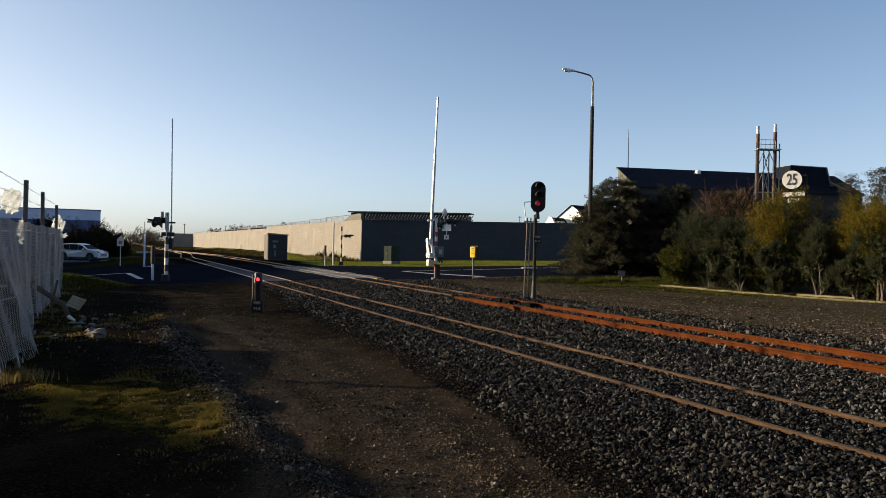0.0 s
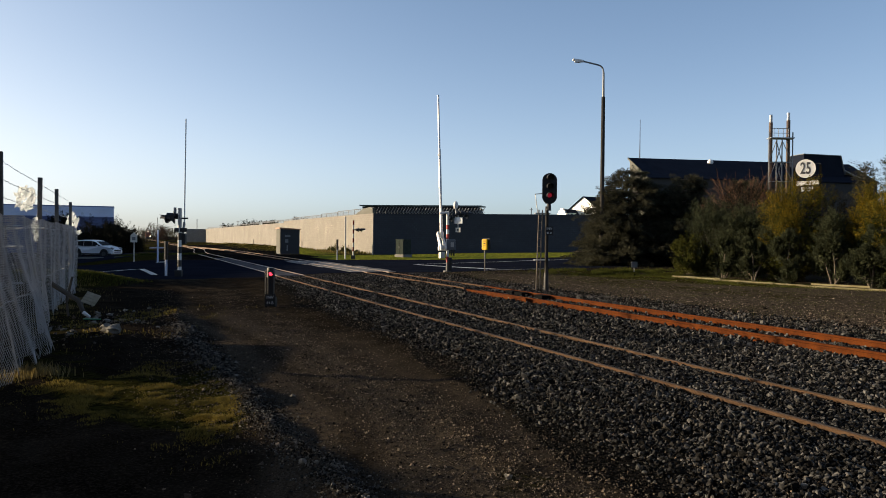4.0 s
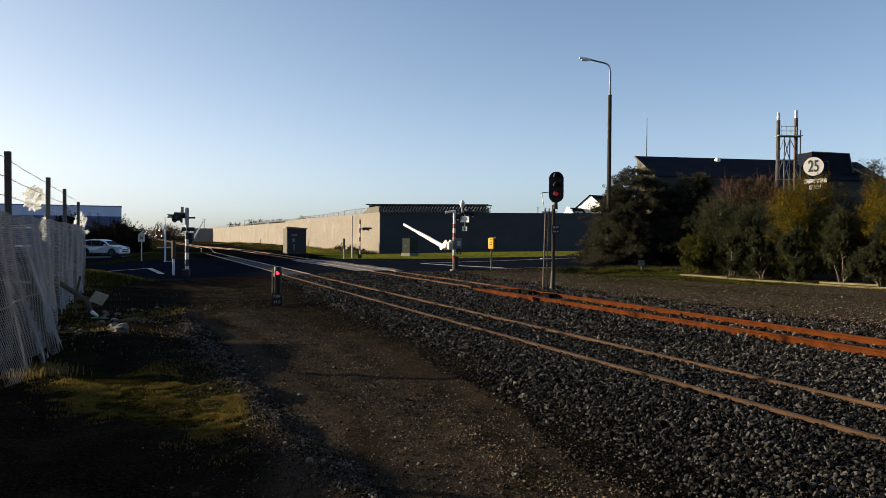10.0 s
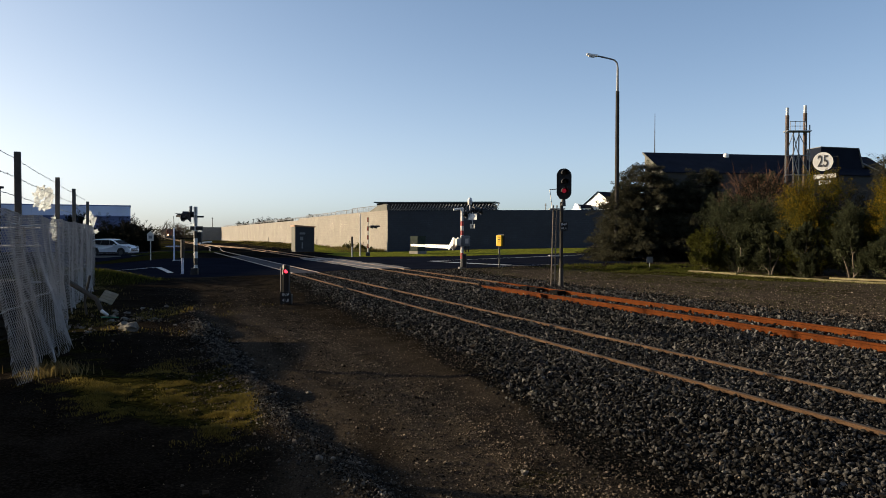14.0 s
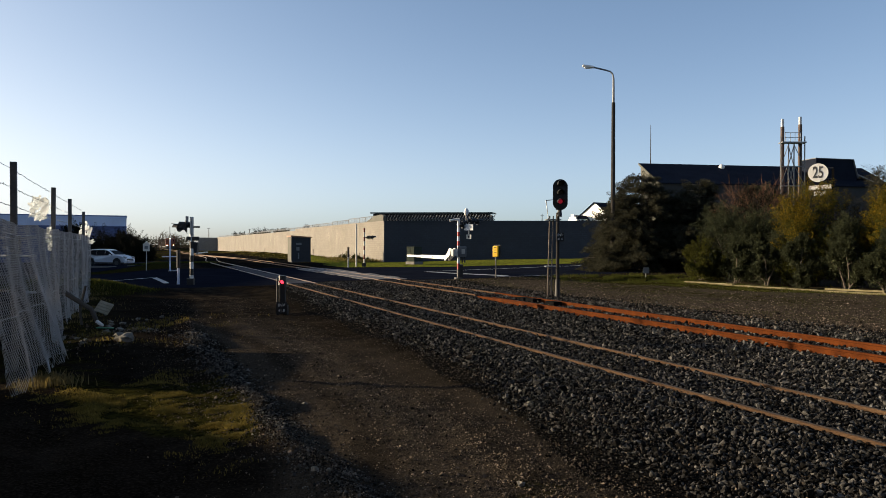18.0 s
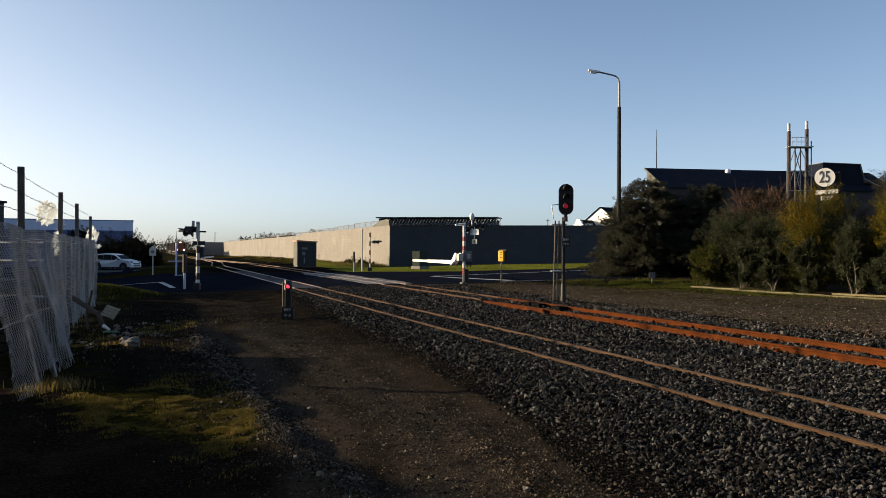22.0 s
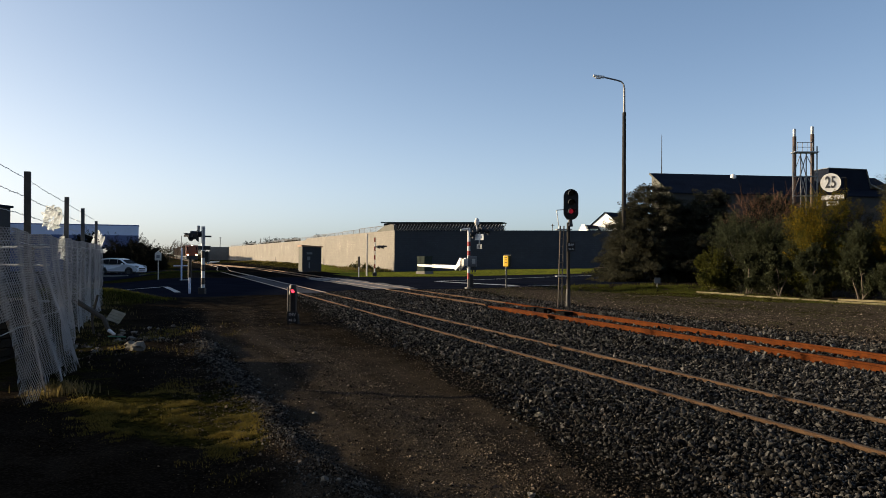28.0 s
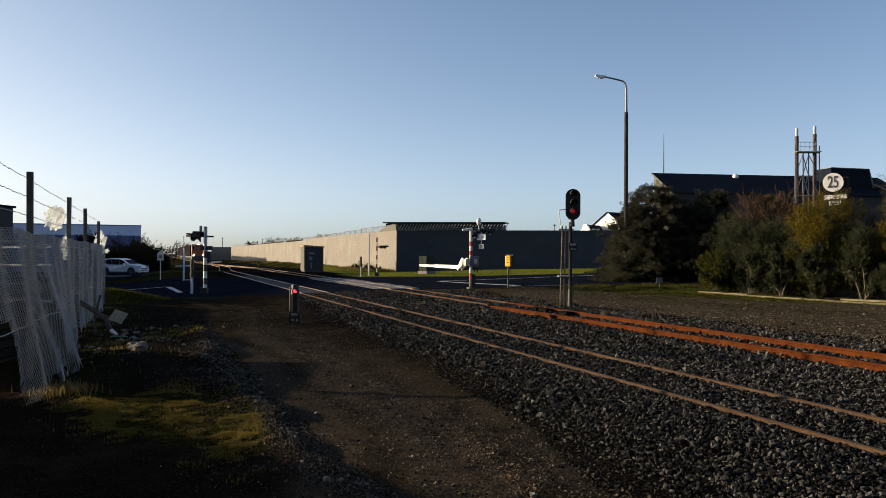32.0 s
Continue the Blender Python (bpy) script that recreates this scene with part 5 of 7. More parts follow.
extrude(bm, [(-0.82, 2.46), (-0.3, 2.22), (-0.2, 2.1), (-0.18, 2.5), (-0.5, 2.44)], -0.06, 0.06)
part("hood", bm, M["black"], gate2, "black pointed light hood")
bm = B()
box(bm, (-0.19, 0, 2.62), (0.1, 0.1, 0.26))
part("bell", soften(bm, 0.02), M["galv"], gate2)
bm = B()
box(bm, (0.13, 0.12, 1.5), (0.16, 0.22, 0.42))
part("mechanism_box", soften(bm, 0.03), M["black"], gate2, "dark barrier mechanism box")
bm = B()
box(bm, (0.05, -0.02, 1.86), (0.5, 0.1, 0.16))
part("bracket", soften(bm, 0.02), M["black"], gate2)
boom2 = new("boom")
boom2.parent = gate2
boom2["label"] = "white barrier boom"
bm = B()
box(bm, (2.6, 0, 0), (4.5, 0.045, 0.085))
for v in bm.verts:
    if v.co.x > 4:
        v.co.z *= 0.5
    v.co.z -= 0.33
part("boom_arm", soften(bm, 0.01), M["white"], boom2)
bm = B()
extrude(bm, [(0.5, -0.4), (0.62, -0.26), (0.3, 0.1), (-0.2, 0.12), (-0.2, -0.05), (0.2, -0.06)], -0.04, 0.04)
part("counterweight_arm", soften(bm, 0.015), M["grey"], boom2)
BOOM2_PIVOT, BOOM2_TURN = (0.06, 0.25, 1.6), 101.2


def post_sign(name, x, y, h, r, mat, label, category):
    t = thing(name, pose(x, y, gz(x, y) + 0.0), label, category)
    bm = B()
    rod(bm, (0, 0, -0.2), (0, 0, h), r, seg=8)
    part("post", bm, mat, t)
    return t


p = post_sign("steel_pole", -16.9, 48.2, 2.0, 0.055, M["shed_white"], "pale steel pole with a cross arm beside the crossing", "pole")
bm = B()
rod(bm, (-0.5, 0, 0.9), (0.5, 0, 0.92), 0.03, seg=6)
part("cross_arm", bm, M["shed_white"], p)
bm = B()
rod(bm, (0, 0, 2.0), (-0.02, 0, 2.75), 0.02, seg=6)
part("tip", bm, M["grey"], p)
bm = B()
rod(bm, (-0.1, 0, 0.02), (0.5, 0, 0.05), 0.05, seg=6)
part("foot", bm, M["galv"], p)
p = post_sign("marker_post", -10.85, 31.9, 0.68, 0.055, M["shed_white"], "white marker post with a dark upper sleeve", "post")
bm = B()
rod(bm, (0, 0, 0.68), (0, 0, 1.42), 0.085, seg=8)
part("sleeve", bm, M["black"], p, "dark sleeve")
p = post_sign("warning_sign", -19.9, 52.3, 1.75, 0.035, M["cream"], "small pale warning sign on a post beside the road", "sign")
bm = B()
extrude(bm, [(-0.22, 1.3), (0.22, 1.3), (0.22, 1.75), (0, 1.95), (-0.22, 1.75)], -0.05, -0.03)
pl = part("plate", bm, M["cream"], p, "pale pointed sign plate")
bm = B()
box(bm, (0, -0.06, 1.55), (0.22, 0.01, 0.2))
part("mark", bm, M["grey"], pl)

# yellow cabinet on a post
yb = post_sign("yellow_box", 2.41, 39.0, 1.05, 0.035, M["dark_grey"], "yellow equipment box on a thin grey post", "equipment box")
yb.matrix_basis = yb.matrix_basis @ pose(0, 0, 0, 0, 0, -34)
bm = B()
box(bm, (0.0, 0, 1.32), (0.29, 0.14, 0.54))
bx = part("case", soften(bm, 0.03), M["yellow"], yb, "yellow case")
bm = B()
box(bm, (0.05, 0.11, 1.34), (0.36, 0.1, 0.6))
part("side_cover", soften(bm, 0.015), M["black"], bx, "black box set behind the yellow case")
for z, w in ((1.5, 0.13), (1.38, 0.1), (1.26, 0.12)):
    bm = B()
    box(bm, (0.01, -0.074, z), (w, 0.008, 0.03))
    part("print_bar", bm, M["black"], bx)

# the main signal with its ladder
sig = thing("railway_signal", pose(3.72, 26.6, gz(3.72, 26.6)), "tall three-light railway signal with an oval black board and ladder", "railway signal")
bm = B()
rod(bm, (0, 0, -0.2), (0, 0, 2.85), 0.058, seg=14)
mast = part("mast", bm, M["lamp_pole"], sig, "grey steel mast")
bm = B()
rod(bm, (0, 0, -0.1), (0, 0, 0.62), 0.09, 0.07, 14)
part("sleeve", bm, M["black"], mast, "dark lower sleeve")
bm = B()
n = 20
ring = [(0.25 * math.cos(a), 0.25 * math.sin(a) + (0.27 if math.sin(a) > 0 else -0.27)) for a in (2 * math.pi * (i + 0.5) / n for i in range(n))]
extrude(bm, ring, -0.09, -0.06)
turned(bm, Matrix.Translation((0.07, 0, 3.45)))
bd = part("signal_board", bm, M["black"], sig, "black oval backboard")
for z, mt in ((3.82, M["lens"]), (3.52, M["lens"]), (3.22, M["red_dim"])):
    bm = B()
    rod(bm, (0.07, -0.09, z), (0.07, -0.13, z), 0.072, seg=18)
    part("lens", bm, mt, bd, "dim red lit lens" if mt is M["red_dim"] else "dark lens")
    bm = B()
    prev = None
    for i in range(13):
        a = math.pi * (-0.1 + 1.2 * i / 12)
        o = Vector((0.07 + 0.11 * math.cos(a), -0.09, z + 0.11 * math.sin(a)))
        cur = (bm.verts.new(o), bm.verts.new(o + Vector((0, -0.26, -0.02))))
        if prev:
            bm.faces.new((prev[0], prev[1], cur[1], cur[0]))
        prev = cur
    part("visor", bm, M["black"], bd)
bm = B()
box(bm, (0.07, 0.06, 3.45), (0.26, 0.22, 1.0))
part("lamp_case", soften(bm, 0.04), M["black"], bd)
bm = B()
rod(bm, (0.05, 0, 2.72), (0.07, 0.02, 3.0), 0.1, 0.06, 10)
part("head_bracket", bm, M["black"], sig)
bm = B()
box(bm, (0.07, -0.1, 2.03), (0.26, 0.02, 0.3))
pl = part("number_plate", bm, M["black"], sig, "black identification plate with pale letters")
text_on("lettering", "INV", 0.12, pose(0.07, -0.115, 2.1, 90), M["white"], pl)
text_on("lettering", "41.A", 0.10, pose(0.07, -0.115, 1.96, 90), M["white"], pl)
for lx in (-0.26, -0.14):
    bm = B()
    rod(bm, (lx, 0.62, 0.0), (lx + 0.03, 0.3, 2.75), 0.022, seg=6)
    part("ladder_stile", bm, M["ladder"], sig)
for i in range(10):
    z = 0.15 + i * 0.27
    y = 0.62 - 0.32 * z / 2.75
    dx = 0.03 * z / 2.75
    bm = B()
    rod(bm, (-0.26 + dx, y, z), (-0.14 + dx, y, z), 0.011, seg=5)
    part("rung", bm, M["ladder"], sig)
for z in (1.04, 2.62):
    bm = B()
    box(bm, (-0.13, 0.25, z), (0.5, 0.5, 0.035))
    part("stay", bm, M["galv"], sig)
bm = B()
rod(bm, (-0.27, 0.3, 2.6), (-0.36, 0.3, 3.28), 0.014, seg=6)
rod(bm, (-0.36, 0.3, 3.28), (-0.12, 0.3, 3.3), 0.014, seg=6)
part("hand_rail", bm, M["galv"], sig)

# the dwarf signal
dw = thing("dwarf_signal", pose(-4.16, 19.95, gz(-4.16, 19.95)), "low black shunting signal showing a red light", "railway signal")
bm = B()
box(bm, (0.01, 0, 0.46), (0.16, 0.18, 0.62))
case = part("case", soften(bm, 0.04), M["black"], dw)
bm = B()
rod(bm, (0, 0.02, 0.74), (0, 0.02, 0.98), 0.115, 0.09, 14)
part("lamp_head", bm, M["black"], dw)
lamp_unit(dw, (0.03, -0.1, 0.83), (0.1, -1, 0), 0.046, M["red_light"], "lamp")
bm = B()
rod(bm, (-0.12, -0.02, 0.2), (-0.12, -0.02, 0.92), 0.02, seg=6)
part("cable_pipe", bm, M["dark_grey"], dw)
bm = B()
box(bm, (0.02, -0.13, 0.17), (0.27, 0.02, 0.3))
pl = part("number_plate", bm, M["black"], dw, "black identification plate with pale letters")
text_on("lettering", "INV", 0.11, pose(0.02, -0.145, 0.24, 90), M["white"], pl)
text_on("lettering", "41.B", 0.10, pose(0.02, -0.145, 0.1, 90), M["white"], pl)
for x in (-0.09, 0.12):
    bm = B()
    box(bm, (x, 0, 0.08), (0.06, 0.2, 0.3))
    part("leg", bm, M["black"], dw)

# equipment hut, cabinet and posts at the wall's foot
hut = thing("equipment_hut", pose(-14.75, 75.1, 0.1, 0, 0, 21) @ Matrix.Scale(0.955, 4), "dark flat-roofed trackside equipment hut", "hut")
bm = B()
box(bm, (0.95, 1.1, 1.1), (1.9, 2.2, 2.55))
body = part("body", bm, M["hut"], hut)
bm = B()
extrude(bm, [(-0.12, 2.38), (2.02, 2.3), (2.02, 2.4), (-0.12, 2.54)], -0.12, 2.3)
part("roof", bm, M["rust_head"], hut, "thin rust-edged roof")
# pale panel over the whole side; its sunlit look is in the colour
bm = B()
box(bm, (-0.02, 1.1, 1.15), (0.05, 2.0, 2.3))
part("side_door", bm, M["cladding"], hut, "side door, pale to look sunlit")
for c, s in (((0.7, -0.01, 1.7), (0.55, 0.02, 0.2)), ((0.62, -0.01, 1.2), (0.3, 0.02, 0.35)), ((0.68, -0.01, 0.5), (0.12, 0.02, 0.6))):
    bm = B()
    box(bm, c, s)
    part("notice", bm, M["grey"], body)
cab = thing("relay_cabinet", pose(-3.1, 68.0, gz(-2.75, 68), 0, 0, -46), "green steel relay cabinet on a pale plinth", "cabinet")
bm = B()
box(bm, (0.1, 0.3, 0.12), (1.12, 1.0, 0.24))
part("plinth", bm, M["concrete"], cab, "pale concrete plinth")
bm = B()
box(bm, (0.1, 0.3, 0.84), (0.98, 0.88, 1.24))
cb = part("body", soften(bm, 0.02), M["green"], cab)
for i in range(2):
    bm = B()
    box(bm, (-0.14 + 0.48 * i, -0.145, 0.84), (0.45, 0.02, 1.14))
    dr = part("door", soften(bm, 0.008), M["green"], cb)
    bm = B()
    box(bm, (0.04 + 0.12 * i, -0.165, 0.84), (0.03, 0.03, 0.16))
    part("handle", bm, M["dark_grey"], dr)
bm = B()
box(bm, (0.1, 0.3, 1.49), (1.04, 0.94, 0.06))
part("lid", bm, M["green"], cab)

far_mast = thing("warning_light_mast", pose(-6.36, 60.8, gz(-6.36, 60.8)), "red and white banded warning light mast across the road", "signal mast")
banded_mast(far_mast, 3.0, 0.055, tuple((0.25 + 0.34 * (i + 1), M["dull_red"] if i % 2 else M["cream"]) for i in range(8)), 0.0)
bm = B()
box(bm, (0, 0, 0.12), (0.3, 0.3, 0.35))
part("base_casing", soften(bm, 0.02), M["black"], far_mast)
for dx in (0.35, 0.62):
    lamp_unit(far_mast, (dx, 0, 2.25), (0.94, 0.34, 0), 0.1, M["lens"])
bm = B()
rod(bm, (0, 0, 2.25), (0.75, 0, 2.25), 0.04, seg=6)
part("light_bracket", bm, M["black"], far_mast)
post_sign("steel_pole", -6.95, 60.6, 3.25, 0.06, M["cream"], "plain pale steel pole beside the road", "pole")
p = post_sign("marker_post", -7.3, 58.5, 0.75, 0.045, M["galv"], "grey marker post with a dark upper sleeve", "post")
bm = B()
rod(bm, (0, 0, 0.75), (0, 0, 1.5), 0.08, seg=8)
part("sleeve", bm, M["sleeper"], p)
for i, s in enumerate((22, 34, 60)):
    x, y = along_wall(W_LEFT, s)
    post_sign("marker_post", x - 2.0, y - 1.0, 1.1, 0.04, M["wood"], "thin weathered post in the grass by the wall", "post")
for x, y, h, r in ((-78.4, 260, 7.2, 0.11), (11.4, 95, 5.0, 0.05), (-65.5, 262, 6.9, 0.11)):
    p = post_sign("power_pole", x, y, h, r, M["wood"], "far wooden power pole with a short cross arm", "pole")
    bm = B()
    box(bm, (0, 0, h - 0.2), (8.2 * r, 0.09, 0.8 * r))
    part("cross_arm", bm, M["wood"], p)

# street lamp
lamp = thing("street_lamp", pose(9.36, 44.7, gz(9.36, 44.7)) @ Matrix.Scale(1.016, 4), "tall grey street lamp with a curved outreach arm", "street lamp")
bm = B()
rod(bm, (0, 0, -0.1), (0, 0, 9.4), 0.13, 0.1, 14)
part("pole", bm, M["lamp_pole"], lamp, "dark grey lower pole")
bm = B()
rod(bm, (0, 0, 9.4), (0, 0, 10.75), 0.07, 0.055, 10)
pts = [(0, 10.75), (-0.05, 10.98), (-0.18, 11.12), (-0.45, 11.2), (-1.15, 11.36)]
for a, b in zip(pts, pts[1:]):
    rod(bm, (a[0], 0, a[1]), (b[0], 0, b[1]), 0.045, seg=8)
part("arm", bm, M["grey"], lamp, "thin curved arm")
bm = B()
box(bm, (-1.42, 0, 11.40), (0.62, 0.24, 0.12), pose(0, 0, 0, 0, 8, 0))
hd = part("lamp_head", soften(bm, 0.04), M["white"], lamp, "pale flat lamp head")
bm = B()
box(bm, (-1.45, 0, 11.32), (0.34, 0.18, 0.08), pose(0, 0, 0, 0, 8, 0))
part("diffuser", soften(bm, 0.03), M["white"], hd)

# kerb along the shrubs
M["kerb"] = material("yellowish_kerb_concrete", (0.26, 0.23, 0.14), (0.12, 0.10, 0.05), 0.95, 2.5, 0.9, 0.3, 40, spec=0.05)
kerb = thing("kerb", Matrix(), "pale worn concrete kerb in front of the shrubs", "kerb", kind="structure")
kd = (K1 - K0).normalized()
for i in range(11):
    c = K0 + kd * (1.35 + i * 1.22)
    bm = B()
    box(bm, (c.x - 0.2, c.y - 0.1, gz(c.x, c.y) + 0.01), (1.21, 0.16, 0.12), pose(0, 0, 0, 0, 0, math.degrees(math.atan2(kd.y, kd.x)) + random.uniform(-.6, .6)))
    part("kerb_stone", soften(bm, 0.02), M["kerb"], kerb)
bm = B()
box(bm, (15.55, 30.25, gz(15.5, 30.3) + 0.1), (2.2, 0.12, 0.07), pose(0, 0, 0, 0, 0, math.degrees(math.atan2(kd.y, kd.x)) + 2))
tagged(part("timber_batten", bm, M["kerb"]), "pale timber batten lying on the kerb", "timber")
ts = thing("small_sign", pose(9.6, 38.2, gz(9.6, 38.2)), "small grey plate on a short stake by the conifer", "sign")
bm = B()
rod(bm, (0, 0, -0.1), (0, 0, 0.3), 0.02, seg=6)
part("stake", bm, M["galv"], ts)
bm = B()
box(bm, (0, -0.03, 0.42), (0.3, 0.02, 0.28))
part("plate", bm, M["grey"], ts)

# the speed board on tall posts behind the gorse
sb = thing("speed_board", pose(17.3, 37.0, gz(17.3, 37), 0, 0, -28), "round white speed board with black figures on dark posts", "railway sign")
for x in (-0.45, 0.62):
    bm = B()
    box(bm, (x, 0.05, 2.6), (0.11, 0.11, 5.1 if x > 0 else 4.9))
    part("post", bm, M["tar"], sb)
bm = B()
rod(bm, (0, -0.02, 4.98), (0, -0.05, 4.98), 0.435, seg=32)
disc = part("disc", bm, M["white"], sb, "round white disc")
text_on("lettering", "25", 0.66, pose(0.0, -0.06, 4.97, 90) @ Matrix.Diagonal((0.72, 1.15, 1, 1)), M["dark_grey"], disc, 0.011)
for z, w in ((4.3, 0.95), (4.02, 0.5)):
    bm = B()
    box(bm, (0.08, -0.02, z), (w, 0.03, 0.2), pose(0, 0, 0, 0, -3, 0))
    part("plate", bm, M["white"], sb, "narrow white plate below the disc")
for z in (4.7, 5.2):
    bm = B()
    box(bm, (0.08, 0.03, z), (1.1, 0.04, 0.05))
    part("cross_bar", bm, M["black"], sb)


# ---- parked car ----
def car_at(m):
    t = thing("car", m, "silver-white sport utility car parked beyond the road", "car")
    prof = [(-2.24, 0.46), (-2.27, 0.72), (-2.2, 0.98), (-2.1, 1.1), (-1.96, 1.34), (-1.78, 1.52), (-1.45, 1.61), (-0.8, 1.67), (-0.2, 1.66), (0.25, 1.6), (0.62, 1.46), (1.2, 1.12), (1.55, 1.04), (2.0, 0.95), (2.2, 0.82), (2.29, 0.62), (2.26, 0.36), (1.95, 0.24), (-2.0, 0.26)]
    bm = B()
    extrude(bm, prof, -0.9, 0.9)
    for v in bm.verts:
        if v.co.z > 1.05:
            v.co.y *= 1 - 0.36 * (v.co.z - 1.05)
        if abs(v.co.x) > 2.1:
            v.co.y *= 0.86
    body = part("body", soften(bm, 0.05), M["car_paint"], t)
    for s in (-1, 1):
        for pts in ([(-1.86, 1.2), (-1.68, 1.45), (-1.3, 1.54), (-0.8, 1.58), (-0.78, 1.08)], [(-0.73, 1.08), (-0.75, 1.58), (0.08, 1.56), (0.14, 1.07)], [(0.19, 1.07), (0.13, 1.55), (0.5, 1.45), (1.05, 1.09)]):
            bm = B()
            extrude(bm, pts, 0, 0.02)
            for v in bm.verts:
                v.co.y = s * (v.co.y + 0.9 * (1 - 0.34 * max(0, v.co.z - 1.05)) - 0.002)
            part("side_window", bm, M["glass"], body)
        bm = B()
        box(bm, (2.12, s * 0.62, 0.86), (0.26, 0.34, 0.16), pose(0, 0, 0, 0, 20, -s * 14))
        part("headlight", soften(bm, 0.03), M["galv"], body, "clear headlight")
        bm = B()
        box(bm, (-2.2, s * 0.66, 0.98), (0.12, 0.3, 0.18))
        part("tail_light", soften(bm, 0.02), M["red"], body, "red tail light")
        bm = B()
        box(bm, (0.75, s * 0.98, 1.12), (0.14, 0.2, 0.14))
        part("mirror", soften(bm, 0.03), M["car_paint"], body)
    bm = B()
    v = [bm.verts.new(p) for p in ((0.5, -0.66, 1.51), (0.5, 0.66, 1.51), (1.16, 0.78, 1.14), (1.16, -0.78, 1.14))]
    bm.faces.new(v)
    bmesh.ops.solidify(bm, geom=bm.faces[:], thickness=0.03)
    turned(bm, Matrix.Translation((0.03, 0, 0.02)))
    part("windscreen", bm, M["glass"], body)
    bm = B()
    box(bm, (2.26, 0, 0.62), (0.05, 1.0, 0.26))
    part("grille", bm, M["black"], body)
    bm = B()
    box(bm, (0, 0, 0.32), (4.3, 1.76, 0.16))
    part("sill", bm, M["black"], t, "dark lower sill")
    for x in (-1.38, 1.42):
        for s in (-1, 1):
            bm = B()
            rod(bm, (x, s * 0.92, 0.36), (x, s * 0.68, 0.36), 0.36, seg=22)
            wh = part("wheel", soften(bm, 0.03), M["tyre"], t)
            bm = B()
            rod(bm, (x, s * 0.93, 0.36), (x, s * 0.90, 0.36), 0.22, seg=16)
            part("rim", bm, M["dark_grey"], wh, "grey alloy rim")
            bm = B()
            rod(bm, (x, s * 0.905, 0.4), (x, s * 0.88, 0.4), 0.43, seg=22)
            part("wheel_arch", bm, M["black"], body)
    return t


car_at(pose(-32.6, 76.2, gz(-32, 76) - 0.12, 0, 0, -12))

# ---- fence ----
FX = lambda y: -6.06 - 0.39 * (y - 11.05)
fence = thing("chain_link_fence", Matrix(), "slack chain-link fence with three strands of barbed wire", "fence")
POSTS = [(6.2, 2.75), (11.05, 2.75), (16.0, 2.75), (20.0, 2.75), (24.7, 2.62)]
for y, h in POSTS:
    bm = B()
    box(bm, (FX(y), y, h / 2 - 0.3), (0.085, 0.085, h + 0.6), pose(0, 0, 0, random.uniform(-.4, .4), random.uniform(-.4, .4), 22))
    part("post", soften(bm, 0.008), M["wood"], fence, "dark grey timber post")


def tube(name, pts, r, mat, parent):
    cu = bpy.data.curves.new(name, "CURVE")
    cu.dimensions, cu.bevel_depth, cu.bevel_resolution = "3D", r, 0
    s = cu.splines.new("POLY")
    s.points.add(len(pts) - 1)
    for q, p in zip(s.points, pts):
        q.co = (*p, 1)
    me = bpy.data.meshes.new_from_object(new(name, cu).evaluated_get(bpy.context.evaluated_depsgraph_get()))
    bpy.data.objects.remove(bpy.data.objects[cu.name] if cu.name in bpy.data.objects else [o for o in scene.objects if o.data == cu][0])
    ob = new(name, me)
    me.materials.clear()
    me.materials.append(mat)
    ob.parent = parent
    return ob


rng = np.random.default_rng(21)
for h in (2.66, 2.40, 2.14):
    pts = []
    for (y0, _), (y1, _) in zip(POSTS, POSTS[1:]):
        n = int((y1 - y0) / 0.14)
        for i in range(n):
            u = i / n
            y = y0 + (y1 - y0) * u
            sag = -0.012 * math.sin(math.pi * u)
            pts.append((FX(y) - 0.05 + rng.normal() * 0.004, y, h + sag + rng.normal() * 0.004))
    tube("barbed_strand", pts, 0.0045, M["galv"], fence)
    bm = B()
    for p in pts[::2]:
        a = Vector(rng.normal(size=3)).normalized() * 0.02
        rod(bm, Vector(p) - a, Vector(p) + a, 0.0025, seg=3)
    tagged(part("barb", bm, M["galv"], fence), kind="stuff")
# the woven mesh, hanging in folds
FY0, FY1, MZ = 6.0, 25.9, 1.92
ln = (FY1 - FY0) * math.hypot(1, 0.39)
pitch = 0.06
nst = int(ln / pitch)
mv, mf = [], []


def mesh_point(s, z):
    y = FY0 + s / math.hypot(1, 0.39)
    fold = 0.07 * math.sin(s * 2.1 + 0.7 * math.sin(z * 1.7)) + 0.05 * math.sin(s * 5.3 + z) + 0.09 * noise.noise((s * 0.6, z * 0.8, 2))
    fold *= 0.35 + 0.65 * (1 - z / 1.95)
    top = 1.0 - 0.015 * math.sin(s * 0.9) ** 2
    belly = 0.5 * math.exp(-((y - 11.6) / 2.6) ** 2) * max(0.0, 1 - z / 1.95) ** 1.4
    return Vector((FX(y) + 0.1 + fold + belly, y, z * top - 0.16))


def mesh_foot(y):
    """The torn lower edge: down to the grass, but torn away at the near end."""
    gap = float(smooth(8.95, 8.5, y)) * 0.95 + float(smooth(15.0, 15.3, y) * smooth(17.4, 16.4, y)) * 0.3
    return gap + 0.06 * noise.noise((y * 3.1, 0, 7))


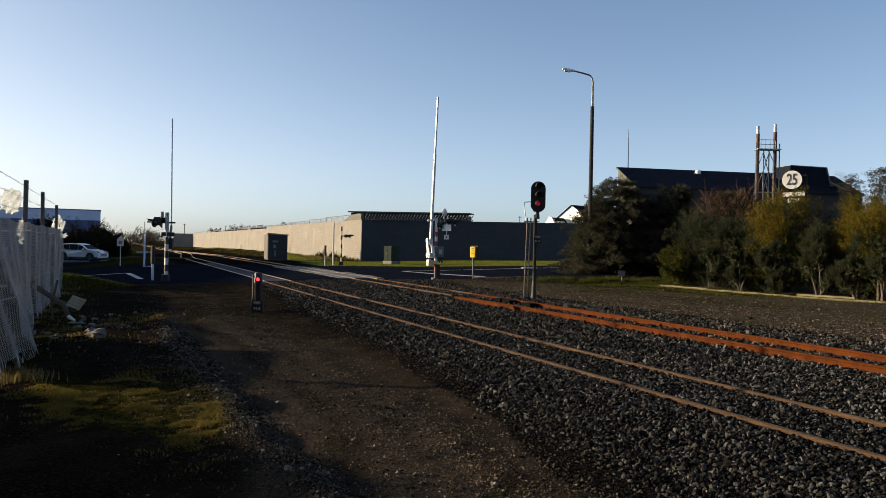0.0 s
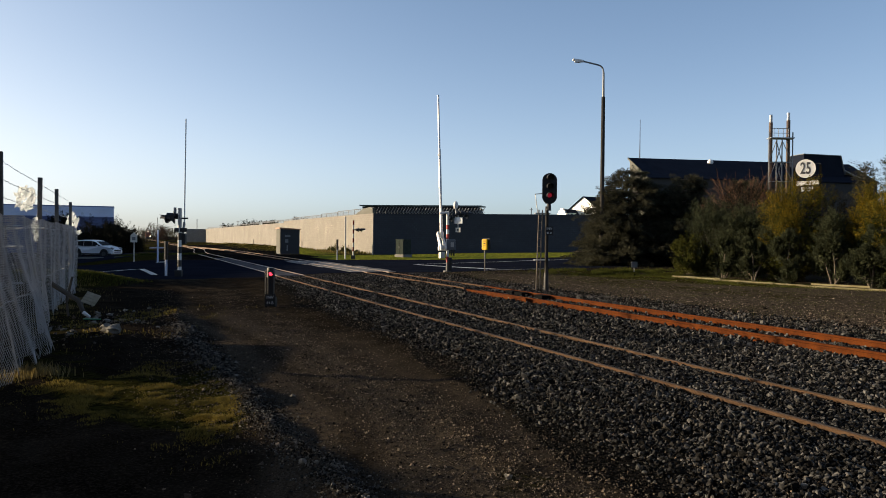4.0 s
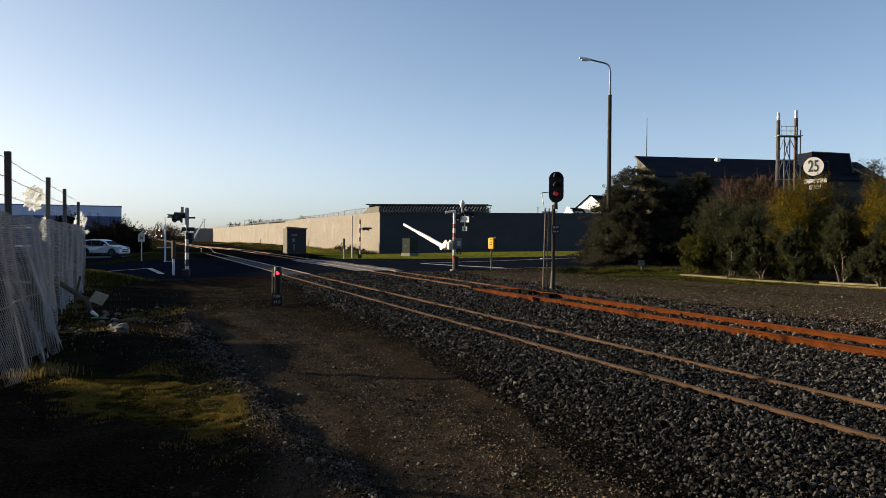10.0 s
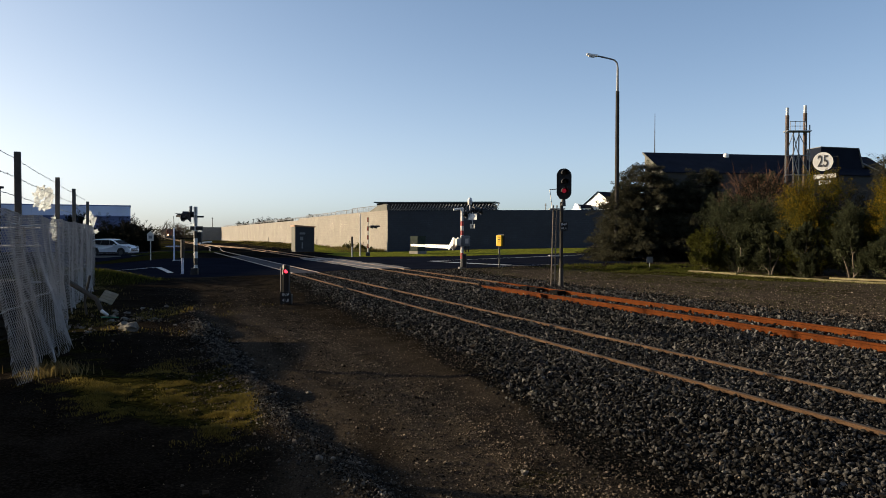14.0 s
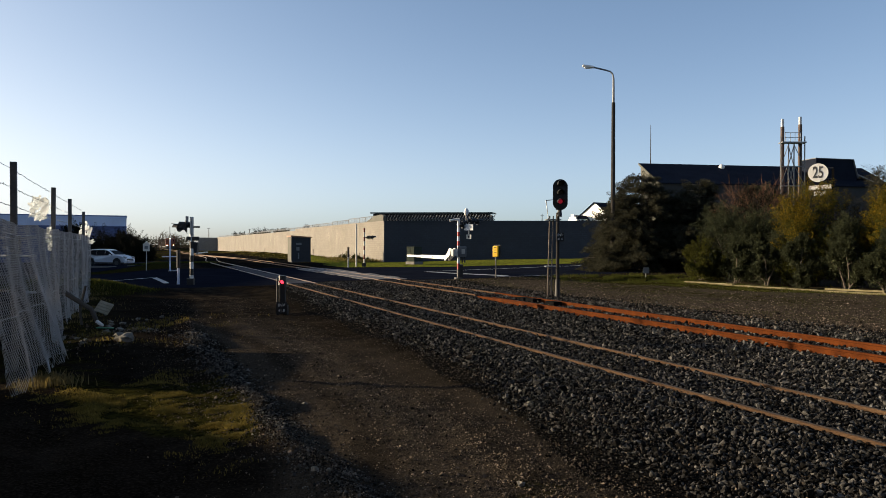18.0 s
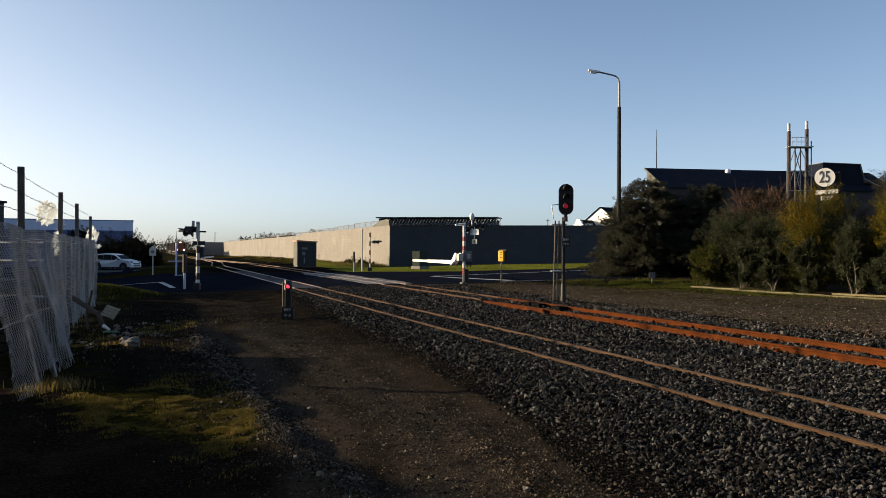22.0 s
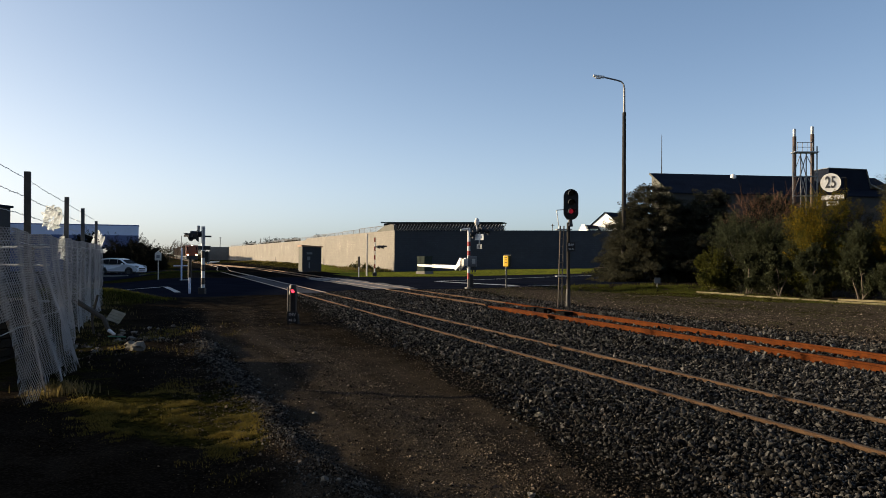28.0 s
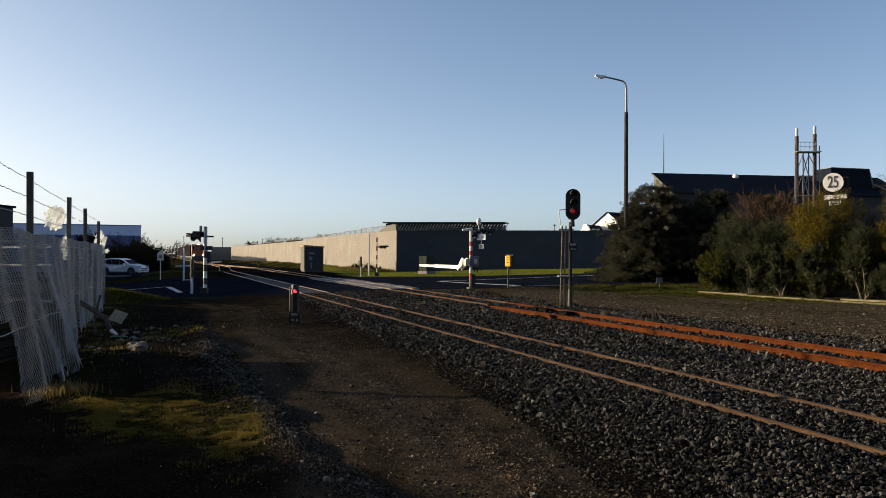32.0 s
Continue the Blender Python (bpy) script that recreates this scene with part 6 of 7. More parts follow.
for sgn in (1, -1):
    for k in range(-26, nst + 26):
        segs = 14
        prev = None
        for i in range(segs + 1):
            z = (MZ + 0.14) * i / segs
            s = k * pitch + sgn * z
            if not 0 <= s <= ln or z < mesh_foot(FY0 + s / math.hypot(1, 0.39)):
                prev = None
                continue
            c = mesh_point(s, z)
            o = len(mv)
            for a in (0, 2.1, 4.2):
                mv.append((c.x + 0.0031 * math.cos(a), c.y + 0.0031 * math.sin(a), c.z))
            if prev is not None:
                for j in range(3):
                    mf.append((prev + j, prev + (j + 1) % 3, o + (j + 1) % 3, o + j))
            prev = o
arrays("chain_link_mesh", np.array(mv), mf, M["fence_wire"], fence)["label"] = "slack galvanised chain-link mesh"
for z in (1.9, 0.9):
    tube("tie_wire", [mesh_point(s, z) for s in np.arange(0, ln, 0.4)], 0.006, M["galv"], fence)


def scrap(x, y, z, w, h, seed, label):
    """A crumpled rag of torn plastic caught on the wire."""
    rng = np.random.default_rng(seed)
    bm = B()
    n = 14
    grid = [[None] * n for _ in range(n)]
    for i in range(n):
        for j in range(n):
            u, v = i / (n - 1) - 0.5, j / (n - 1) - 0.5
            if (abs(u) * 2) ** 2 + (abs(v) * 2) ** 2 > 1.15 + 0.6 * noise.noise((u * 4, v * 4, seed)):
                continue
            nn = noise.noise((u * 5, v * 5, seed + 3))
            grid[i][j] = bm.verts.new((u * w * 0.35 + nn * 0.07, u * w * 0.94 + 0.05 * noise.noise((u * 7, v * 7, seed)), v * h + nn * 0.06))
    for i in range(n - 1):
        for j in range(n - 1):
            q = [grid[i][j], grid[i + 1][j], grid[i + 1][j + 1], grid[i][j + 1]]
            if all(q) and rng.random() > 0.06:
                bm.faces.new(q)
    bmesh.ops.solidify(bm, geom=bm.faces[:], thickness=0.004)
    turned(bm, Matrix.Translation((x, y, z)))
    return tagged(part("plastic_scrap", bm, M["plastic"], None), label, "litter", "scraps on the fence")


scrap(FX(15.3) - 0.22, 15.35, 2.30, 0.52, 0.5, 1, "torn pale plastic sheet caught on the barbed wire")
scrap(FX(15.4), 15.4, 1.72, 0.22, 0.5, 2, "strip of torn pale plastic hanging on the fence")
scrap(FX(25.4), 25.4, 2.02, 0.5, 0.62, 3, "torn pale plastic hanging at the fence's end")
scrap(FX(25.9) + 0.1, 25.9, 1.68, 0.5, 0.14, 4, "torn white plastic hanging at the fence's end")

# a pipe rack and stacked frames behind the fence
rack = thing("pipe_rack", pose(-13.5, 21.5, 0), "weathered steel pipe rack standing in the yard", "rack")
for z in (0.25, 1.25, 1.75):
    bm = B()
    rod(bm, (-3, 1.5, z), (2.2, 0.2, z + 0.02), 0.035, seg=7)
    part("rail", bm, M["galv"], rack)
for u in (0, 0.3, 0.6, 0.9):
    bm = B()
    rod(bm, (-3 + 5.2 * u, 1.5 - 1.3 * u, -0.1), (-3 + 5.2 * u, 1.5 - 1.3 * u, 1.85), 0.04, seg=7)
    part("upright", bm, M["wood"], rack)
pile = thing("timber_stack", pose(-16.5, 27.5, -0.05, 0, 0, -20), "low stack of dark weathered timber in the yard", "timber stack")
rng = np.random.default_rng(33)
for i in range(2):
    for j in range(4):
        bm = B()
        box(bm, (-1.2 + 0.55 * j + rng.uniform(-.05, .05), 0, 0.14 + 0.27 * i), (0.45, 4.0 + rng.uniform(-.3, .3), 0.25))
        part("timber", soften(bm, 0.015), M["sleeper"], pile)

# stack added behind the fence to cast the shade left of the path
sk = thing("shade_stack", pose(-7.75, 12.1, -0.2, 0, 0, 4), "low dark stack of pallets added to cast shade", "pallet stack")
for i in range(7):
    for j in range(3):
        bm = B()
        box(bm, (-0.5 + 0.5 * j, 0, 0.05 + 0.148 * i), (0.1, 3.05, 0.1))
        part("bearer", bm, M["dark_timber"], sk)
    for j in range(9):
        bm = B()
        box(bm, (rng.uniform(-0.02, 0.02), -1.42 + 0.355 * j, 0.113 + 0.148 * i), (1.14, 0.3, 0.022), pose(0, 0, 0, 0, 0, rng.uniform(-1, 1)))
        part("board", bm, M["dark_timber"], sk)

# planks added out of sight to shade the grass patch's near end
low = thing("timber_stack", pose(-6.25, 7.9, -0.2, 0, 0, 3), "unseen low stack of planks added to cast shade", "timber stack")
for i in range(3):
    for j in range(4):
        bm = B()
        box(bm, (-0.33 + 0.22 * j, rng.uniform(-0.1, 0.1), 0.09 + 0.155 * i), (0.2, 2.7, 0.15))
        part("plank", soften(bm, 0.01), M["dark_timber"], low)

# debris at the fence's foot
deb = thing("broken_pallet", pose(-7.6, 17.5, gz(-7.6, 17.5) + 0.24, 0, 0, 14) @ Matrix.Scale(0.75, 4), "weathered piece of a slatted pallet leaning on rubble", "pallet")
TILT = pose(0, 0, 0.17, 52, 0, 0) @ pose(0, 0, 0, 0, 0, -24)
for i in range(4):
    bm = B()
    box(bm, (0, -0.15 + 0.1 * i, 0.012), (0.42, 0.088, 0.02))
    turned(bm, TILT)
    part("slat", bm, M["board"], deb)
for x in (-0.14, 0.14):
    bm = B()
    box(bm, (x, 0, -0.02), (0.06, 0.42, 0.04))
    turned(bm, TILT)
    part("batten", bm, M["wood"], deb)
pole = thing("bent_pole", pose(-7.9, 17.3, gz(-7.9, 17.3)), "dark broken pole leaning out of the fence", "pole")
bm = B()
rod(bm, (-0.5, 0, 0.72), (0.2, -0.2, 0.36), 0.055, 0.05, 9)
rod(bm, (0.2, -0.2, 0.36), (0.36, -0.25, 0.05), 0.05, 0.045, 9)
part("shaft", bm, M["sleeper"], pole)
bm = B()
rod(bm, (0.34, -0.25, 0.1), (0.5, -0.3, 0.02), 0.045, 0.025, 9)
part("broken_end", bm, M["plastic"], pole, "pale broken end")
bm = B()
for a, b in (((0, 0, 0.0), (-0.04, 0, 0.3)), ((-0.04, 0, 0.3), (0.0, 0, 0.52)), ((0.0, 0, 0.52), (0.08, 0, 0.86))):
    rod(bm, a, b, 0.028, 0.025, 7)
tagged(ob := part("bent_pipe", bm, M["sleeper"]), "bent dark pipe sticking up by the fence", "pipe")
ob.matrix_basis = pose(-8.0, 17.3, gz(-8.0, 17.3))
bm = B()
box(bm, (0, 0, 0.01), (0.34, 0.07, 0.02), pose(0, 0, 0, 0, 4, 30))
M["green_plastic"] = material("green_plastic", (0.02, 0.2, 0.10), None, 0.5, 6, 0.6, 0.1, 20)
tagged(ob := part("plastic_strip", bm, M["green_plastic"]), "green plastic strip lying on the ground", "litter")
ob.matrix_basis = pose(-7.1, 16.4, gz(-7.1, 16.4) + 0.03)
rng = np.random.default_rng(5)


def lump(x, y, s, seed, mat, name="rubble_lump", label="pale broken concrete lump among the grass", cat="rubble"):
    bm = B()
    bmesh.ops.create_icosphere(bm, subdivisions=2, radius=s)
    for v in bm.verts:
        v.co *= 1 + 0.8 * noise.noise(v.co * 3 / s * 0.6 + Vector((seed * 7.1, 0, 0)))
        v.co.z *= 0.6
    ob = tagged(part(name, bm, mat), label, cat, "rubble by the fence")
    ob.matrix_basis = pose(x, y, gz(x, y) + s * 0.25, 0, 0, seed * 50)
    return ob


for i in range(15):
    lump(rng.normal(-5.95, 0.55), rng.normal(14.2, 0.9), rng.uniform(0.025, 0.08), i, M["rubble"])
for i in range(10):
    lump(rng.normal(-7.2, 0.4), rng.normal(17.4, 0.8), rng.uniform(0.03, 0.07), 40 + i, M["rubble"])
lump(-5.5, 13.5, 0.14, 77, M["rubble"])
lump(-5.8, 14.0, 0.11, 78, M["rubble"])


# ---- loose stone and grass ----


def pebbles(name, xs, ys, zs, sizes, mat, label, category, seed, sub=1, parent=None):
    """Many faceted stones as one mesh; each an island of its own."""
    bm = B()
    if sub:
        bmesh.ops.create_icosphere(bm, subdivisions=sub, radius=1.0)
    else:
        bmesh.ops.create_cone(bm, cap_ends=True, segments=4, radius1=1.0, radius2=0.7, depth=1.3)
        bmesh.ops.triangulate(bm, faces=bm.faces[:])
    bm.verts.index_update()
    bv = np.array([v.co[:] for v in bm.verts])
    bf = np.array([[v.index for v in f.verts] for f in bm.faces])
    bm.free()
    rng = np.random.default_rng(seed)
    n = len(xs)
    jit = rng.uniform(0.5, 1.35, (n, len(bv), 1))
    sc = sizes[:, None, None] * rng.uniform(0.6, 1.25, (n, 1, 3))
    th, ph = rng.uniform(0, 2 * np.pi, n), rng.uniform(0, 2 * np.pi, n)
    p = bv[None] * jit * sc
    c, s = np.cos(th)[:, None], np.sin(th)[:, None]
    x, y, z = p[..., 0] * c - p[..., 1] * s, p[..., 0] * s + p[..., 1] * c, p[..., 2]
    c, s = np.cos(ph)[:, None], np.sin(ph)[:, None]
    x, z = x * c - z * s, x * s + z * c
    v = np.stack([x + xs[:, None], y + ys[:, None], z + zs[:, None]], -1).reshape(-1, 3)
    f = (bf[None] + (np.arange(n) * len(bv))[:, None, None]).reshape(-1, 3)
    me = bpy.data.meshes.new(name)
    me.vertices.add(len(v))
    me.vertices.foreach_set("co", v.astype(np.float32).ravel())
    me.loops.add(f.size)
    me.loops.foreach_set("vertex_index", f.astype(np.int32).ravel())
    me.polygons.add(len(f))
    me.polygons.foreach_set("loop_start", np.arange(0, f.size, 3, dtype=np.int32))
    me.update(calc_edges=True)
    me.polygons.foreach_set("use_smooth", [False] * len(me.polygons))
    me.materials.append(mat)
    ob = new(name, me)
    if parent:
        ob.parent = parent
        return tagged(ob, label, kind="stuff")
    return tagged(ob, label, category, kind="stuff")


def scatter(rng, n, dlo, dhi, ylo, yhi, power):
    """Places in a strip along the tracks, thinner far off."""
    y = ylo * (yhi / ylo) ** (rng.uniform(0, 1, n) ** power)
    d = rng.uniform(dlo, dhi, n)
    return d * RUN + A1 - SLOPE * y, y, d


rng = np.random.default_rng(42)


def ballast(name, n, ylo, yhi, mean, sub, seed):
    x, y, d = scatter(rng, n, -3.0, 8.2, ylo, yhi, 1.0)
    edge = np.interp(y, EDGE_Y, EDGE_D) + 0.1 * np.sin(y * 1.3) + rng.normal(size=len(y)) * 0.13
    ok = (d > edge) & (np.abs(x) / y < 0.66) & (y < np.interp(x, NEAR_X, NEAR_Y) - 0.1) & (d < 7.3 + rng.normal(size=len(y)) * 0.5)
    for c in (A1, A2):
        q = (x + SLOPE * y - c) / RUN
        ok &= (np.abs(np.abs(q) - GAUGE) > 0.055)
    x, y = x[ok], y[ok]
    sz = mean * rng.lognormal(0, 0.3, len(x))
    zz = np.minimum(terrain(x, y) + sz * rng.uniform(-0.2, 1.6, len(x)) - 0.012, -0.012 - sz * 0.5)
    if sub:
        # the stones nearest to the path's end lie as pieces of their own
        first = np.argsort(y)[:300]
        rest = np.setdiff1d(np.arange(len(x)), first)
        for i in first:
            ob = new("stone", STONES[int(i) % len(STONES)])
            ob.parent = bed
            ob.matrix_basis = Matrix.Translation((x[i], y[i], zz[i])) @ pose(0, 0, 0, *rng.uniform(0, 360, 3)) @ Matrix.Scale(float(sz[i]), 4)
        x, y, zz, sz = x[rest], y[rest], zz[rest], sz[rest]
    pebbles(name, x, y, zz, sz, M["stone"], "dark grey crushed stone ballast round the rails", "ballast", seed, sub, bed)


bed = thing("ballast_bed", Matrix(), "bed of dark grey crushed stone round the rails", "ballast", kind="structure")
STONES = []
for k in range(8):
    bm = B()
    bmesh.ops.create_icosphere(bm, subdivisions=1, radius=1.0)
    for v in bm.verts:
        v.co = Vector((v.co.x * rng.uniform(0.7, 1.2), v.co.y * rng.uniform(0.7, 1.2), v.co.z * rng.uniform(0.5, 1.0)))
    me = bpy.data.meshes.new("stone")
    bm.to_mesh(me)
    bm.free()
    me.materials.append(M["single_stone"])
    STONES.append(me)


ballast("ballast", 82000, 4.6, 8.5, 0.0145, 1, 1)
ballast("ballast", 85000, 8.5, 14.0, 0.0175, 0, 21)
ballast("ballast", 80000, 14.0, 37.5, 0.0225, 0, 11)
x, y, d = scatter(rng, 150000, -6.6, -1.7, 4.2, 26, 1.0)
ok = (np.abs(x) / y < 0.66)
wgt = 0.5 + 0.5 * np.sin(d * 3.1 + 0.4 * np.sin(y * 0.7))
ok &= rng.uniform(0, 1, len(x)) < 0.25 + 0.75 * wgt
# stones are thinned in the cast shade to keep the ground dark there
ok &= rng.uniform(0, 1, len(x)) < (1 - 0.7 * smooth(15, 20, y)) * smooth(-6.6, -5.0, d) * (0.12 + 0.88 * smooth(-0.2, 0.5, (x + 4.03) * 0.65 + (y - 8.64) * 0.76))
x, y = x[ok], y[ok]
sz = 0.0052 * rng.lognormal(0, 0.45, len(x))
pebbles("path_gravel", x, y, terrain(x, y) + sz * 0.2, sz, M["pebble"], "loose small stones on the worn gravel path", "gravel", 2, 0)
n = 13000
y = 4.6 * (15 / 4.6) ** rng.uniform(0, 1, n)
d = np.interp(y, RIDGE_Y, RIDGE_D) + rng.normal(size=n) * 0.16 + 0.06
x = d * RUN + A1 - SLOPE * y
sz = 0.0078 * rng.lognormal(0, 0.42, n) * np.clip(y / 9, 0.8, 1.3)
pebbles("windrow_gravel", x, y, terrain(x, y) + sz * 0.25, sz, M["windrow"], "low windrow of loose gravel along the path's edge", "gravel", 19, 0)
x, y, d = scatter(rng, 90000, 6.4, 19.0, 9, 40, 1.0)
ok = (np.abs(x) / y < 0.66) & (y < np.interp(x, NEAR_X, NEAR_Y)) & (rng.uniform(0, 1, len(x)) < 0.25 + 0.75 * smooth(14, 6.6, d))
x, y = x[ok], y[ok]
sz = 0.0115 * rng.lognormal(0, 0.4, len(x))
pebbles("yard_gravel", x, y, terrain(x, y) + sz * 0.2, sz, M["pebble"], "loose gravel thinning out across the yard", "gravel", 9, 0)
# brighter loose stones
for i, (px, py, s) in enumerate(((-1.02, 6.15, 0.035), (-0.9, 6.05, 0.022), (0.55, 5.8, 0.03), (0.9, 8.6, 0.05), (-1.6, 8.9, 0.03))):
    lump(px, py, s, 60 + i, M["rubble"], "loose_stone", "pale loose stone lying on the gravel", "stone")


def blades(name, xs, ys, hs, mat, label, seed, lean=0.5):
    """Single grass blades: bent three-point strips."""
    rng = np.random.default_rng(seed)
    n = len(xs)
    z = terrain(xs, ys)
    th = rng.uniform(0, 2 * np.pi, n)
    w = hs * 0.04 + 0.0025
    dx, dy = np.cos(th), np.sin(th)
    ln = rng.uniform(0.1, 1.0, n) * lean * hs
    lx, ly = -dy * ln, dx * ln
    v = np.stack([np.stack([xs - dx * w, ys - dy * w, z - 0.01], -1), np.stack([xs + dx * w, ys + dy * w, z - 0.01], -1),
                  np.stack([xs + dx * w * 0.7 + lx * 0.4, ys + dy * w * 0.7 + ly * 0.4, z + hs * 0.6], -1), np.stack([xs - dx * w * 0.7 + lx * 0.4, ys - dy * w * 0.7 + ly * 0.4, z + hs * 0.6], -1),
                  np.stack([xs + lx, ys + ly, z + hs], -1)], 1).reshape(-1, 3)
    o = np.arange(n)[:, None] * 5
    f = [tuple(r) for r in (o + np.array([0, 1, 2, 3])).tolist()] + [tuple(r) for r in (o + np.array([3, 2, 4])).tolist()]
    return tagged(arrays(name, v, f, mat), label, "grass", kind="stuff")


n = 260000
x, y = rng.normal(-2.75, 1.0, n), rng.normal(8.3, 1.05, n)
dens = np.array([noise.noise((a * 1.7, b * 1.7, 9)) + 0.5 * noise.noise((a * 5, b * 5, 3)) for a, b in zip(x, y)])
edge = (x + 4.03) * 0.65 + (y - 8.64) * 0.76          # the patch is cut to the sunlit wedge; its shaded side stays bare
ok = (dens > 0.17 + rng.normal(size=n) * 0.1) & (track_off(x, y) < -5.3 + rng.normal(size=n) * 0.1) & (y > 3.2) & (x > FX(y) - 0.4) & (edge > rng.normal(size=n) * 0.25 - 0.1)
blades("grass", x[ok], y[ok], 0.006 + (0.012 + 0.045 * np.clip(dens[ok], 0, 0.6)) * rng.uniform(0, 1, ok.sum()) ** 1.5, M["grass"], "thin yellow-green grass on mossy soil", 3, 1.9)
# broken bits and tufts round the debris
n = 1300
x, y = rng.normal(-6.2, 0.75, n), rng.normal(15.0, 1.5, n)
ok = (np.array([noise.noise((a * 1.1, b * 1.1, 17)) for a, b in zip(x, y)]) > -0.05) & (x > FX(y) + 0.1)
x, y = x[ok], y[ok]
sz = 0.014 * rng.lognormal(0, 0.55, len(x))
pebbles("rubble_bits", x, y, terrain(x, y) + sz * 0.3, sz, M["pebble"], "scattered broken concrete bits by the fence", "rubble", 31, 0)
n = 9000
x, y = rng.normal(-6.3, 0.9, n), rng.normal(15.4, 1.9, n)
ok = (np.array([noise.noise((a * 1.3, b * 1.3, 5)) for a, b in zip(x, y)]) > 0.08) & (x > FX(y) + 0.05)
blades("grass", x[ok], y[ok], 0.01 + 0.06 * rng.uniform(0, 1, ok.sum()) ** 2, M["grass"], "tufts of rough grass among the rubble", 33, 0.8)
n = 520
x, y = rng.normal(-5.05, 0.17, n), rng.normal(10.0, 0.2, n)
blades("dry_grass", x, y, rng.uniform(0.04, 0.15, n), M["straw"], "dry straw-coloured tuft under the torn fence mesh", 13, 0.7)
n = 7000
y = rng.uniform(12, 27, n)
x = FX(y) + np.abs(rng.normal(size=n)) * 0.55 - 0.15
dens = np.array([noise.noise((a * 0.9, b * 0.9, 4)) for a, b in zip(x, y)])
ok = dens > 0.12
blades("dry_grass", x[ok], y[ok], rng.uniform(0.02, 0.09, ok.sum()), M["straw"], "dry straw-coloured grass along the fence's foot", 4, 0.7)
n = 34000
x = rng.uniform(-24, -9.9, n)
x = x[rng.uniform(-11.6, -9.9, n) > x]
n = len(x)
y = rng.normal(27.2, 0.5, n) + 0.1 * (x + 12)
blades("grass", x, y, rng.uniform(0.02, 0.13, n), M["turf"], "strip of short grass at the road's edge", 5)
n = 9000
s = rng.uniform(-0.1, 1.25, n)
x = K0.x + (K1.x - K0.x) * s + rng.normal(size=n) * 0.35
y = K0.y + (K1.y - K0.y) * s + rng.normal(size=n) * 0.35
blades("grass", x, y, rng.uniform(0.02, 0.09, n), M["turf"], "rough grass along the kerb", 6)
n = 26000
x, y = rng.normal(9.0, 1.7, n), rng.normal(38.4, 0.9, n)
ok = np.array([noise.noise((a * 1.2, b * 1.2, 2)) for a, b in zip(x, y)]) > 0.05
x, y, n = x[ok], y[ok], int(ok.sum())
blades("grass", x, y, rng.uniform(0.03, 0.17, n), M["turf"], "bright grass under the conifer", 7)
n = 22000
q = rng.uniform(-0.3, 0.75, n)
x, y = K0.x + (K1.x - K0.x) * q - 0.95 + rng.normal(size=n) * 0.75, K0.y + (K1.y - K0.y) * q - 0.7 + rng.normal(size=n) * 0.6
ok = np.array([noise.noise((a * 0.9, b * 0.9, 21)) + 0.5 * noise.noise((a * 3, b * 3, 2)) for a, b in zip(x, y)]) > 0.0
blades("grass", x[ok], y[ok], rng.uniform(0.015, 0.07, ok.sum()), M["turf"], "low yellow-green grass before the kerb's end", 26, 0.9)
n = 5000
q = rng.uniform(0, 1, n)
x, y = -27.2 + 6.0 * q + rng.normal(size=n) * 0.3, 67.6 + 3.1 * q + np.abs(rng.normal(size=n)) * 0.7
blades("grass", x, y, rng.uniform(0.05, 0.2, n), M["turf"], "strip of short grass by the forecourt kerb", 25)
n = 60000
y = rng.uniform(18, 40, n)
d = rng.uniform(7.6, 19.0, n)
x = d * RUN + A1 - SLOPE * y
dens = np.array([noise.noise((a * 0.7, b * 0.7, 6)) + 0.5 * noise.noise((a * 2.5, b * 2.5, 3)) for a, b in zip(x, y)])
ok = (dens > 0.0 + rng.normal(size=n) * 0.15) & (np.abs(x) / y < 0.66) & (y < np.interp(x, NEAR_X, NEAR_Y))
blades("grass", x[ok], y[ok], rng.uniform(0.008, 0.026, ok.sum()), M["turf"], "thin worn grass across the gravel yard", 15, 0.9)
n = 70000
s = rng.uniform(0, 100, n) ** 1.0
off = -np.abs(rng.normal(size=n)) * 2.9
x = CORNER.x + W_LEFT.x * s + off * 0.92
y = CORNER.y + W_LEFT.y * s + off * 0.39
ok = (y > np.interp(x, FAR_X, FAR_Y) + 1.0) & (np.array([noise.noise((a * 0.45, b * 0.45, 12)) + 0.4 * noise.noise((a * 1.5, b * 1.5, 2)) for a, b in zip(x, y)]) > 0.04)
blades("wall_grass", x[ok], y[ok], rng.uniform(0.08, 0.46, ok.sum()) ** 1.2 * np.clip(1.2 + off[ok] / 5, 0.4, 1), M["verge"], "rank green grass at the foot of the block wall", 8)


# weeds at the wall's foot
for i, (q, h, w) in enumerate(((3.0, 0.5, 1.0), (5.2, 0.75, 1.4), (6.8, 0.6, 1.2), (9.0, 0.95, 1.6), (11.0, 0.7, 1.3), (14.0, 0.6, 1.5))):
    x, y = along_wall(W_LEFT, q)
    shrub("weed_clump", x - 0.9, y - 0.4, h, w, M["leaf_olive"] if i % 2 else M["leaf"], "rank green and brown weeds at the wall's foot", 170 + i, clumps=26, per=24, leaf=0.05, bare=0.03, category="weeds")


# ---- train ----
TW = Vector((SLOPE, -1, 0)).normalized()          # the way it goes
HEAD_TURN = math.degrees(math.atan2(TW.y, TW.x))


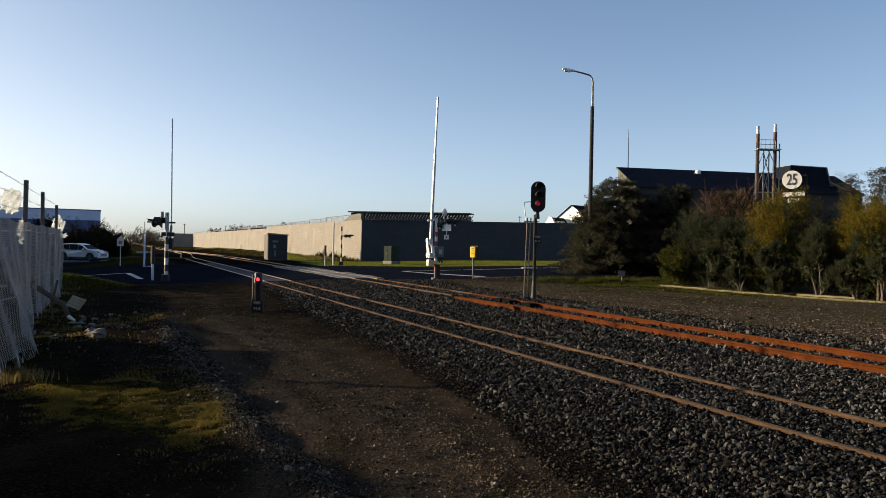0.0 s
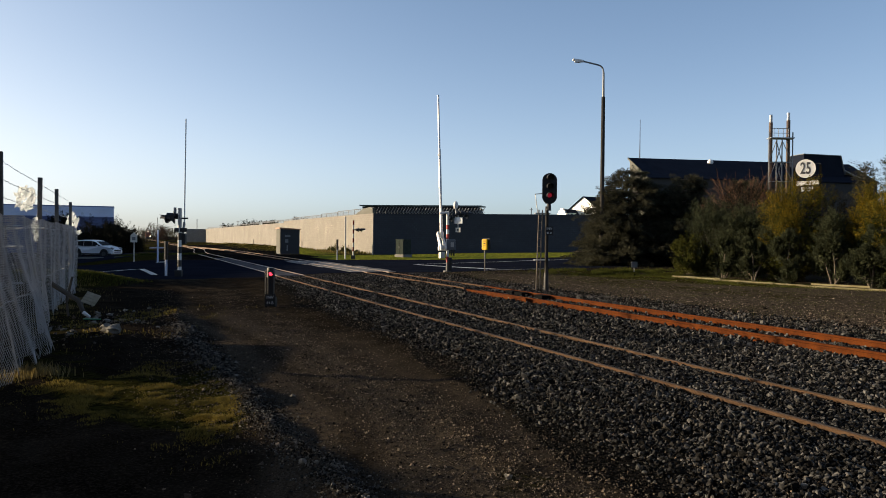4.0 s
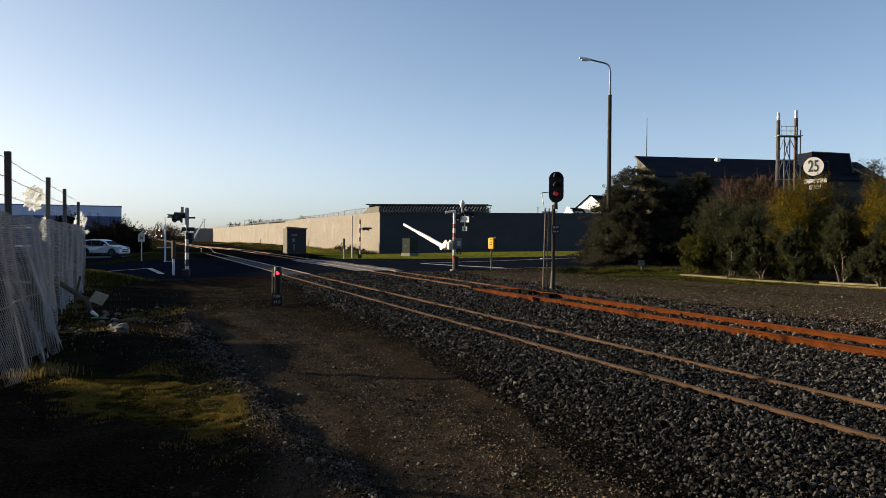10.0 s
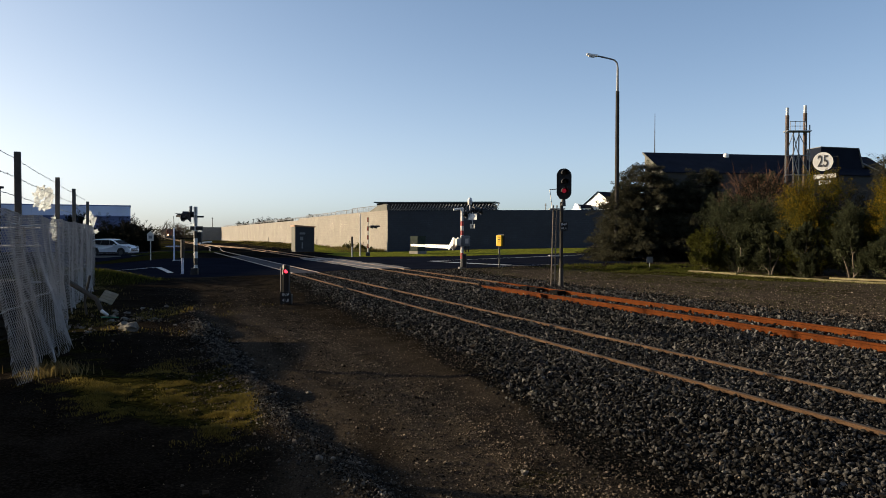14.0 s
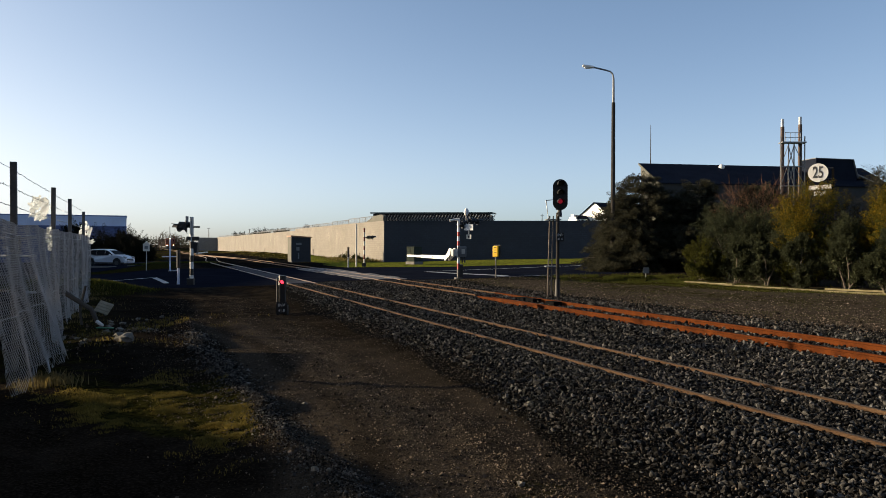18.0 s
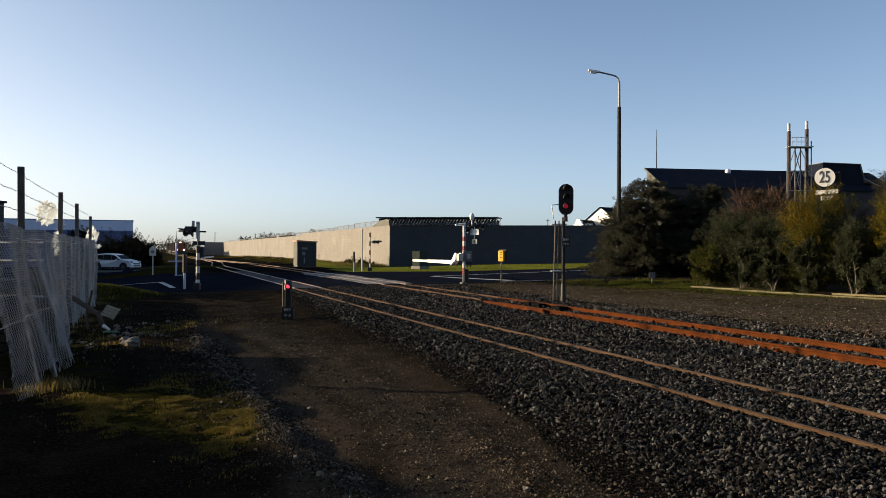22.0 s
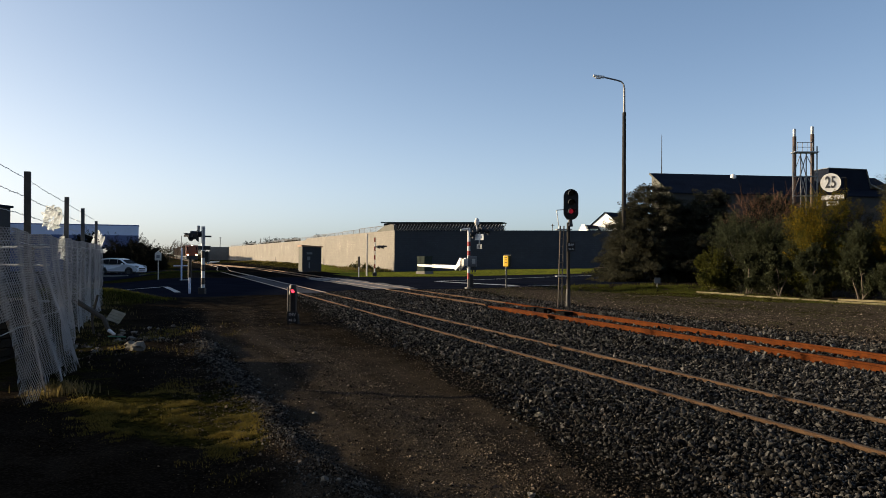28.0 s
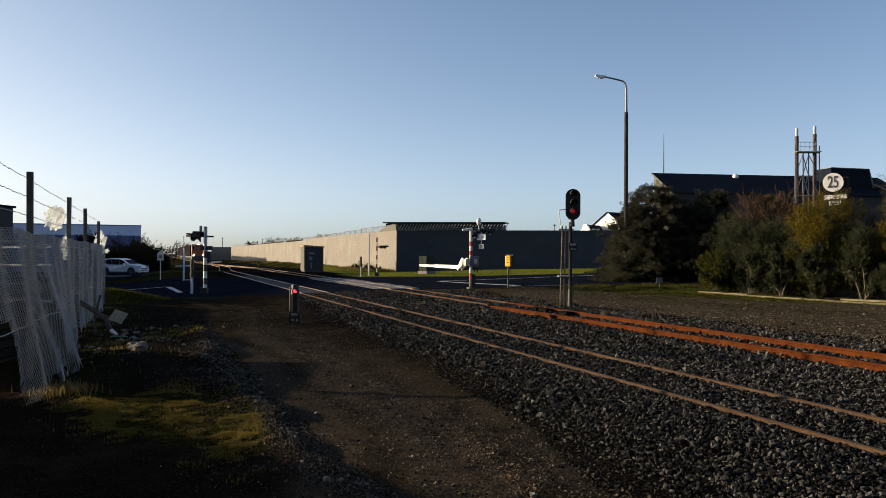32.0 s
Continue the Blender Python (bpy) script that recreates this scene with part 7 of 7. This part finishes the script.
def loco():
    """Local x runs forward; the origin is on the rails below the front coupler."""
    t = thing("locomotive", pose(8.6 - SLOPE * 400, 400, 0, 0, 0, HEAD_TURN), "orange diesel locomotive with lit headlights", "locomotive")
    bm = B()
    box(bm, (-7.0, 0, 2.35), (13.4, 1.7, 2.3))
    part("hood", soften(bm, 0.08), M["loco_orange"], t, "orange engine hood")
    bm = B()
    extrude(bm, [(-3.0, 1.15), (-0.5, 1.15), (-0.35, 2.3), (-0.7, 3.45), (-0.95, 3.6), (-3.0, 3.65)], -1.32, 1.32)
    cabp = part("cab", soften(bm, 0.06), M["loco_orange"], t, "orange cab")
    for s in (-0.62, 0.62):
        bm = B()
        box(bm, (-0.5, s, 2.85), (0.08, 0.95, 0.62), pose(0, 0, 0, 0, -16, 0))
        part("windscreen", bm, M["glass"], cabp)
    bm = B()
    box(bm, (-7.2, 0, 1.0), (14.0, 2.5, 0.3))
    part("frame", bm, M["black"], t)
    bm = B()
    box(bm, (-0.3, 0, 0.75), (0.3, 2.5, 0.9))
    part("buffer_beam", soften(bm, 0.03), M["black"], t)
    bm = B()
    rod(bm, (-0.6, 0, 3.3), (-0.42, 0, 3.3), 0.34, seg=12)
    part("headlight", bm, M["headlight"], t, "bright lit headlight")
    for s in (-1, 1):
        bm = B()
        rod(bm, (-0.3, s * 0.95, 1.38), (-0.12, s * 0.95, 1.38), 0.16, seg=10)
        part("ditch_light", bm, M["headlight"], t, "lit lower light")
    for x in (-2.8, -11.2):
        bm = B()
        for dx in (-1.5, 0, 1.5):
            for s in (-0.56, 0.56):
                rod(bm, (x + dx, s - 0.06, 0.46), (x + dx, s + 0.06, 0.46), 0.46, seg=16)
        box(bm, (x, 0, 0.6), (4.0, 1.9, 0.3))
        part("bogie", bm, M["black"], t)
    return t


def wagon(boxes, mat, label):
    """A flat wagon that carries boxes given as (from, to, height)."""
    t = thing("wagon", pose(8.6 - SLOPE * 430, 430, 0, 0, 0, HEAD_TURN), label, "wagon", "wagons of the train")
    bm = B()
    box(bm, (-7, 0, 0.95), (13.6, 2.3, 0.28))
    part("deck", bm, M["black"], t)
    for x0, x1, h in boxes:
        bm = B()
        box(bm, (-(x0 + x1) / 2, 0, 1.1 + h / 2), (x1 - x0, 2.4, h))
        part("container", soften(bm, 0.03), mat, t)
    for x in (-2.4, -11.6):
        bm = B()
        for dx in (-0.9, 0.9):
            for s in (-0.56, 0.56):
                rod(bm, (x + dx, s - 0.06, 0.42), (x + dx, s + 0.06, 0.42), 0.42, seg=14)
        box(bm, (x, 0, 0.5), (2.4, 1.8, 0.25))
        part("bogie", bm, M["black"], t)
    return t


engine = loco()
wagons = []
LOADS = [((0.6, 5.4, 2.5), (7.4, 13.2, 2.5)), ((0.6, 6.2, 2.6), (8.0, 13.3, 2.4)), ((1.0, 6.4, 2.5), (7.6, 13.0, 2.6)), ((0.6, 6.0, 2.6), (7.8, 13.0, 2.6)), ((0.6, 6.0, 2.4), (7.8, 13.0, 2.6)),
         ((0.6, 6.2, 2.6), (8.0, 13.3, 2.4)), ((0.6, 6.0, 2.6), (7.8, 13.0, 2.6)), ((0.6, 6.0, 2.4), (7.8, 13.0, 2.6))]
for i, ld in enumerate(LOADS):
    wagons.append(wagon(ld, M["wagon"], "flat wagon loaded with steel containers"))

TRAIN = [(0, 436), (4, 390), (8, 346), (12, 305), (16, 266), (20, 231), (24, 203), (28, 180), (32, 162)]
BOOM = [(0, 95), (3.0, 94.5), (3.5, 90), (4.2, 82), (5.0, 69), (5.5, 61), (6, 53), (6.5, 46), (7, 39), (7.5, 33), (8, 28), (8.5, 22.5), (9, 18), (9.5, 14), (10, 10), (10.5, 6), (11, 3.2), (11.5, 1.2), (12.2, 0), (13, 0), (32, 0)]


def motions():
    walk(boom, [(t, pose(*BOOM_PIVOT, 0, -a, BOOM_TURN)) for t, a in BOOM])
    walk(boom2, [(t, pose(*BOOM2_PIVOT, 0, -(a + 5 * math.sin(math.radians(min(a, 90) * 2))), BOOM2_TURN)) for t, a in BOOM])
    for i, w in enumerate([engine] + wagons):
        back = 0.0 if i == 0 else 14.6 + (i - 1) * 14.2
        rows = []
        for t, y in TRAIN:
            p = Vector((8.6 - SLOPE * y, y, 0)) - TW * back
            rows.append((t, pose(p.x, p.y, 0.0, 0, 0, HEAD_TURN)))
        walk(w, rows)


motions()
